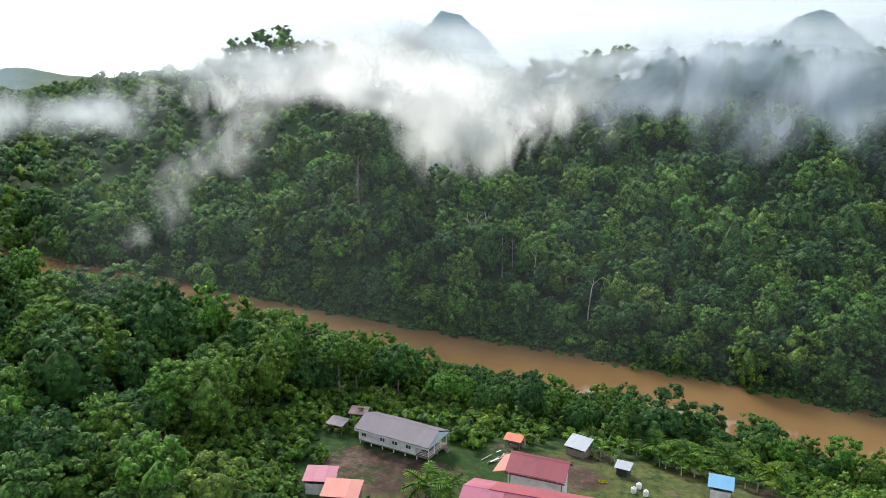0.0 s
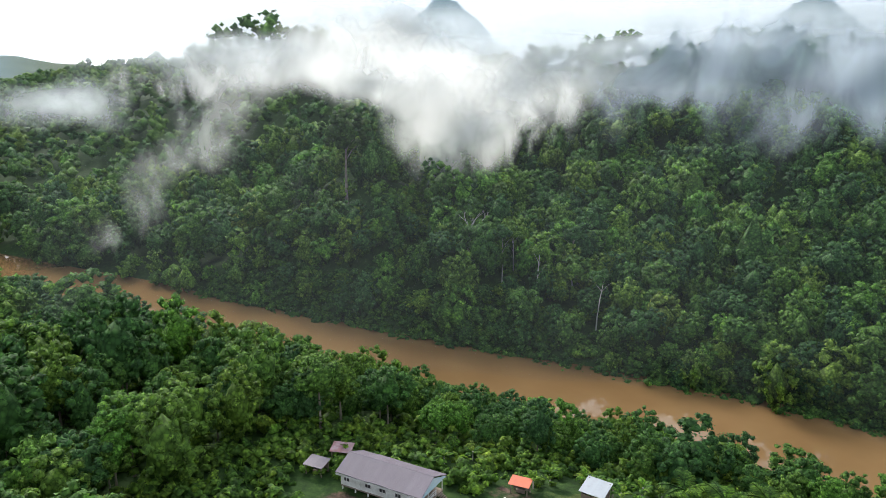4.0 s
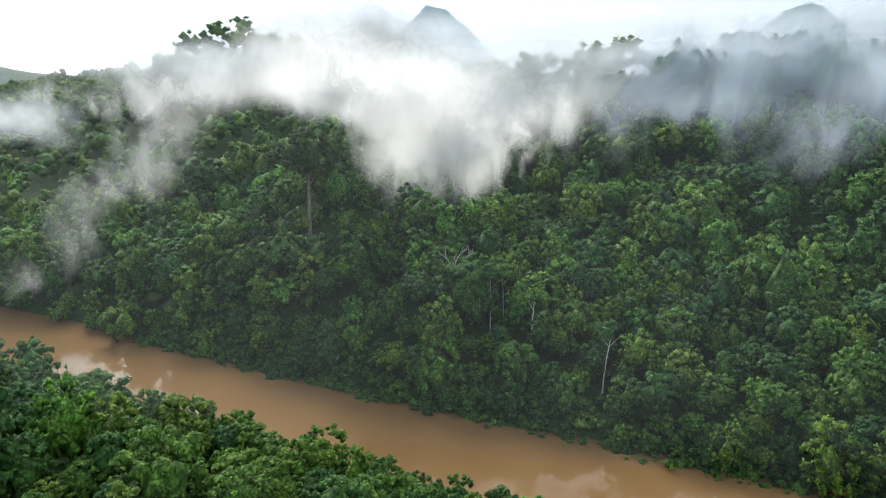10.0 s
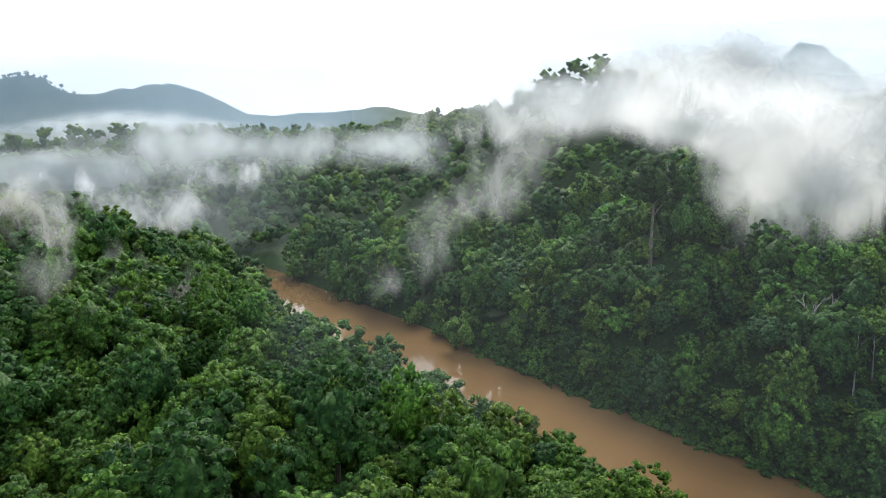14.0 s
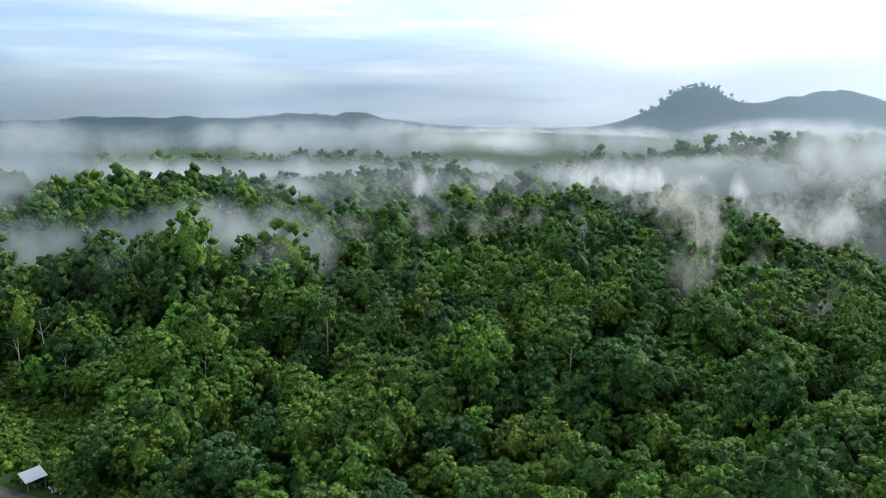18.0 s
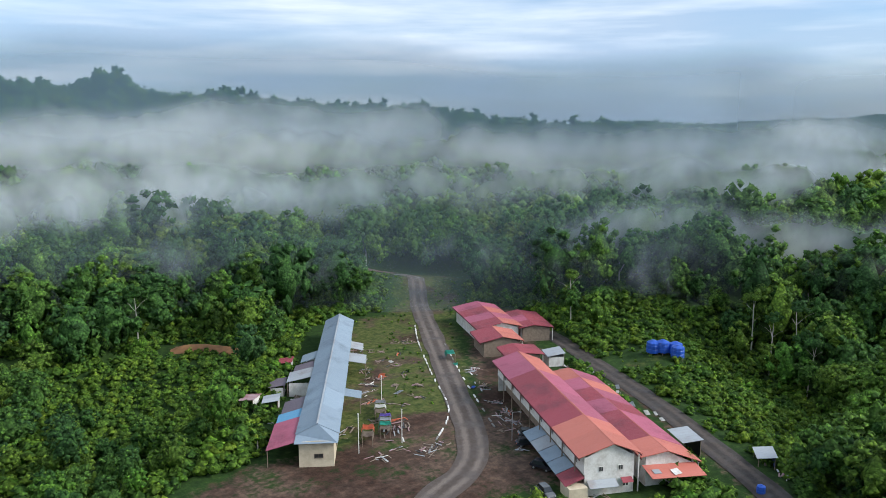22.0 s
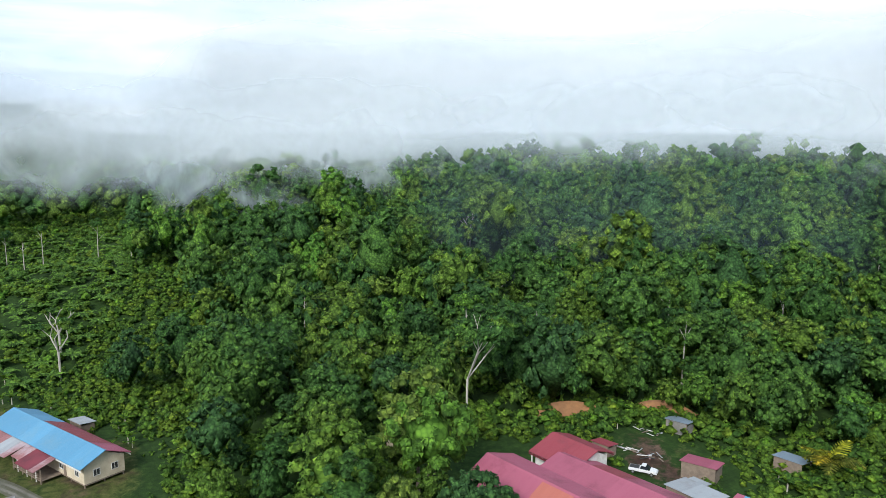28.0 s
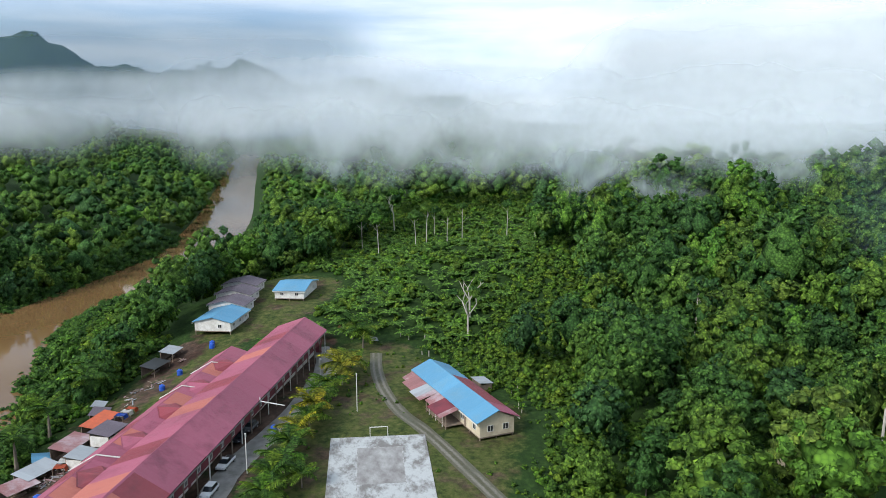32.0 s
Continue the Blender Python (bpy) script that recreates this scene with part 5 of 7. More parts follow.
# ---- houses ----
def stilt_house():
    """The long white house on stilts in its own clearing."""
    h = thing("stilt_house", -32.0, 63.2, -13, "long white boarded house on stilts under a faded purple-brown roof", "house")
    L, W, f, e, r = 14.0, 6.6, 0.9, 3.3, 4.8
    gable_roof(h, -L / 2 - 0.6, L / 2 + 1.4, W / 2 + 0.6, W / 2 + 0.6, r, e - 0.15, e - 0.15, [M_PURPLE], [M_PURPLE], 3, 3.0, fascia=M_WHITE)
    gable_walls(h, -L / 2, L / 2 - 1.6, W / 2, W / 2, e, r, M_WHITE, f)
    part("floor_deck", boxes((-L / 2, L / 2 + 1.2, -W / 2 - 0.05, W / 2 + 0.05, f - 0.22, f - 0.003)), M_TIMBER, h)
    for i in range(7):
        for y in (-W / 2 + 0.2, 0, W / 2 - 0.2):
            x = -L / 2 + 0.2 + i * (L + 0.8) / 6
            part("stilt", boxes((x - 0.09, x + 0.09, y - 0.09, y + 0.09, -0.6, f - 0.22)), M_WHITE if y < 0 else M_TIMBER, h)
    for x in (-5.8, -1.7, 1.0, 3.9):
        window(h, x, -W / 2, f + 0.75, 1.2, 1.15, -1, M_WHITE, 2)
        window(h, x, W / 2, f + 0.75, 1.2, 1.15, 1, M_WHITE, 2)
    door(h, -3.6, -W / 2, f, 0.85, 2.0, -1, M_WHITE)
    # the open veranda at the end, with its rail, posts and stair
    for y in (-W / 2 + 0.1, -1.2, 1.2, W / 2 - 0.1):
        part("veranda_post", boxes((L / 2 + 1.0, L / 2 + 1.12, y - 0.06, y + 0.06, f, e - 0.1)), M_WHITE, h)
    part("gable_board", prism([(-W / 2 - 0.7, e - 0.35), (W / 2 + 0.7, e - 0.35), (0, r - 0.14)], L / 2 + 1.35, L / 2 + 1.42), worn_blue, h, "pale blue gable boarding")
    for z in (f + 0.25, f + 0.55, f + 0.9):
        part("rail", boxes((L / 2 + 1.0, L / 2 + 1.08, -W / 2, W / 2 - 2.2, z, z + 0.07)), M_WHITE, h)
        part("rail", boxes((L / 2 - 1.5, L / 2 + 1.0, -W / 2, -W / 2 + 0.07, z, z + 0.07)), M_WHITE, h)
    for k in range(6):
        part("stair_tread", boxes((L / 2 + 1.25 + 0.27 * k, L / 2 + 1.5 + 0.27 * k, W / 2 - 1.9, W / 2 - 0.6, f - 0.2 - 0.2 * k, f - 0.14 - 0.2 * k)), M_TIMBER, h)


worn_blue = worn("pale_blue_boards", (0.42, 0.58, 0.66), (0.55, 0.58, 0.58), 0.7, scale=0.8)


def long_row(name, x, y, heading, L, left, right, ridge, eave_l, eave_r, mats_l, mats_r, wall, label, seed, doors=True, base_mat=M_WHITE, low=0.0, open_low=0.0, low_wall=M_WHITE, open_side="right"):
    h = thing(name, x, y, heading, label, "longhouse", "red-roofed rows")
    gable_roof(h, 0, L, left, right, ridge, eave_l, eave_r, mats_l, mats_r, seed, 6.5)
    hl, hr = eave_l - 0.25, eave_r - 0.25
    if open_side == "left":
        part("wall", boxes((0.6, L - 0.6, left - 1.3, left - 1.15, open_low, hl + 0.3)), wall, h)
        part("lower_wall", boxes((0.78, L - 0.78, left - 3.3, left - 3.15, low, open_low)), low_wall, h, "shaded wall under the overhanging floor")
        part("soffit", boxes((0.78, L - 0.78, left - 3.15, left - 1.3, open_low, open_low + 0.12)), M_TIMBER, h)
        for k in range(int(L / 6)):
            window(h, 4 + 6.0 * k, left - 1.15, open_low + 0.8, 1.4, 1.0, 1, base_mat, 2)
            part("post", boxes((3.0 + 6.0 * k, 3.18 + 6.0 * k, left - 0.6, left - 0.42, -0.4, hl)), M_TIMBER, h)
        open_low = 0.0
    else:
        part("wall", boxes((0.6, L - 0.6, left - 1.3, left - 1.15, low, hl + 0.3)), wall, h)
    part("wall", boxes((0.6, L - 0.6, -right + 1.15, -right + 1.3, max(low, open_low), hr + 0.3)), wall, h)
    inner = -right + 1.15
    if open_low:
        inner = -right + 3.0
        part("lower_wall", boxes((0.78, L - 0.78, inner, inner + 0.15, low, open_low)), low_wall, h, "shaded wall under the overhanging floor")
        part("soffit", boxes((0.78, L - 0.78, -right + 1.3, inner, open_low, open_low + 0.12)), M_TIMBER, h)
    for gx in (0.6, L - 0.75):
        part("wall", prism([(-right + 1.3, low), (left - 1.3, low), (left - 1.3, hl), (0, ridge - 0.2), (-right + 1.3, hr)], gx, gx + 0.15), wall, h)
    n = int(L / 5)
    for k in range(n + 1):
        px = 0.5 + k * (L - 1) / n
        part("post", boxes((px - 0.09, px + 0.09, -right + 0.25, -right + 0.43, -0.4, hr)), M_TIMBER if k % 3 else M_WHITE, h)
    if doors:
        for k in range(n):
            px = 0.5 + (k + 0.5) * (L - 1) / n
            if k % 2:
                door(h, px, inner, low + 0.05, 0.95, 2.05, -1, M_TIMBER if k % 4 == 1 else M_MAROON)
            else:
                window(h, px, inner, low + 1.1, 1.5, 1.1, -1, base_mat, 3)
            if eave_r > 5.2:
                window(h, px, -right + 1.15, low + 3.9, 1.3, 1.0, -1, base_mat, 2)
    return h


def rows_by_river():
    pal_s = [M_ORANGE, M_PINK, M_PINK, M_RED, M_ORANGE, M_RED, M_PINK, M_PINK, M_PINK, M_PINK]
    a = long_row("longhouse", 62, 54.5, -5.7, 135, 7.6, 5.8, 10.0, 7.2, 6.6, [M_PINK, M_ORANGE, M_PINK, M_RED, M_PINK], [M_PINK, M_RED, M_ORANGE, M_ORANGE, M_PINK, M_ORANGE, M_RED] + [M_PINK] * 14, M_MAROON,
                 "long two-storey row with a faded pink and orange metal roof", 5, open_low=3.4)
    part("gutter", boxes((0, 135, -5.98, -5.84, 6.3, 6.46)), M_STEEL, a, "grey metal gutter")
    for gx in (38, 84):
        part("roof_pipe", rods(((gx, -6.0, 6.4), (gx + 0.3, -11.0, 5.6), 0.11), ((gx, -5.9, 6.4), (gx, -5.9, 7.3), 0.11)), M_WHITE, a, "white rainwater pipe")
    b = long_row("longhouse", 62, 67.3, -4.6, 122, 4.6, 5.4, 9.0, 6.2, 7.3, [M_PINK, M_PINK, M_RED], [M_PINK, M_ORANGE, M_PINK], M_WHITE, "rear row under a pink roof with cross gables", 6)
    for k in range(8):
        c = 10 + 14.2 * k
        dark = M_RED if k % 2 else M_PINK
        part("cross_gable", slab([(c - 3.4, -5.3, 7.35), (c + 0.2, -5.2, 9.1), (c + 0.2, -0.1, 9.2), (c - 3.4, -2.2, 8.55)], 0.1), dark, b, "small cross gable")
        part("cross_gable", slab([(c + 0.2, -5.2, 9.1), (c + 4.0, -5.3, 7.35), (c + 4.0, -2.2, 8.55), (c + 0.2, -0.1, 9.2)], 0.1), M_RED, b, "small cross gable")
    for c in (34, 58, 92, 108):
        part("roof_pipe", rods(((c, 4.8, 6.5), (c + 1.0, 0, 9.3), 0.13), ((c + 1.0, 0, 9.3), (c + 2.6, -5.6, 8.0), 0.13)), M_WHITE, b, "white rainwater pipe")
    w = long_row("longhouse", -13.4, 38.6, -1.5, 62, 6.2, 6.0, 8.6, 6.3, 6.3, [M_PINK, M_PINK, M_RED, M_PINK], [M_PINK, M_RED], M_WHITE, "pink-roofed row with a raised middle roof", 7)
    part("raised_roof", slab([(4, -0.1, 8.8), (20, -0.1, 8.8), (20, 5.2, 7.1), (4, 5.2, 7.1)], 0.12), M_RED, w, "darker red raised roof")
    part("flashing", boxes((0, 62, 2.9, 3.05, 7.55, 7.66)), M_ORANGE, w, "pale pink flashing")
    k = long_row("hall", -8.8, 51.9, -6, 9.6, 2.7, 3.4, 8.0, 6.4, 6.2, [M_RED], [M_RED], M_WHITE, "small hall with a crimson hipped roof", 8, doors=False)
    part("hip", slab([(-0.05, -3.4, 6.25), (-0.05, 2.7, 6.45), (-1.9, 2.4, 5.6), (-2.1, -3.2, 5.5)][::-1], 0.1), M_ORANGE, k, "pale pink hip end")
    part("blue_sheet", slab([(8.4, -5.0, 4.2), (11.0, -5.4, 4.1), (11.3, -3.6, 4.4), (8.8, -3.4, 4.5)], 0.08), M_BLUE_P, k, "blue plastic sheet")


def south_rows():
    a = long_row("longhouse", 101.6, -64.6, 191, 52, 6.2, 5.4, 8.0, 6.0, 5.0, [M_PINK], [M_PINK, M_PINK, M_ORANGE], M_WHITE, "pink-roofed row at the forest edge", 15)
    part("flashing", boxes((0, 52, 6.1, 6.3, 5.95, 6.1)), M_ORANGE, a, "pale flashing")
    b = long_row("longhouse", 97.6, -76.6, 192.5, 46, 5.6, 5.0, 7.0, 5.0, 5.8, [M_PINK, M_RED, M_PINK], [M_PINK], M_WHITE, "second pink roof stained by leaf mould", 16)
    part("skylight", slab([(4.0, 1.4, 6.55), (5.4, 1.4, 6.55), (5.4, 2.6, 6.15), (4.0, 2.6, 6.15)], 0.06), M_DARK, b, "dark skylight sheet")
    c = long_row("hall", 104.4, -80.6, 190, 10.5, 4.5, 6.2, 7.2, 5.6, 5.2, [M_RED], [M_RED], M_WHITE, "small hall with a dark crimson roof", 17, doors=False)
    for k, m in enumerate((M_PINK, M_BLUE, M_PINK, M_PURPLE, M_PINK, M_PURPLE, M_PURPLE)):
        if k == 0:
            s = thing("striped_shed", 71, -94.3, 196, "shed roofed in pink, blue and purple sheets", "shed")
        part("roof_sheet", slab([(-4.4 + 1.3 * k, -3.6, 3.3), (-3.1 + 1.3 * k, -3.6, 3.3), (-3.1 + 1.3 * k, 3.6, 3.9), (-4.4 + 1.3 * k, 3.6, 3.9)], 0.06), m, s)
    for x in (-4, 0, 4.4):
        for y in (-3.3, 3.3):
            part("post", boxes((x - 0.08, x + 0.08, y - 0.08, y + 0.08, -0.4, 3.3 if y < 0 else 3.8)), M_TIMBER, s)
    part("wall", boxes((-4.1, 4.5, 3.2, 3.3, 0, 3.7)), M_WHITE, s)


def west_rows():
    h = math.degrees(math.atan2(-47.8, -22.3))
    a = long_row("longhouse", -95.7, -77.4, h, 52.7, 6.2, 5.2, 9.2, 7.2, 7.0, [M_ORANGE, M_ORANGE, M_RED, M_RED, M_RED, M_RED, M_PINK, M_PINK], [M_ORANGE, M_ORANGE, M_PINK, M_PINK, M_PINK, M_PINK, M_ORANGE], M_WHITE,
                 "two-storey white row under red and orange roof sheets", 25, open_low=3.9, low_wall=M_TIMBER, open_side="left")
    for y, z, w in ((2.0, 4.2, 0.9), (-1.6, 4.2, 0.9), (-2.6, 1.2, 1.1)):
        window(a, 0.6, y, z, w, 1.0, "w", M_WHITE, 2)
    part("awning", slab([(0.5, -0.6, 2.9), (0.5, 4.6, 2.9), (-1.2, 4.6, 2.2), (-1.2, -0.6, 2.2)], 0.06), M_ZINC, a, "striped awning over the end door")
    part("awning", slab([(0.5, -3.6, 2.9), (0.5, -1.6, 2.9), (-0.6, -1.6, 2.4), (-0.6, -3.6, 2.4)], 0.06), M_RED, a, "small red awning")
    for k in range(5):
        y0 = 8.6
        part("lean_to", slab([(0 + 4.6 * k, 5.15, 3.7), (4.4 + 4.6 * k, 5.15, 3.7), (4.4 + 4.6 * k, y0, 2.5), (4.6 * k, y0, 2.5)], 0.06), (M_RED, M_GREY_ROOF, M_GREY_ROOF, M_ZINC, M_GREY_ROOF)[k], a)
    part("annex", boxes((-0.9, 3.2, 4.9, 8.2, 0, 2.3)), M_CREAM, a, "cream plastered annex")
    b = long_row("longhouse", -106.0, -74.0, h + 0.4, 45.5, 5.0, 6.6, 6.3, 5.6, 3.7, [M_ORANGE, M_RED, M_RED, M_PINK, M_RED, M_PINK], [M_ORANGE, M_PINK, M_PINK, M_RED, M_PINK], M_WHITE, "lower rear row under faded red roof sheets", 26, doors=False)
    part("porch_roof", slab([(-3.4, -5.6, 2.9), (0.6, -5.6, 3.5), (0.6, 4.6, 3.9), (-3.4, 4.6, 3.3)][::-1], 0.08), M_ORANGE, b, "patched porch roof")
    part("patch", slab([(-2.6, -1.4, 3.38), (-1.0, -1.2, 3.60), (-1.4, 0.3, 3.62), (-3.0, 0.2, 3.40)][::-1], 0.04), M_WHITE, b, "torn white patch")
    part("patch", slab([(-2.2, 2.2, 3.55), (-1.0, 2.2, 3.72), (-1.0, 3.6, 3.78), (-2.2, 3.6, 3.60)][::-1], 0.04), M_ZINC, b, "zinc patch")
    f1 = long_row("longhouse", -139.6, -154.6, h + 2, 26.5, 7.8, 6.0, 6.0, 4.6, 4.6, [M_RED, M_PINK], [M_ORANGE, M_PINK], M_WHITE, "red-roofed house at the end of the gravel road", 27)
    f2 = long_row("longhouse", -131.3, -145.4, h, 11.4, 6.2, 6.0, 5.5, 4.1, 4.1, [M_RED, M_RED], [M_ORANGE], M_TIMBER, "open timber house with an orange and red roof", 28, doors=False)
    f3 = long_row("longhouse", -147.8, -150.4, h - 2, 18, 4.4, 6.0, 4.9, 4.1, 3.9, [M_RED, M_PINK], [M_RED], M_TIMBER, "red-roofed timber house patched with white sheets", 29, doors=False)
    part("patch", slab([(0.4, 1.2, 4.66), (3.2, 1.2, 4.66), (3.2, 4.2, 4.0), (0.4, 4.2, 4.0)][::-1], 0.05), M_WHITE, f3, "white sheet patch")
    part("patch", slab([(8.4, 2.0, 4.48), (11.6, 2.0, 4.48), (11.6, 3.6, 4.14), (8.4, 3.6, 4.14)][::-1], 0.05), M_WHITE, f3, "white sheet patch")
    g = long_row("longhouse", -128.2, -134.6, h, 8.5, 4.2, 6.2, 4.4, 3.6, 3.6, [M_RED], [M_RED, M_RUST], M_TIMBER, "low dark red timber house", 30, doors=False)


def grey_row():
    h = math.degrees(math.atan2(-67.9, -43.3))
    g = thing("longhouse", -62.4, -120.1, h, "very long cream house under a grey-blue metal roof", "longhouse")
    L, w = 80.5, 4.0
    gable_roof(g, 0, L, w, w, 7.0, 5.0, 5.0, [M_GREY_ROOF], [M_GREY_ROOF], 31, 10.0, fascia=M_STEEL)
    part("hip", slab([(0.0, -0.05, 7.05), (0.0, w, 5.0), (-4.0, w, 4.9), (-4.0, -w, 4.9), (0, -w, 5.0)], 0.1), M_GREY_ROOF, g, "hipped grey roof end")
    part("white_flashing", boxes((0, L, -0.16, 0.16, 7.12, 7.2)), M_ZINC, g, "bright ridge flashing")
    gable_walls(g, -3.2, L - 0.4, w - 0.8, w - 0.8, 4.9, 5.2, M_CREAM)
    window(g, -3.2, -0.4, 1.7, 1.7, 0.9, "w", M_TIMBER, 2)
    for k in range(14):
        x = 3 + 5.4 * k
        for side, y in ((-1, -w + 0.8), (1, w - 0.8)):
            if k % 3 == 1:
                door(g, x, y, 0.1, 0.95, 2.1, side, M_TIMBER)
            else:
                window(g, x, y, 1.2, 1.4, 1.1, side, M_TIMBER, 2)
    # lean-to roofs down the forest side: pink, blue, grey, white
    runs = ((-3.0, 9.5, 5.2, 1.4, M_PINK), (9.5, 14, 5.0, 1.5, M_BLUE), (14, 21, 4.6, 1.6, M_PURPLE), (33, 40, 5.8, 2.2, M_ZINC), (40, 45, 5.0, 2.0, M_PURPLE), (47, 53, 4.0, 2.4, M_GREY_ROOF))
    for x0, x1, reach, low, m in runs:
        part("lean_to", slab([(x0, w - 0.4, 4.85), (x1, w - 0.4, 4.85), (x1, w + reach, 3.0 + 0.2 * low), (x0, w + reach, 3.0 + 0.2 * low)][::-1], 0.08), m, g)
        for px in (x0 + 0.2, x1 - 0.2):
            part("post", boxes((px - 0.07, px + 0.07, w + reach - 0.3, w + reach - 0.16, -0.8, 2.9 + 0.2 * low)), M_TIMBER, g)
    part("lean_to_wall", boxes((33.2, 39.8, w + 5.2, w + 5.3, 0, 3.0)), M_WHITE, g, "white boarded lean-to wall")
    part("lean_to_wall", boxes((33.2, 33.3, w, w + 5.2, 0, 3.2)), M_WHITE, g, "white boarded lean-to wall")
    for x0, x1, reach in ((21.5, 26, 3.6), (45, 52, 4.2), (56, 62, 3.2)):
        part("lean_to", slab([(x0, -w + 0.3, 4.3), (x1, -w + 0.3, 4.3), (x1, -w - reach, 3.5), (x0, -w - reach, 3.5)], 0.08), M_ZINC if x0 > 25 else M_GREY_ROOF, g)
        for px in (x0 + 0.2, x1 - 0.2):
            part("post", boxes((px - 0.07, px + 0.07, -w - reach + 0.16, -w - reach + 0.3, -0.6, 3.45)), M_TIMBER, g)


def solar_plant():
    u, v = Vector((-0.982, -0.187, 0)), Vector((0.262, -0.965, 0))
    turn = math.degrees(math.atan2(u.y, u.x))
    origin = Vector((11.0, -154.5, 0))
    first = None
    for row in range(3):
        for col in range(7):
            if row == 2 and col == 0:
                continue
            p = origin + u * (4.46 * col - 3.0) + Vector((0.20, -0.98, 0)) * (9.4 * row + 4.2)
            z = ground_at(p.x, p.y)
            m = pose(p.x, p.y, z, 0, 0, turn)
            if first is None:
                first = thing("solar_table", p.x, p.y, turn, "tilted table of grey solar panels on white footings", "solar panel", "solar array")
                for k in range(5):
                    for j in range(2):
                        y0 = -4.5 + 1.8 * k
                        za, zb = 1.35 - 0.085 * y0, 1.35 - 0.085 * (y0 + 1.76)
                        part("panel", slab([(-1.86 + 1.87 * j, y0, za), (-0.02 + 1.87 * j, y0, za), (-0.02 + 1.87 * j, y0 + 1.76, zb), (-1.86 + 1.87 * j, y0 + 1.76, zb)], 0.05), M_PV, first)
                for y in (-3.4, 3.2):
                    for x in (-0.8, 0.8):
                        part("footing", boxes((x - 0.22, x + 0.22, y - 0.22, y + 0.22, -0.5, 0.35)), M_WHITE, first, "white concrete footing")
                        part("leg", boxes((x - 0.05, x + 0.05, y - 0.05, y + 0.05, 0.35, 1.22 - 0.085 * y)), M_STEEL, first)
                for x in (-0.8, 0.8):
                    part("beam", slab([(x - 0.05, -4.0, 1.60), (x + 0.05, -4.0, 1.60), (x + 0.05, 4.0, 0.93), (x - 0.05, 4.0, 0.93)], 0.1), M_STEEL, first)
            else:
                copy_thing(first, m)
    b = thing("control_house", 29.6, -172.3, 189.5, "long cream battery house with a pale grey roof", "building")
    L, W = 16.2, 7.4
    for k in range(6):
        x0, x1 = -L / 2 - 0.5 + (L + 1) * k / 6, -L / 2 - 0.5 + (L + 1) * (k + 1) / 6
        part("roof_sheet", slab([(x0, -W / 2 - 0.5, 4.0), (x1, -W / 2 - 0.5, 4.0), (x1, W / 2 + 0.5, 3.1), (x0, W / 2 + 0.5, 3.1)], 0.12), M_GREY_ROOF, b)
    part("wall", boxes((-L / 2, L / 2, W / 2 - 0.15, W / 2, 0, 3.05)), M_CREAM, b)
    part("wall", boxes((-L / 2, L / 2, -W / 2, -W / 2 + 0.15, 0, 3.85)), M_CREAM, b)
    for x in (-L / 2, L / 2 - 0.15):
        part("wall", prism([(-W / 2 + 0.15, 0), (W / 2 - 0.15, 0), (W / 2 - 0.15, 3.05), (-W / 2 + 0.15, 3.8)], x, x + 0.15), M_CREAM, b)
    part("plinth", boxes((-L / 2 - 0.3, L / 2 + 0.3, -W / 2 - 0.3, W / 2 + 0.3, -0.5, 0.12)), M_CONC, b)
    part("porch_roof", slab([(-L / 2 - 0.6, W / 2 + 0.2, 2.9), (-L / 2 + 3.4, W / 2 + 0.2, 2.9), (-L / 2 + 3.4, W / 2 + 2.0, 2.6), (-L / 2 - 0.6, W / 2 + 2.0, 2.6)], 0.08), M_GREY_ROOF, b)
    part("porch", boxes((-L / 2 + 0.2, -L / 2 + 3.0, W / 2, W / 2 + 1.5, 0, 1.6)), M_CREAM, b)
    window(b, -L / 2 + 1.6, W / 2 + 1.5, 0.7, 1.3, 0.8, 1, M_WHITE, 2)


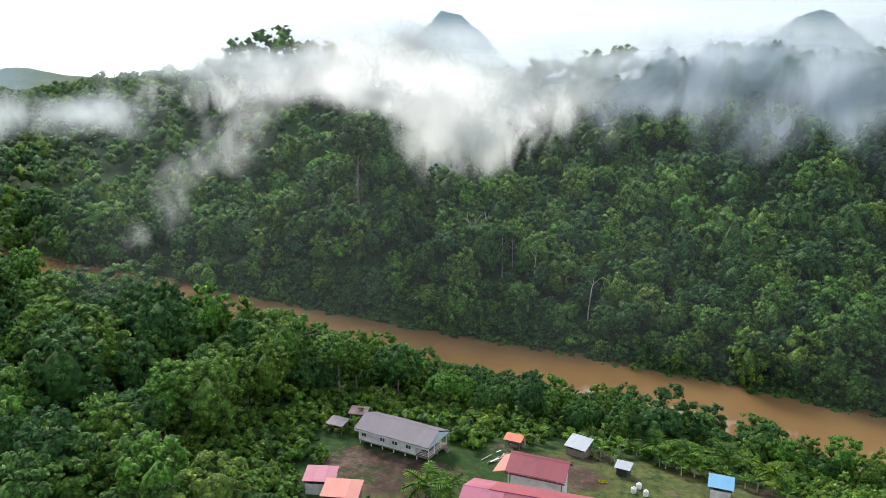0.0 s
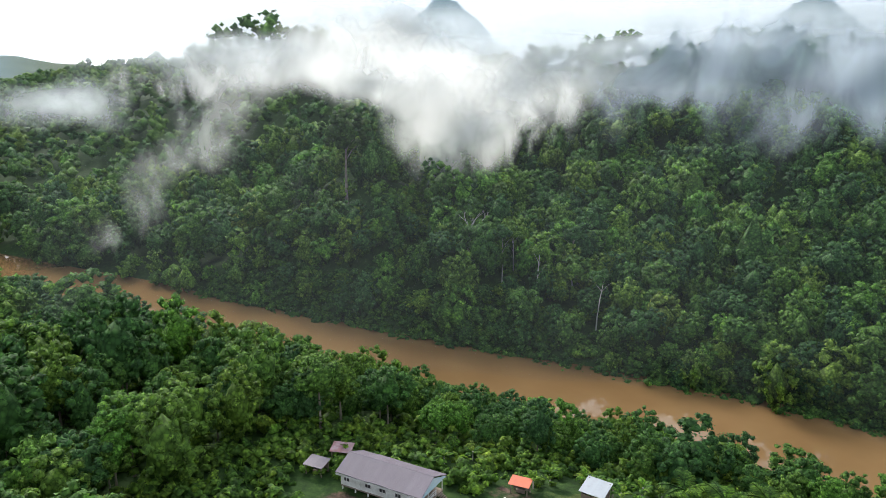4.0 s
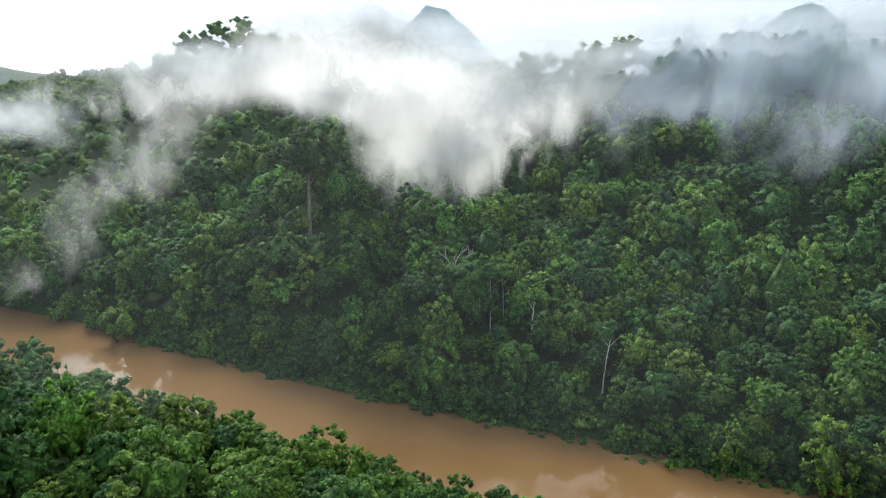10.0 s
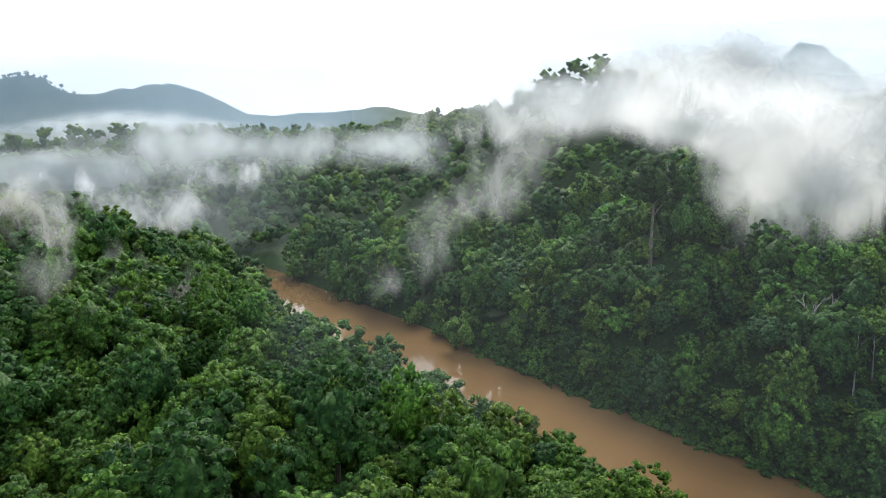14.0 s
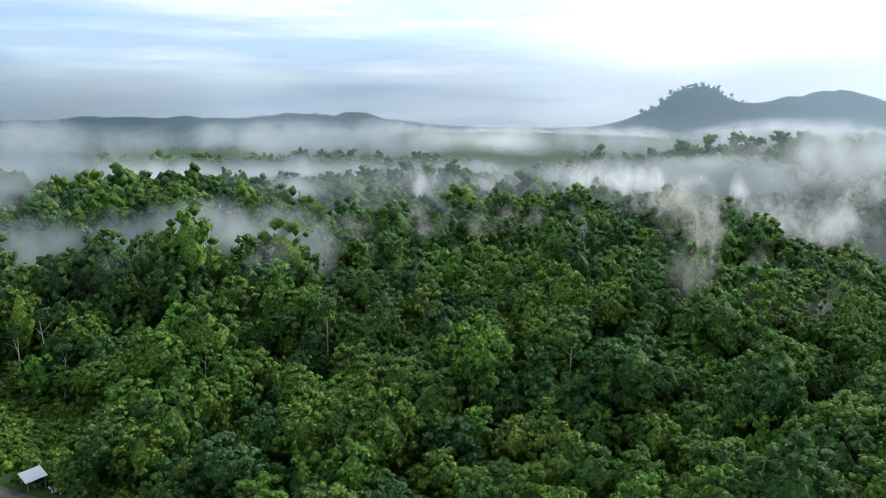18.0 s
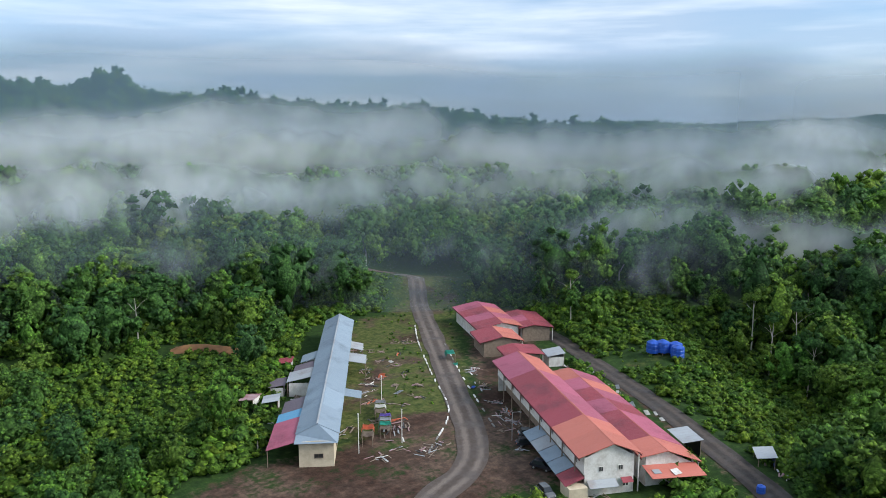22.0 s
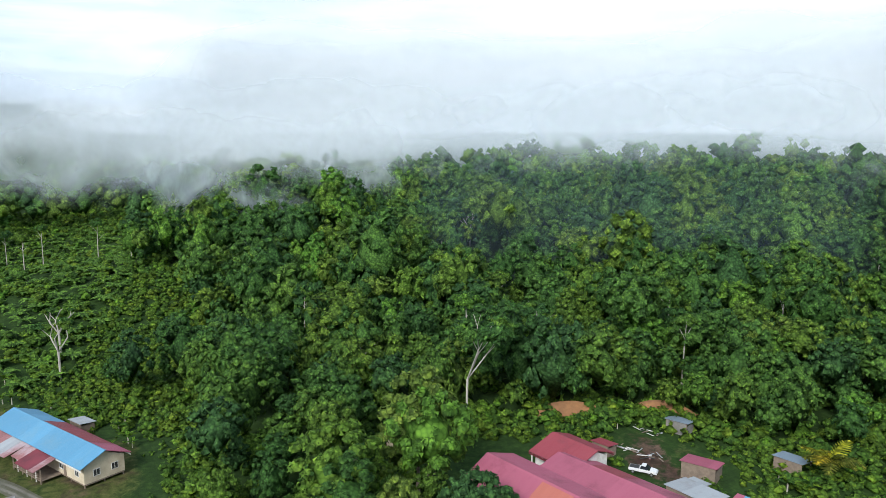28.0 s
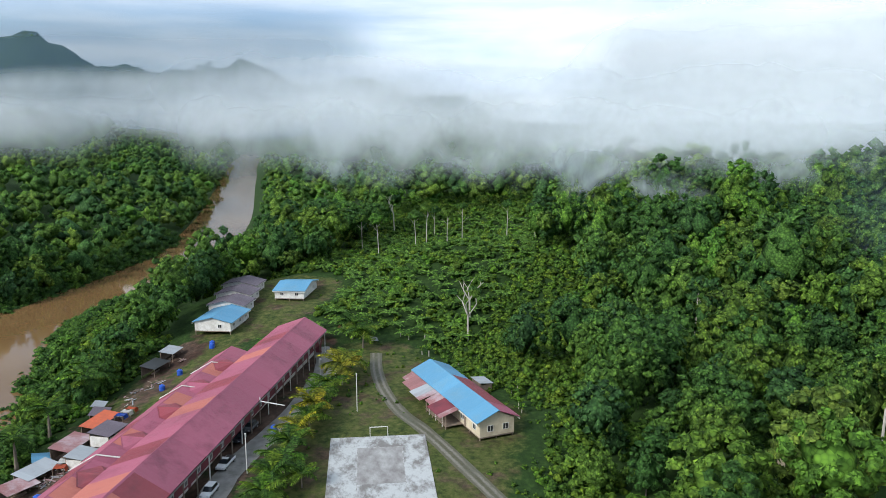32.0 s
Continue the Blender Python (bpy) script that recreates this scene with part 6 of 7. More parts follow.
def blue_house():
    h = math.degrees(math.atan2(15, 32.4))
    b = thing("stilt_house", 138.6, -8.1, h, "cream house on stilts under sky-blue and dark red roof sheets", "house")
    L = 34.5
    gable_roof(b, 0, L, 4.7, 4.7, 6.0, 4.0, 4.0, [M_BLUE], [M_PINK, M_RED, M_RED, M_RED, M_BLUE, M_BLUE], 41, 5.8, fascia=M_WHITE)
    gable_walls(b, 0.7, L - 0.7, 3.8, 3.8, 3.95, 5.9, M_CREAM, 0.8)
    part("floor_deck", boxes((0.7, L - 0.7, -3.8, 3.8, 0.55, 0.797)), M_TIMBER, b)
    for k in range(8):
        for y in (-3.6, 0, 3.6):
            x = 1.0 + k * (L - 2) / 7
            part("stilt", boxes((x - 0.1, x + 0.1, y - 0.1, y + 0.1, -0.8, 0.55)), M_TIMBER, b)
    for y in (-1.9, 1.5):
        window(b, 0.7, y, 1.75, 1.3, 1.3, "w", M_WHITE, 2)
    for k in range(6):
        for side in (-1, 1):
            window(b, 3 + 5.4 * k, side * 3.8, 1.75, 1.4, 1.2, side, M_WHITE, 2)
    door(b, 7.2, 3.8, 0.8, 0.9, 2.05, 1, M_TIMBER)
    runs = ((8.5, 15.5, 4.2, M_MAROON), (15.5, 19.0, 3.2, M_RUST), (19.0, 25, 4.4, M_ZINC), (25, 31, 3.8, M_RUST), (31, 34, 2.6, M_RUST))
    for x0, x1, reach, m in runs:
        n = max(2, int((x1 - x0) / 1.6))
        for k in range(n):
            a, c = x0 + (x1 - x0) * k / n, x0 + (x1 - x0) * (k + 1) / n
            part("lean_to", slab([(a, 4.4, 3.95), (c, 4.4, 3.95), (c, 4.6 + reach, 2.7), (a, 4.6 + reach, 2.7)][::-1], 0.05), m if k % 4 else M_RUST, b)
    part("veranda_deck", boxes((8.5, 19, 3.8, 7.6, 0.6, 0.75)), M_TIMBER, b)
    for k in range(7):
        part("veranda_post", boxes((8.6 + 1.7 * k, 8.75 + 1.7 * k, 7.4, 7.55, -0.6, 2.8)), M_WHITE if k % 2 else M_TIMBER, b)
    for z in (1.1, 1.5):
        part("rail", boxes((8.5, 19, 7.5, 7.57, z, z + 0.08)), M_TIMBER, b)


def small_house(x, y, heading, L, W, roof, wall, label, base=0.6, eave=3.4, rise=1.3, n=3, group=""):
    h = thing("house", x, y, heading, label, "house", group)
    gable_roof(h, -L / 2 - 0.6, L / 2 + 0.6, W / 2 + 0.6, W / 2 + 0.6, eave + rise, eave - 0.2, eave - 0.2, [roof], [roof], int(x), 4.0, fascia=M_WHITE)
    gable_walls(h, -L / 2, L / 2, W / 2, W / 2, eave, eave + rise, wall, base)
    part("floor_deck", boxes((-L / 2, L / 2, -W / 2, W / 2, base - 0.25, base - 0.003)), M_TIMBER, h)
    for px in (-L / 2 + 0.2, 0, L / 2 - 0.2):
        for py in (-W / 2 + 0.2, W / 2 - 0.2):
            part("stilt", boxes((px - 0.1, px + 0.1, py - 0.1, py + 0.1, -0.8, base - 0.25)), M_TIMBER, h)
    for k in range(n):
        for side in (-1, 1):
            window(h, -L / 2 + L * (k + 0.5) / n, side * W / 2, base + 0.95, 1.2, 1.1, side, M_WHITE, 2)
    for side in ("e", "w"):
        window(h, (L if side == "e" else -L) / 2, -W / 5, base + 0.95, 1.2, 1.1, side, M_WHITE, 2)
    return h


def shed(name, x, y, heading, L, W, hi, lo, roof, wall, label, open_front=False, category="shed"):
    """A little lean-to or hut with posts, boards and a sheet roof."""
    s = thing(name, x, y, heading, label, category)
    n = max(1, round(L / 1.6))
    for k in range(n):
        a, b = -L / 2 - 0.3 + (L + 0.6) * k / n, -L / 2 - 0.3 + (L + 0.6) * (k + 1) / n
        part("roof_sheet", slab([(a, -W / 2 - 0.3, lo), (b, -W / 2 - 0.3, lo), (b, W / 2 + 0.3, hi), (a, W / 2 + 0.3, hi)], 0.05), roof, s)
    for px in (-L / 2 + 0.08, L / 2 - 0.08):
        for py, z in ((-W / 2 + 0.08, lo), (W / 2 - 0.08, hi)):
            part("post", boxes((px - 0.07, px + 0.07, py - 0.07, py + 0.07, -0.6, z - 0.05)), M_TIMBER, s)
    part("wall", boxes((-L / 2 + 0.15, L / 2 - 0.15, W / 2 - 0.05, W / 2, 0, hi - 0.1)), wall, s)
    if not open_front:
        part("wall", boxes((-L / 2 + 0.15, L / 2 - 0.15, -W / 2, -W / 2 + 0.05, 0, lo * 0.75)), wall, s)
        for px in (-L / 2, L / 2 - 0.05):
            part("wall", boxes((px, px + 0.05, -W / 2 + 0.15, W / 2 - 0.15, 0, lo * 0.9)), wall, s)
    part("bench", boxes((-L / 4, L / 4, -0.2, 0.2, 0.0, 0.5)), M_TIMBER, s)
    return s


stilt_house()
rows_by_river()
south_rows()
west_rows()
grey_row()
solar_plant()
blue_house()
small_house(253, 55.5, 86, 10, 17, M_BLUE, M_WHITE, "white house under a sky-blue roof by the river", n=2)
small_house(221, 71.5, -5, 15, 11, M_BLUE, M_WHITE, "white house with a broad sky-blue roof", n=3)
for i in range(3):
    small_house(234 + 11 * i, 72.5 + 1.0 * i, -5, 9, 11.5, M_PURPLE, M_WHITE, "white house with a purple-brown roof in a terrace", n=2, group="purple-roofed houses")
# huts and sheds round the village
shed("hut", -39.5, 45.0, 12, 4.8, 3.6, 3.2, 2.6, M_PINK, M_WHITE, "white hut under a faded pink roof")
shed("hut", -34.0, 41.2, 10, 5.6, 4.0, 3.6, 3.0, M_ORANGE, M_TIMBER, "hut under a bright orange roof")
shed("shed", -45.4, 65.0, -10, 3.2, 2.2, 2.4, 1.9, M_PURPLE, M_TIMBER, "dark open timber shed", True)
shed("shed", -43.2, 70.5, 5, 3.2, 2.2, 2.5, 2.0, M_RUST, M_TIMBER, "small weathered timber shed", True)
shed("shelter", -11.6, 69.2, -8, 2.9, 1.8, 2.2, 1.8, M_TARP_O, M_TIMBER, "open shelter with an orange-red roof", True)
shed("shed", 0.2, 71.2, -20, 3.7, 3.0, 3.0, 2.0, M_ZINC, M_TIMBER, "shed with a bent pale zinc roof")
shed("shed", 8.6, 65.0, -12, 2.2, 1.8, 2.0, 1.6, M_ZINC, M_DARK, "small dark shed under zinc sheets")
shed("hut", 24.5, 63.2, -6, 3.5, 3.2, 3.0, 2.5, M_BLUE, M_WHITE, "white hut under a blue and zinc roof")
shed("shed", 103, -111.5, 20, 4.4, 3.6, 2.8, 2.2, M_GREY_ROOF, M_CONC, "small grey shed under a grey roof")
shed("shed", 80.2, -115.5, 12, 5.0, 4.0, 3.2, 2.6, M_GREY_ROOF, M_TIMBER, "open timber shed with a blue-grey roof", True)
shed("hut", 88, -101.4, 25, 6.0, 4.4, 3.2, 2.6, M_PINK, M_TIMBER, "timber hut with a bright pink metal roof")
shed("shed", 84, -95.8, 10, 3.0, 3.0, 2.6, 2.2, M_ZINC, M_TIMBER, "timber shed beside the zinc roof")
shed("carport", 80.8, -92.2, 8, 8.0, 5.4, 3.7, 3.2, M_ZINC, M_TIMBER, "carport of pale zinc sheets", True)
shed("shed", 103.9, -92.6, 15, 3.6, 2.8, 2.7, 2.2, M_RED, M_TIMBER, "little shed with a red roof")
shed("hut", 128.0, -60.2, 30, 3.6, 2.6, 2.6, 2.0, M_TIMBER, M_CREAM, "small timber hut with a pale board front", True)
shed("shed", 166.9, -5.8, 25, 4.4, 3.0, 2.6, 2.2, M_ZINC, M_TIMBER, "small zinc shed behind the blue house")
shed("shed", 138, 83.5, -20, 7.5, 4.2, 2.8, 2.2, M_ZINC, M_TIMBER, "shed of pale zinc sheets by the river bank", True)
shed("shed", 148, 81.5, -10, 8.0, 4.5, 3.0, 2.4, M_RUST, M_TIMBER, "rusty shed by the river bank", True)
shed("shed", 158, 80, -8, 9.0, 3.6, 2.9, 2.4, M_TARP_O, M_TIMBER, "shelter under orange-red sheets", True)
shed("shed", 150, 74.5, -10, 6.5, 4.5, 3.2, 2.6, M_PURPLE, M_WHITE, "white shed under a maroon roof")
shed("shed", 170, 86, 10, 3.6, 2.4, 2.6, 2.1, M_ZINC, M_TIMBER, "small shed on the bank", True)
shed("shed", 132, 84, -30, 6.0, 4.0, 2.8, 2.2, M_RUST, M_TIMBER, "rusty open shed among scrap", True)
shed("shed", 141, 76, -8, 5.0, 3.6, 2.7, 2.2, M_ZINC, M_WHITE, "white shed with bent zinc sheets")
shed("shed", 164, 83, 12, 5.0, 3.4, 2.8, 2.2, M_PURPLE, M_TIMBER, "dark shed beside the palms", True)
shed("shed", 144, 86, 30, 4.4, 3.0, 2.6, 2.0, M_BLUE, M_TIMBER, "shelter under blue sheets", True)
shed("shed", 192, 81, -12, 7.0, 4.0, 3.0, 2.4, M_DARK, M_TIMBER, "dark shed at the edge of the palms", True)
shed("shed", 201, 80, -5, 6.0, 3.6, 3.0, 2.4, M_ZINC, M_TIMBER, "shed with patched zinc roof", True)
shed("house", -138.4, -133.4, 60, 5.6, 4.2, 3.6, 2.8, M_ZINC, M_WHITE, "small white house under zinc", category="house")
shed("shed", -120.3, -80.5, 62, 6.0, 3.6, 3.6, 3.2, M_ZINC, M_DARK, "dark shed roofed with white sheets", True)
shed("shed", -128.0, -68.5, 40, 4.6, 3.0, 2.4, 1.9, M_ZINC, M_BLUE_P, "collapsing stall under white sheets", True)
for (sx, sy, sh, sl, m) in ((-86.5, -167, 57, 6, M_ZINC), (-80.2, -171, 57, 4, M_RED), (-71.5, -157, 60, 5, M_PURPLE), (-66.0, -148.5, 60, 4, M_ZINC), (-62.5, -152, 40, 3.5, M_RUST)):
    shed("shed", sx, sy, sh, sl, 3.2, 2.8, 2.3, m, M_WHITE, "lean shed of odd sheets behind the grey house", sl < 5)

# ---- the court, cars and yard things ----
def court_material():
    m, nt, bsdf, _ = maker("worn_court_paint")
    n1, n2 = noise_node(nt, 0.28, 8, 0.72, stretch=(0.55, 1, 1)), noise_node(nt, 3.5, 4)
    mask = ramp_node(nt, n1, [(0.45, (0, 0, 0)), (0.58, (1, 1, 1))])
    col = blend(nt, mask, (0.46, 0.475, 0.475), (0.19, 0.18, 0.17))
    col = blend(nt, 0.4, col, ramp_node(nt, n2, [(0.2, (0.5, 0.5, 0.5)), (0.8, (1, 1, 1))]), "MULTIPLY")
    nt.links.new(col, bsdf.inputs["Base Color"])
    bsdf.inputs["Roughness"].default_value = 0.8
    return m


def court():
    c = thing("sports_court", 126.2, 14.0, 7, "cracked concrete sports court with flaking white paint", "court")
    part("slab", boxes((-13.6, 13.6, -9.3, 9.3, -0.8, 0.14)), court_material(), c)
    grey = worn("worn_grey_paint", (0.20, 0.185, 0.18), (0.42, 0.42, 0.41), 0.8, scale=0.5, amount=0.7, stretch=(0.5, 1, 1))
    flaked = worn("flaked_line_paint", (0.55, 0.55, 0.54), (0.19, 0.18, 0.17), 0.8, scale=1.1, amount=0.9)
    part("key_area", boxes((-6.0, 8.4, -4.4, 4.0, 0.14, 0.146)), grey, c, "worn dark grey inner area")
    for y in (-4.5, 4.0):
        part("line", boxes((-9.5, 8.5, y, y + 0.14, 0.146, 0.152)), flaked, c, "white painted line")
    part("line", boxes((8.4, 8.55, -4.36, 4.0, 0.146, 0.152)), flaked, c, "white painted line")
    g = thing("goal", 139.8, 15.5, 7, "white steel goal frame at the end of the court", "goal", z=ground_at(139.8, 15.5))
    for y in (-1.75, 1.75):
        part("post", boxes((-0.06, 0.06, y - 0.06, y + 0.06, -0.3, 2.1)), M_WHITE, g)
        part("stay", rods(((0, y, 2.05), (1.0, y, 0.0), 0.035)), M_WHITE, g)
    part("crossbar", boxes((-0.06, 0.06, -1.69, 1.69, 1.98, 2.1)), M_WHITE, g)


def car(x, y, heading, paint, label, pickup=False):
    c = thing("pickup_truck" if pickup else "car", x, y, heading, label, "car", "parked cars", z=ground_at(x, y) + 0.12)
    L = 5.1 if pickup else 4.3
    low = [(-L / 2, 0.45), (-L / 2, 0.92), (-L / 2 + 0.2, 1.0), (L / 2 - 0.9, 0.98), (L / 2 - 0.15, 0.82), (L / 2, 0.6), (L / 2, 0.4)]
    body = bmesh.new()
    a = [body.verts.new((px, -0.86, pz)) for px, pz in low]
    b = [body.verts.new((px, 0.86, pz)) for px, pz in low]
    body.faces.new(a[::-1])
    body.faces.new(b)
    for k in range(len(low)):
        body.faces.new((a[k], a[(k + 1) % len(low)], b[(k + 1) % len(low)], b[k]))
    bmesh.ops.recalc_face_normals(body, faces=body.faces)
    bmesh.ops.bevel(body, geom=list(body.edges), offset=0.06, segments=2, affect="EDGES")
    part("body", body, paint, c)
    x0, x1 = (-0.55, 1.25) if pickup else (-1.75, 1.05)
    cab = bmesh.new()
    pts = [(x0, 0.98, 0.8), (x1, 0.98, 0.8), (x1 - 0.75, 1.58, 0.64), (x0 + 0.3, 1.58, 0.64)]
    la, lb = [cab.verts.new((px, -w, pz)) for px, pz, w in pts], [cab.verts.new((px, w, pz)) for px, pz, w in pts]
    cab.faces.new(la)
    cab.faces.new(lb[::-1])
    for k in range(4):
        cab.faces.new((la[(k + 1) % 4], la[k], lb[k], lb[(k + 1) % 4]))
    bmesh.ops.recalc_face_normals(cab, faces=cab.faces)
    part("glazing", cab, M_GLASS, c, "dark tinted windows")
    part("roof", boxes((x0 + 0.28, x1 - 0.72, -0.66, 0.66, 1.56, 1.62)), paint, c)
    if pickup:
        part("cargo_bed", boxes((-L / 2 + 0.15, -0.7, -0.72, 0.72, 1.0, 1.015)), M_DARK, c, "open black cargo bed")
    for px in (-L / 2 + 0.85, L / 2 - 0.9):
        for py in (-0.82, 0.82):
            wheel = bmesh.new()
            bmesh.ops.create_cone(wheel, cap_ends=True, segments=14, radius1=0.33, radius2=0.33, depth=0.2, matrix=Matrix.Translation((px, py, 0.30)) @ Matrix.Rotation(math.pi / 2, 4, "X"))
            w = part("wheel", wheel, M_TYRE, c)
            rim = bmesh.new()
            bmesh.ops.create_cone(rim, cap_ends=True, segments=10, radius1=0.19, radius2=0.19, depth=0.22, matrix=Matrix.Translation((px, py, 0.30)) @ Matrix.Rotation(math.pi / 2, 4, "X"))
            part("rim", rim, M_STEEL, w)
    for py in (-0.62, 0.62):
        part("headlight", boxes((L / 2 - 0.08, L / 2 + 0.02, py - 0.16, py + 0.16, 0.62, 0.76)), M_ZINC, c)
        part("tail_light", boxes((-L / 2 - 0.02, -L / 2 + 0.06, py - 0.12, py + 0.12, 0.7, 0.88)), M_TARP_O, c)


def pole(x, y, h, label, lamp=False, heading=0.0):
    p = thing("street_lamp" if lamp else "pole", x, y, heading, label, "pole")
    part("shaft", rods(((0, 0, -0.5), (0, 0, h), 0.09)), M_STEEL if lamp else M_WHITE, p)
    if lamp:
        part("arm", rods(((0, 0, h - 0.1), (1.3, 0, h + 0.25), 0.045)), M_STEEL, p)
        part("lamp_head", boxes((1.2, 1.8, -0.12, 0.12, h + 0.18, h + 0.3)), M_STEEL, p)
    else:
        part("cap", boxes((-0.13, 0.13, -0.13, 0.13, h, h + 0.06)), M_WHITE, p)


def tank(x, y, r=0.75, h=1.5, lift=0.0, label="blue plastic water tank", mat=None):
    mat = mat or M_BLUE_P
    t = thing("water_tank", x, y, (x * 37) % 360, label, "tank", "water tanks")
    bm = bmesh.new()
    prev = None
    for rad, z in ((0.0, lift), (r * 0.96, lift), (r, lift + 0.1), (r, lift + h * 0.30), (r * 0.95, lift + h * 0.34), (r, lift + h * 0.38), (r, lift + h * 0.62), (r * 0.95, lift + h * 0.66), (r, lift + h * 0.7), (r * 0.95, lift + h * 0.86), (r * 0.4, lift + h), (0.0, lift + h)):
        ring = [bm.verts.new((rad * math.cos(0.5236 * k), rad * math.sin(0.5236 * k), z)) for k in range(12)] if rad else [bm.verts.new((0, 0, z))]
        if prev:
            for k in range(12):
                p0, p1, q0, q1 = prev[k % len(prev)], prev[(k + 1) % len(prev)], ring[k % len(ring)], ring[(k + 1) % len(ring)]
                f = [p0] + ([p1] if p1 is not p0 else []) + ([q1] if q1 is not q0 else []) + [q0]
                bm.faces.new(f)
        prev = ring
    part("drum", bm, mat, t)
    lid = bmesh.new()
    bmesh.ops.create_cone(lid, cap_ends=True, segments=12, radius1=r * 0.36, radius2=r * 0.3, depth=0.12, matrix=Matrix.Translation((0, 0, lift + h + 0.05)))
    part("lid", lid, mat, t)
    if lift:
        for a in range(4):
            part("leg", boxes((math.copysign(r * 0.6, (a % 2) - 0.5) - 0.06, math.copysign(r * 0.6, (a % 2) - 0.5) + 0.06, math.copysign(r * 0.6, a - 1.5) - 0.06, math.copysign(r * 0.6, a - 1.5) + 0.06, -0.3, lift)), M_TIMBER, t)


def plank_pile(x, y, heading, n, spread, seed, label, mats):
    rs = random.Random(seed)
    p = thing("timber_pile", x, y, heading, label, "timber pile", "heaps of timber")
    for k in range(n):
        l, w = rs.uniform(0.8, 2.8), rs.uniform(0.12, 0.32)
        m = pose(rs.uniform(-spread, spread), rs.uniform(-spread * 0.5, spread * 0.5), 0.06 + 0.07 * (k % 5), rs.uniform(-4, 4), rs.uniform(-6, 6), rs.choice((0, 0, 15, -20, 80, 95)) + rs.uniform(-10, 10))
        part("plank", boxes((-l / 2, l / 2, -w / 2, w / 2, -0.035, 0.035)), rs.choice(mats), p, m=m)


def loose_sheet(x, y, heading, w, d, mat, label, tilt=4):
    s = thing("sheet", x, y, heading, label, "sheet", "scattered sheets", z=ground_at(x, y) + 0.12)
    s.rotation_euler = (radians(tilt), radians(tilt * 0.6), radians(heading))
    bm = bmesh.new()
    n = 8
    rows = [[bm.verts.new((-w / 2 + w * i / n, sy * d / 2, 0.035 * (i % 2) + z)) for i in range(n + 1)] for sy, z in ((-1, 0), (1, 0.05))]
    for i in range(n):
        bm.faces.new((rows[0][i], rows[0][i + 1], rows[1][i + 1], rows[1][i]))
    bmesh.ops.solidify(bm, geom=list(bm.faces), thickness=0.03)
    part("panel", bm, mat, s)
    part("batten", boxes((-w / 2, w / 2, -0.04, 0.04, -0.10, -0.02)), M_TIMBER, s)


def drying_rack(x, y, heading, L, cloths, label):
    r = thing("drying_rack", x, y, heading, label, "rack", "racks in the yard")
    for px in (-L / 2, 0, L / 2):
        for py in (-1.0, 1.0):
            part("post", rods(((px, py, -0.4), (px + 0.05, py, 1.9), 0.06)), M_TIMBER, r)
    for py in (-1.0, 1.0):
        part("rail", rods(((-L / 2 - 0.4, py, 1.85), (L / 2 + 0.4, py, 1.9), 0.05)), M_TIMBER, r)
    for k, m in enumerate(cloths):
        a = -L / 2 + 0.4 + k * L / max(1, len(cloths))
        b = a + L / len(cloths) * 0.75
        bm = bmesh.new()
        v = [[bm.verts.new((a + (b - a) * i / 4, py, z + 0.05 * ((i + k) % 3))) for i in range(5)] for py, z in ((-1.35, 1.1), (-1.04, 1.93), (0, 1.82), (1.04, 1.95), (1.3, 1.3))]
        for i in range(4):
            for j in range(4):
                bm.faces.new((v[j][i], v[j][i + 1], v[j + 1][i + 1], v[j + 1][i]))
        bmesh.ops.solidify(bm, geom=list(bm.faces), thickness=0.03)
        part("cloth", bm, m, r)


def kerb_line(points, n, label):
    k = thing("kerb", points[0][0], points[0][1], 0, label, "kerb", z=0)
    line = spline(points, 10)
    rs = random.Random(5)
    for i in np.linspace(0, len(line) - 2, n).astype(int):
        p, d = line[i], line[i + 1] - line[i]
        if rs.random() < 0.14:
            continue
        s = part("kerb_stone", boxes((-0.9, 0.9, -0.16, 0.16, -0.2, 0.22)), M_WHITE if rs.random() < 0.7 else M_CONC, k)
        s.matrix_local = pose(p[0] - points[0][0], p[1] - points[0][1], ground_at(*p), 0, 0, math.degrees(math.atan2(d[1], d[0])) + rs.uniform(-6, 6))


# ---- palms, bananas and single trees ----
def frond_mesh(name, length, mat, droop, leaflets=11, wide=0.24):
    bm = bmesh.new()
    prev = None
    pts = []
    for i in range(leaflets + 1):
        u = i / leaflets
        pts.append(Vector((length * u * (1 - 0.15 * u * droop), 0, length * (0.45 * u - droop * u * u))))
    for i in range(leaflets):
        a, b = pts[i], pts[i + 1]
        for s in (-1, 1):
            reach = length * wide * math.sin(math.pi * min(1, 0.15 + 0.85 * (i + 0.5) / leaflets)) + 0.08
            tip = (a + b) / 2 + Vector((reach * 0.45, s * reach, -reach * 0.35))
            q = [bm.verts.new(p) for p in (a, b, tip + (b - a) * 0.12, tip - (b - a) * 0.12)]
            bm.faces.new(q if s > 0 else q[::-1])
    for i in range(leaflets):
        rod(bm, pts[i], pts[i + 1], 0.04, 3)
    return bm_mesh(name, bm, mat)


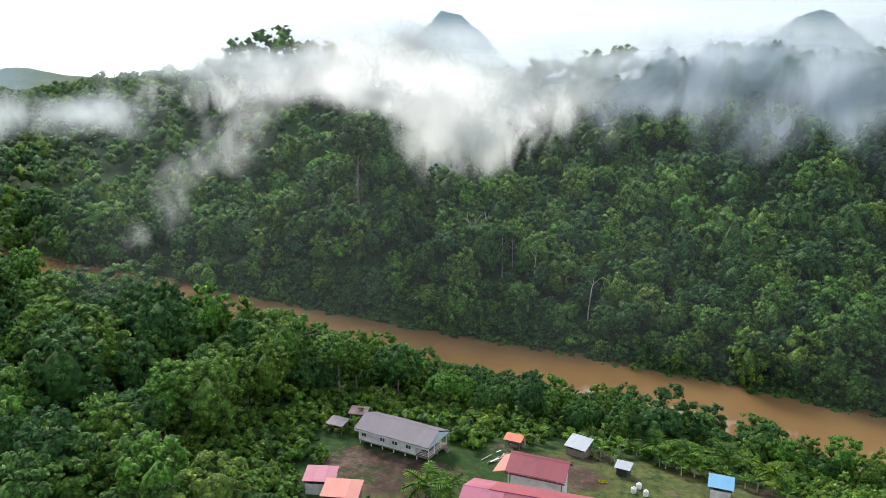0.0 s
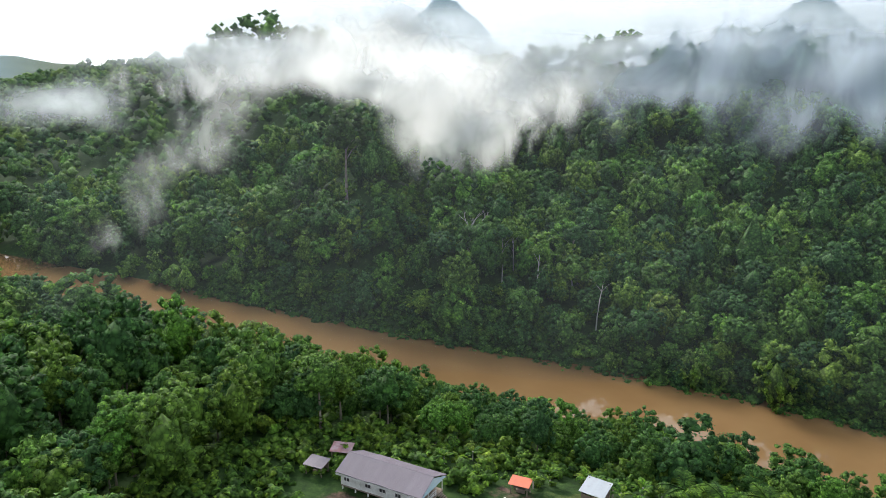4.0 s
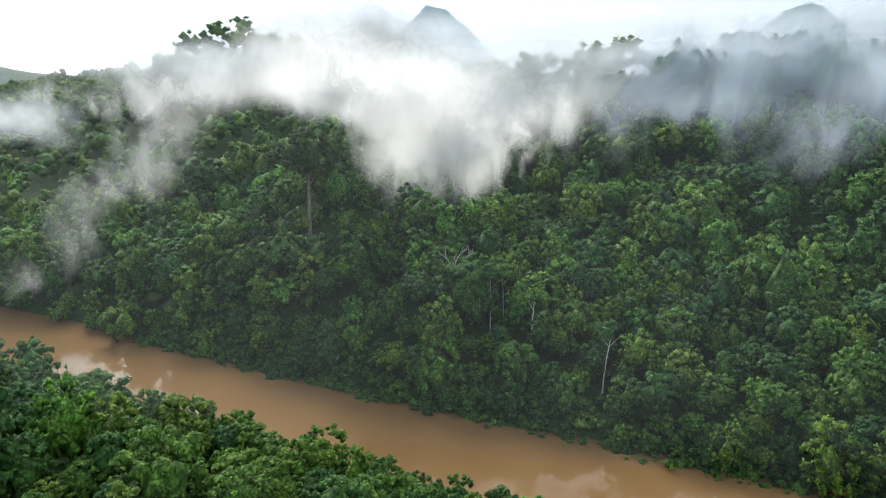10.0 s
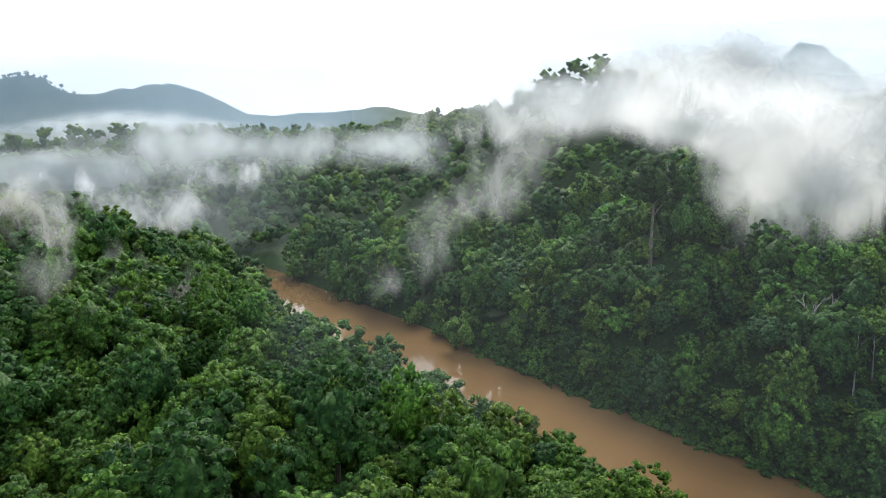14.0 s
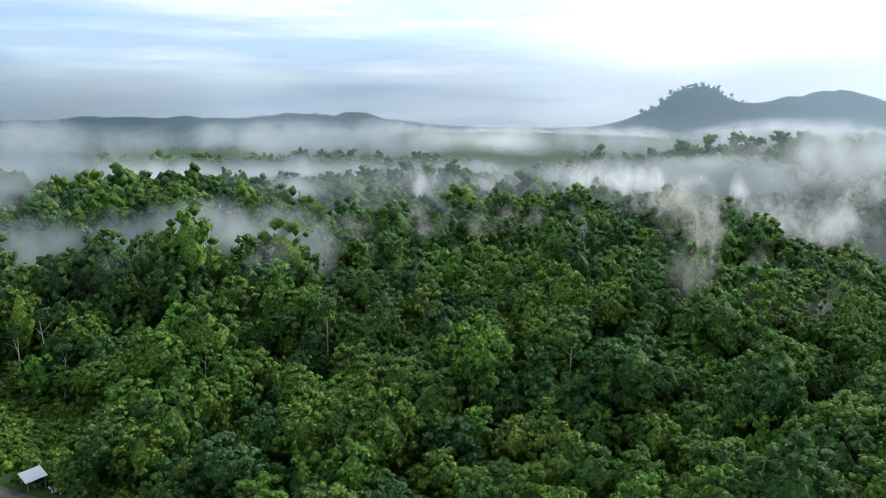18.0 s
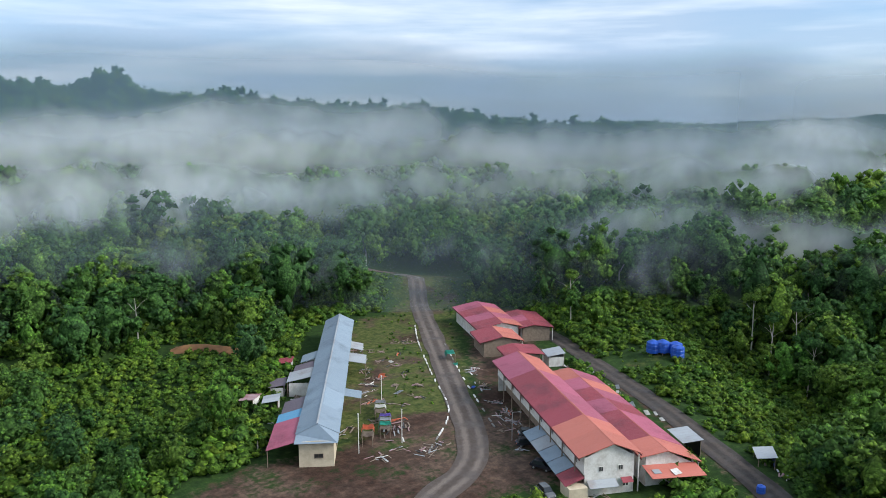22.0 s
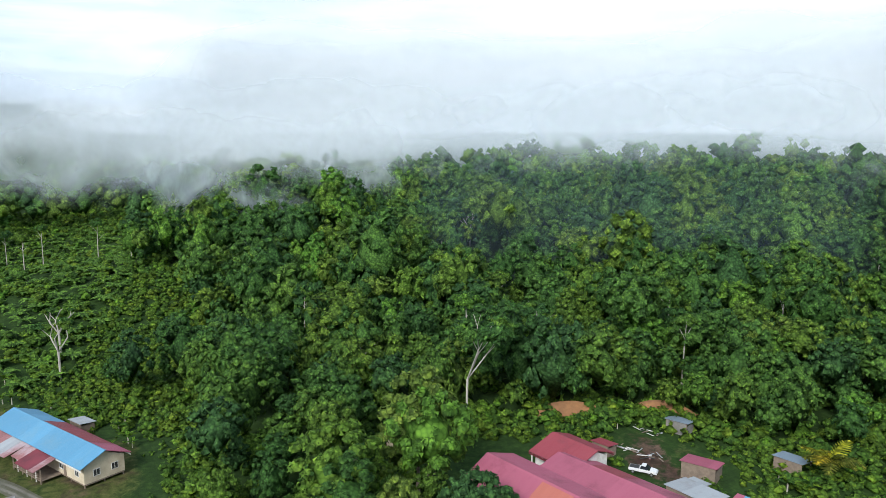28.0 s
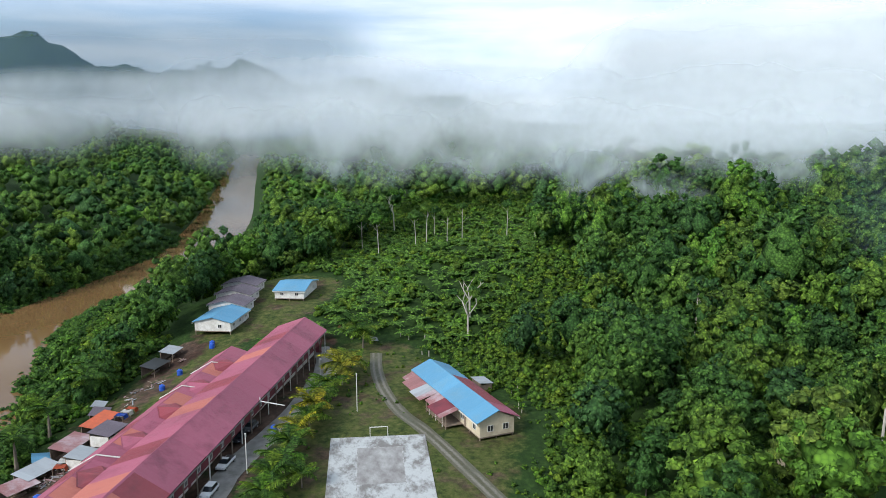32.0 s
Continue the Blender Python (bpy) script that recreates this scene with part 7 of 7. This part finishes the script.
def build_palms():
    fronds = {False: [frond_mesh("frond", 1.0, M_PALM, d) for d in (0.45, 0.75)], True: [frond_mesh("frond", 1.0, M_PALM_Y, d) for d in (0.5, 0.8)]}
    trunks = [bm_mesh("trunk", trunk_template(1.0, 0.035, 60 + k, 0), M_BARK) for k in range(3)]
    rs = random.Random(77)
    spots = [(170.3, 27.5, 5.0, 4.6, True), (149, 30.5, 3.6, 3.6, True), (137, 31, 3.2, 3.4, True), (143.5, 30.0, 3.0, 3.4, False), (131, 31.4, 3.0, 3.4, False), (124.5, 31.0, 3.0, 3.6, False), (118, 31.4, 3.4, 3.4, False), (156, 30.0, 3.2, 3.2, False),
             (163.5, 29.5, 3.0, 3.6, False), (112, 31.6, 3, 3.4, False), (180, 26.5, 3.2, 3.6, False), (119, 26.6, 2.6, 2.4, False), (-21, 44.5, 4.0, 3.4, False), (-17.6, 46, 3.6, 3.0, False), (74.5, -117.5, 4.0, 3.8, True), (20, 74, 3.4, 3.2, False),
             (14, 76.5, 3.0, 3.2, False), (27, 77.5, 3.6, 3.4, False), (34, 72, 3.6, 3.2, False), (176, 92, 8, 4.4, False), (184, 94, 7, 4.4, False), (197, 91, 8, 4.4, False), (160, 93, 7, 4.2, False), (145, 92, 7, 4.2, False), (207, 30, 5, 4.2, False), (200, 26, 5, 4.0, False)]
    for x, y, h, r, yellow in spots:
        p = thing("palm", x, y, rs.uniform(0, 360), "young coconut palm with yellowing fronds" if yellow else "coconut palm with drooping green fronds", "palm tree", "palms")
        part("trunk", trunks[rs.randrange(3)], None, p).scale = (h * 1.5, h * 1.5, h)
        r *= 1.4
        for k in range(13):
            f = part("frond", fronds[yellow][k % 2], None, p)
            f.matrix_local = pose(0, 0, h, 0, rs.uniform(-25, 12) - (18 if k % 3 == 0 else 0), k * 137.5) @ Matrix.Scale(r * rs.uniform(0.85, 1.1), 4)


def banana_leaf():
    bm = bmesh.new()
    n = 6
    rows = []
    for i in range(n + 1):
        u = i / n
        w = 0.17 * math.sin(math.pi * min(1, 0.06 + 0.94 * u)) + 0.012
        x, z = 0.75 * u, 0.85 * u - 0.62 * u * u
        rows.append([bm.verts.new((x, -w, z - 0.05)), bm.verts.new((x, 0, z)), bm.verts.new((x, w, z - 0.05))])
    for a, b in zip(rows, rows[1:]):
        bm.faces.new((a[0], b[0], b[1], a[1]))
        bm.faces.new((a[1], b[1], b[2], a[2]))
    return bm_mesh("leaf", bm, M_PALM)


def build_bananas():
    leaf, rs = banana_leaf(), random.Random(91)
    stem = bm_mesh("stem", rods(((0, 0, -0.2), (0.03, 0, 1.0), 0.07)), M_PALE_BARK)
    patches = [(72, -112, 9, 7), (62, -118, 8, 5), (10, -136, 16, 7), (40, -226, 14, 4), (-2, 76, 8, 6), (12, 72, 9, 9), (28, 72, 8, 8), (-30, 76, 12, 5), (178, -4, 10, 7), (160, -14, 10, 5), (-95, -63, 10, 4), (110, -105, 9, 3), (205, 14, 12, 5), (-60, -135, 8, 3), (14, -128, 10, 4)]
    for x, y, s, n in patches:
        for _ in range(n):
            px, py = x + rs.uniform(-s, s), y + rs.uniform(-s * 0.6, s * 0.6)
            h = rs.uniform(2.2, 3.6)
            b = thing("banana_plant", px, py, rs.uniform(0, 360), "banana plant with broad torn green leaves", "banana plant", "banana plants")
            part("stem", stem, None, b).scale = (h * 0.6, h * 0.6, h * 0.6)
            for k in range(7):
                part("leaf", leaf, None, b).matrix_local = pose(0, 0, h * 0.52, 0, rs.uniform(-30, 15), 51.4 * k + rs.uniform(-15, 15)) @ Matrix.Scale(h * rs.uniform(0.75, 1.0), 4)


def bare_tree(name, x, y, h, r, seed, label, mat, depth=4, crown=0.0, z=None):
    """A tall pale tree whose limbs can be told apart, dead or thinly leaved."""
    rs = random.Random(seed)
    t = thing(name, x, y, rs.uniform(0, 360), label, "tree", z=z)
    bm = bmesh.new()
    tips = []
    def grow(p, d, length, rad, level):
        q = p + d * length
        rod(bm, p, q, rad, 6)
        if level == 0:
            tips.append(q)
            return
        for k in range(2 if level < depth else 3):
            a = rs.uniform(0, 6.283)
            side = Vector((math.cos(a), math.sin(a), rs.uniform(0.1, 0.7)))
            grow(q, (d * 1.0 + side * 0.75).normalized(), length * rs.uniform(0.5, 0.68), rad * 0.58, level - 1)
    grow(Vector((0, 0, -0.6)), Vector((rs.uniform(-0.04, 0.04), rs.uniform(-0.04, 0.04), 1)).normalized(), h * 0.5, r, depth)
    part("trunk", bm, mat, t)
    if crown:
        v, f = crown_template(seed, 4, 150, ICO1, 0.22, 0.45, True)
        me = mesh_from("leaf_spray", v, f, M_LEAF_OB)
        for k, q in enumerate(tips[::3]):
            part("leaf_spray", me, None, t).matrix_local = pose(q.x, q.y, q.z, 0, 0, 40 * k) @ Matrix.Scale(crown * rs.uniform(0.7, 1.2), 4)


def rock_group():
    rs = random.Random(8)
    for k in range(9):
        x, y = -114 + 4.2 * (k % 5) + rs.uniform(-1, 1), 180.2 - 0.9 * (k % 5) - (1.5 if k > 4 else -0.6)
        r = thing("rock", x, y, rs.uniform(0, 360), "pale grey boulder at the river's edge", "rock", "river boulders", z=WATER_Z - 0.3)
        bm = bmesh.new()
        bmesh.ops.create_icosphere(bm, subdivisions=2, radius=1)
        s = rs.uniform(1.1, 2.4)
        for v in bm.verts:
            v.co = v.co * (1 + 0.28 * noise.noise(v.co * 1.6 + Vector((k, 0, 0))))
            v.co = Vector((v.co.x * s * 1.4, v.co.y * s, v.co.z * s * 0.6 + 0.3))
        part("boulder", bm, M_ROCK, r)


def earth_cut(points, height, depth, label):
    """A bare scraped slope where the hill was dug away."""
    line = spline(points, 8)
    d = np.gradient(line, axis=0)
    nrm = np.c_[-d[:, 1], d[:, 0]] / np.hypot(d[:, 0], d[:, 1])[:, None]
    rows = []
    taper = np.sin(np.pi * np.linspace(0.04, 0.96, len(line))) ** 0.5
    for k in range(6):
        u = k / 5
        p = line + nrm * (depth * u + 0.8 * rough_noise(line + 9 * k, 4, 30)[:, None])
        rows.append(np.c_[p, land(line) - 0.4 + (height * taper) * (u ** 0.7) * (1 + 0.25 * rough_noise(line + 5 * k, 7, 31))])
    back = line + nrm * (depth + 5)
    rows.append(np.c_[back, land(back) - 0.6])
    v = np.stack(rows, 1)
    n, w = v.shape[:2]
    i, j = np.meshgrid(np.arange(n - 1), np.arange(w - 1), indexing="ij")
    q = np.stack([i * w + j, (i + 1) * w + j, (i + 1) * w + j + 1, i * w + j + 1], -1).reshape(-1, 4)
    tagged(new("earth_bank", mesh_from("earth_bank", v.reshape(-1, 3), q, M_CUT, True)), label, "earth bank", kind="structure")


court()
car(126.6, 42.0, 172, M_CAR_W, "white pickup truck parked beside the long row", True)
car(116.2, 41.6, 174, M_CAR_W, "white car with a dark bonnet in the lane")
car(137.5, 42.6, 176, M_CAR_D, "dark car under the eaves of the long row")
car(142.5, 41.8, 170, M_CAR_G, "grey car under the eaves of the long row")
car(94.4, -93.6, 215, M_CAR_W, "white pickup truck in the muddy yard", True)
car(-93.0, -91.6, 110, M_CAR_D, "dark hatchback parked by the red row")
car(-97.6, -100.6, 150, M_CAR_D, "black car beside the lamp post")
car(-101.0, -103.6, 150, M_CAR_G, "dark grey car in the row's forecourt")
car(-86.6, -84.2, 75, M_CAR_G, "grey car at the road's edge")
pole(152.7, 21.5, 8.5, "tall white flag pole on the grass")
pole(123.9, 37.4, 7.5, "pale utility pole beside the lane")
pole(165.4, 31.6, 8.0, "street lamp at the row's end", True, 200)
pole(173.5, 29.5, 7.0, "grey utility pole beside the lane")
pole(-97.1, -104.2, 6.0, "street lamp in the forecourt", True, 120)
pole(-69.7, -117.5, 8.0, "leaning pale timber pole")
pole(-79.0, -116.5, 7.0, "bare pole in the yard")
pole(-88.0, -138.0, 6.0, "bare pole in the yard")
pole(9.0, -139.0, 5.0, "thin post below the solar plant")
pole(-160.0, -262.0, 8.0, "utility pole beside the forest road")
for tx, ty, tl in ((-161.5, -119.5, 1.2), (-163.2, -117.6, 1.2), (-165.4, -115.2, 1.2), (-163.8, -113.4, 1.2)):
    tank(tx, ty, 1.75, 3.2, 0.6, "large blue water tank on the hill")
for tx, ty in ((-110.6, -73.2), (-109.4, -74.4), (-116.5, -62.5), (126, 76.5), (127.6, 77.8), (124.6, 78.4), (128.6, 75.6), (176, 73), (186, 72.2), (204, 69.5), (139.5, 36.2), (206, 70)):
    tank(tx, ty, 0.75, 1.5, 0.9 if tx == 139.5 else 0.0)
for tx, ty in ((10.6, 58.6), (12.6, 58.2), (11.4, 60.4)):
    tank(tx, ty, 0.45, 1.0, 0, "white rainwater drum on the grass", M_WHITE)
MIXED = [M_TIMBER, M_TIMBER, M_ZINC, M_DARK, M_WHITE, M_RUST]
for k, (x, y, a, n, s) in enumerate(((-82, -110.5, 20, 22, 3.6), (-74, -113.5, 10, 16, 4.0), (-80, -121, 60, 18, 4.0), (-72, -128, 35, 14, 3.5), (-92, -150, 50, 14, 3.5), (-96, -158, 50, 12, 3.0), (-88, -144, 10, 12, 3.0), (-103, -174, 55, 10, 3.0),
        (-98, -92, 15, 14, 3.0), (-103, -113, 60, 14, 3.0), (-112, -131, 60, 14, 3.0), (-117, -141, 50, 12, 3), (-92, -78, 10, 10, 2.6), (-133, -118, 60, 12, 3.0), (-138, -128, 60, 12, 3.0), (-70, -163, 57, 14, 3.0), (-64, -143, 57, 14, 3.4), (-76, -176, 57, 10, 3),
        (142, 79.5, 10, 16, 4), (133, 78, 60, 14, 3), (153, 86, 5, 14, 3), (164, 77, 20, 12, 3), (-14, 63.5, 60, 10, 2.4), (103, -98, 30, 12, 2.6), (106, -106, 10, 12, 2.6), (-126, -64, 20, 10, 2.4), (98, -99, 70, 10, 2.0), (146, 77, 20, 14, 3), (137, 80.5, 0, 14, 3), (156, 76.5, 30, 12, 2.6), (130, 74.6, 60, 12, 2.6), (172, 79, 10, 12, 3), (182, 78, 40, 12, 3), (120, 75, 20, 12, 3))):
    plank_pile(x, y, a, n, s, 200 + k, "heap of weathered boards and scrap sheets", MIXED)
for k, (x, y, a, w, d, m, l) in enumerate(((-97, -152, 50, 3.0, 1.6, M_TARP_O, "orange sheet lying on the grass"), (-100, -165, 40, 2.4, 1.2, M_WHITE, "white sheet lying in the yard"), (-94, -140, 20, 2.6, 1.2, M_ZINC, "zinc sheet lying in the yard"),
        (-105, -160, 80, 1.6, 1.0, M_WHITE, "white board lying by the road"), (-122, -87, 62, 4.6, 1.2, M_WHITE, "long white sheet behind the red row"), (-125, -92, 40, 3, 1, M_ZINC, "zinc sheet behind the red row"), (-130, -108, 62, 2.4, 1.2, M_WHITE, "white sheet by the lane"),
        (-101, -69.5, 20, 1.8, 1.2, M_TIMBER, "fallen weathered board panel"), (-99, -72, 70, 2.0, 0.9, M_TARP_O, "peach-coloured panel on the grass"), (-117, -148, 50, 2.2, 1.6, M_TARP_G, "green plastic sheet by the road"), (-110, -132, 30, 1.6, 1.0, M_BLUE_P, "blue plastic sheet by the row"),
        (208, 24, 15, 8.0, 2.0, M_ZINC, "long pale zinc sheet beside the path"), (216, 34, 0, 5.0, 3.0, M_CUT, "patch of broken orange tile"), (5.5, 60.5, 20, 1.6, 1.0, M_PALM_Y, "yellow plastic sheet on grass"))):
    loose_sheet(x, y, a, w, d, m, l)
drying_rack(-79.9, -124.0, 57, 9.0, [M_TARP_V, M_ZINC, M_TARP_G, M_TIMBER], "rack hung with violet and green cloths")
drying_rack(-83.5, -131.5, 57, 8.0, [M_STEEL, M_WHITE, M_TIMBER], "rack hung with grey and white cloths")
drying_rack(-74.5, -122.0, 57, 7.0, [M_TARP_O, M_TIMBER], "rack hung with an orange cloth")
drying_rack(-98.0, -172.5, 57, 5.0, [M_TARP_G, M_WHITE], "rack hung with a green tarp")
drying_rack(139.0, 79.0, 10, 5.0, [M_TARP_O, M_WHITE], "rack hung with orange and white cloths")
drying_rack(161.0, 75.5, -10, 6.0, [M_BLUE_P, M_WHITE, M_TARP_O], "rack hung with blue and white cloths")
drying_rack(-119.0, -152.5, 60, 5.0, [M_TARP_G], "rack covered by a green tarp")
kerb_line([(-81, -110), (-96.5, -124), (-108, -146), (-121, -170), (-131, -186)], 38, "broken white concrete drain edge beside the road")
kerb_line([(-99, -112), (-112, -138), (-127, -166)], 16, "broken pale kerb on the road's far side")
build_palms()
build_bananas()
bare_tree("dead_tree", -50.0, 188.0, 17, 0.38, 3, "dead white tree with bare forked limbs", M_PALE_BARK, 4)
bare_tree("emergent_tree", 127.0, -75.5, 24, 0.25, 12, "tall pale-trunked tree with a thin spreading crown", M_PALE_BARK, 3, 3.6)
for k, (x, y, h, c) in enumerate(((-186, -64, 15, 2.4), (-120.3, -38, 13, 2.0), (-196, -160, 13, 0), (-306, -234, 22, 0), (439, -106, 26, 0), (206, -3.2, 16, 1.6), (222, -4, 12, 1.4), (352, 84, 20, 1.6), (368, 74, 20, 1.6), (352, 55, 18, 0), (400, 66, 22, 2.0), (150, -173, 18, 2.0),
        (91, -205, 17, 1.8), (-20, -225, 12, 1.6), (-45, -222, 12, 1.4), (250, -150, 18, 2.0), (-260, -155, 18, 0), (-285, -210, 16, 1.5), (360, 30, 20, 2.0), (480, 37, 24, 2.0), (60, -215, 14, 1.8))):
    bare_tree("pale_tree", x, y, h, 0.3, 300 + k, "slender pale-barked tree with few leaves" if c else "bare pale trunk standing above the forest", M_PALE_BARK, 3 if c else 2, c)
rock_group()
earth_cut([(-6, -187), (2, -186.5), (13, -183), (24, -184.8), (38, -183.5)][::-1], 4.8, 3.0, "orange clay bank dug into the hillside")
earth_cut([(43, -199.5), (35, -202.5), (26, -204)], 3.0, 3.0, "reddish earth scar on the scrubby hill")
earth_cut([(10, -141), (0, -139), (-9, -140)], 2.8, 2.6, "brown earth bank below the solar tables")
earth_cut([(124, -90), (118, -97), (112, -103)], 3.6, 3.0, "orange earth bank behind the sheds")
earth_cut([(113, -107), (108, -112), (102, -116)], 3.6, 3.0, "orange earth bank beside the small white shed")
earth_cut([(-60, -201), (-67, -197), (-75, -190)], 2.4, 3.0, "bare orange mound among the shrubs")

# rubbish and timber strewn about the yards
yard = random.Random(404)
for k in range(18):
    u, v = yard.random(), yard.uniform(-7, 8)
    plank_pile(-82 - 34 * u - 0.84 * v, -121 - 54 * u + 0.54 * v, yard.uniform(0, 180), yard.randint(6, 12), yard.uniform(1.0, 2.6), 500 + k, "heap of dark weathered boards and scrap in the muddy yard", [M_TIMBER, M_TIMBER, M_RUST, M_DARK, M_TARP_O if k % 5 == 0 else M_TIMBER])
for k in range(12):
    plank_pile(yard.uniform(126, 206), yard.uniform(75.5, 87), yard.uniform(0, 180), yard.randint(6, 11), yard.uniform(1.0, 2.2), 540 + k, "heap of boards and bent sheets on the river bank", [M_TIMBER, M_ZINC, M_DARK, M_RUST, M_BLUE_P if k % 4 == 0 else M_TIMBER])
for k in range(8):
    u = yard.random()
    plank_pile(-58 - 44 * u, -128 - 66 * u + yard.uniform(-2, 2), yard.uniform(0, 180), 8, 1.6, 560 + k, "boards stacked behind the grey house", [M_TIMBER, M_WHITE, M_RUST])
for k in range(10):
    u = yard.random()
    plank_pile(-96 - 24 * u + yard.uniform(-1, 3), -96 - 48 * u, yard.uniform(0, 180), yard.randint(7, 12), yard.uniform(1.0, 2.0), 580 + k, "heap of boards and sheets under the eaves of the red row", [M_TIMBER, M_DARK, M_ZINC, M_RUST, M_TARP_O if k % 4 == 0 else M_TIMBER])
for k in range(9):
    u = yard.random()
    loose_sheet(-128 - 20 * u + yard.uniform(-2, 2), -92 - 48 * u, yard.uniform(40, 80), yard.uniform(1.4, 3.0), yard.uniform(0.6, 1.0), (M_WHITE, M_ZINC, M_WHITE)[k % 3], "pale sheet lying along the muddy lane")
for k in range(8):
    u = yard.random()
    plank_pile(-132 - 18 * u + yard.uniform(-4, 4), -140 - 26 * u, yard.uniform(0, 180), yard.randint(8, 12), yard.uniform(1.2, 2.2), 600 + k, "stack of timber and scrap about the far houses", [M_TIMBER, M_TIMBER, M_RUST, M_DARK])
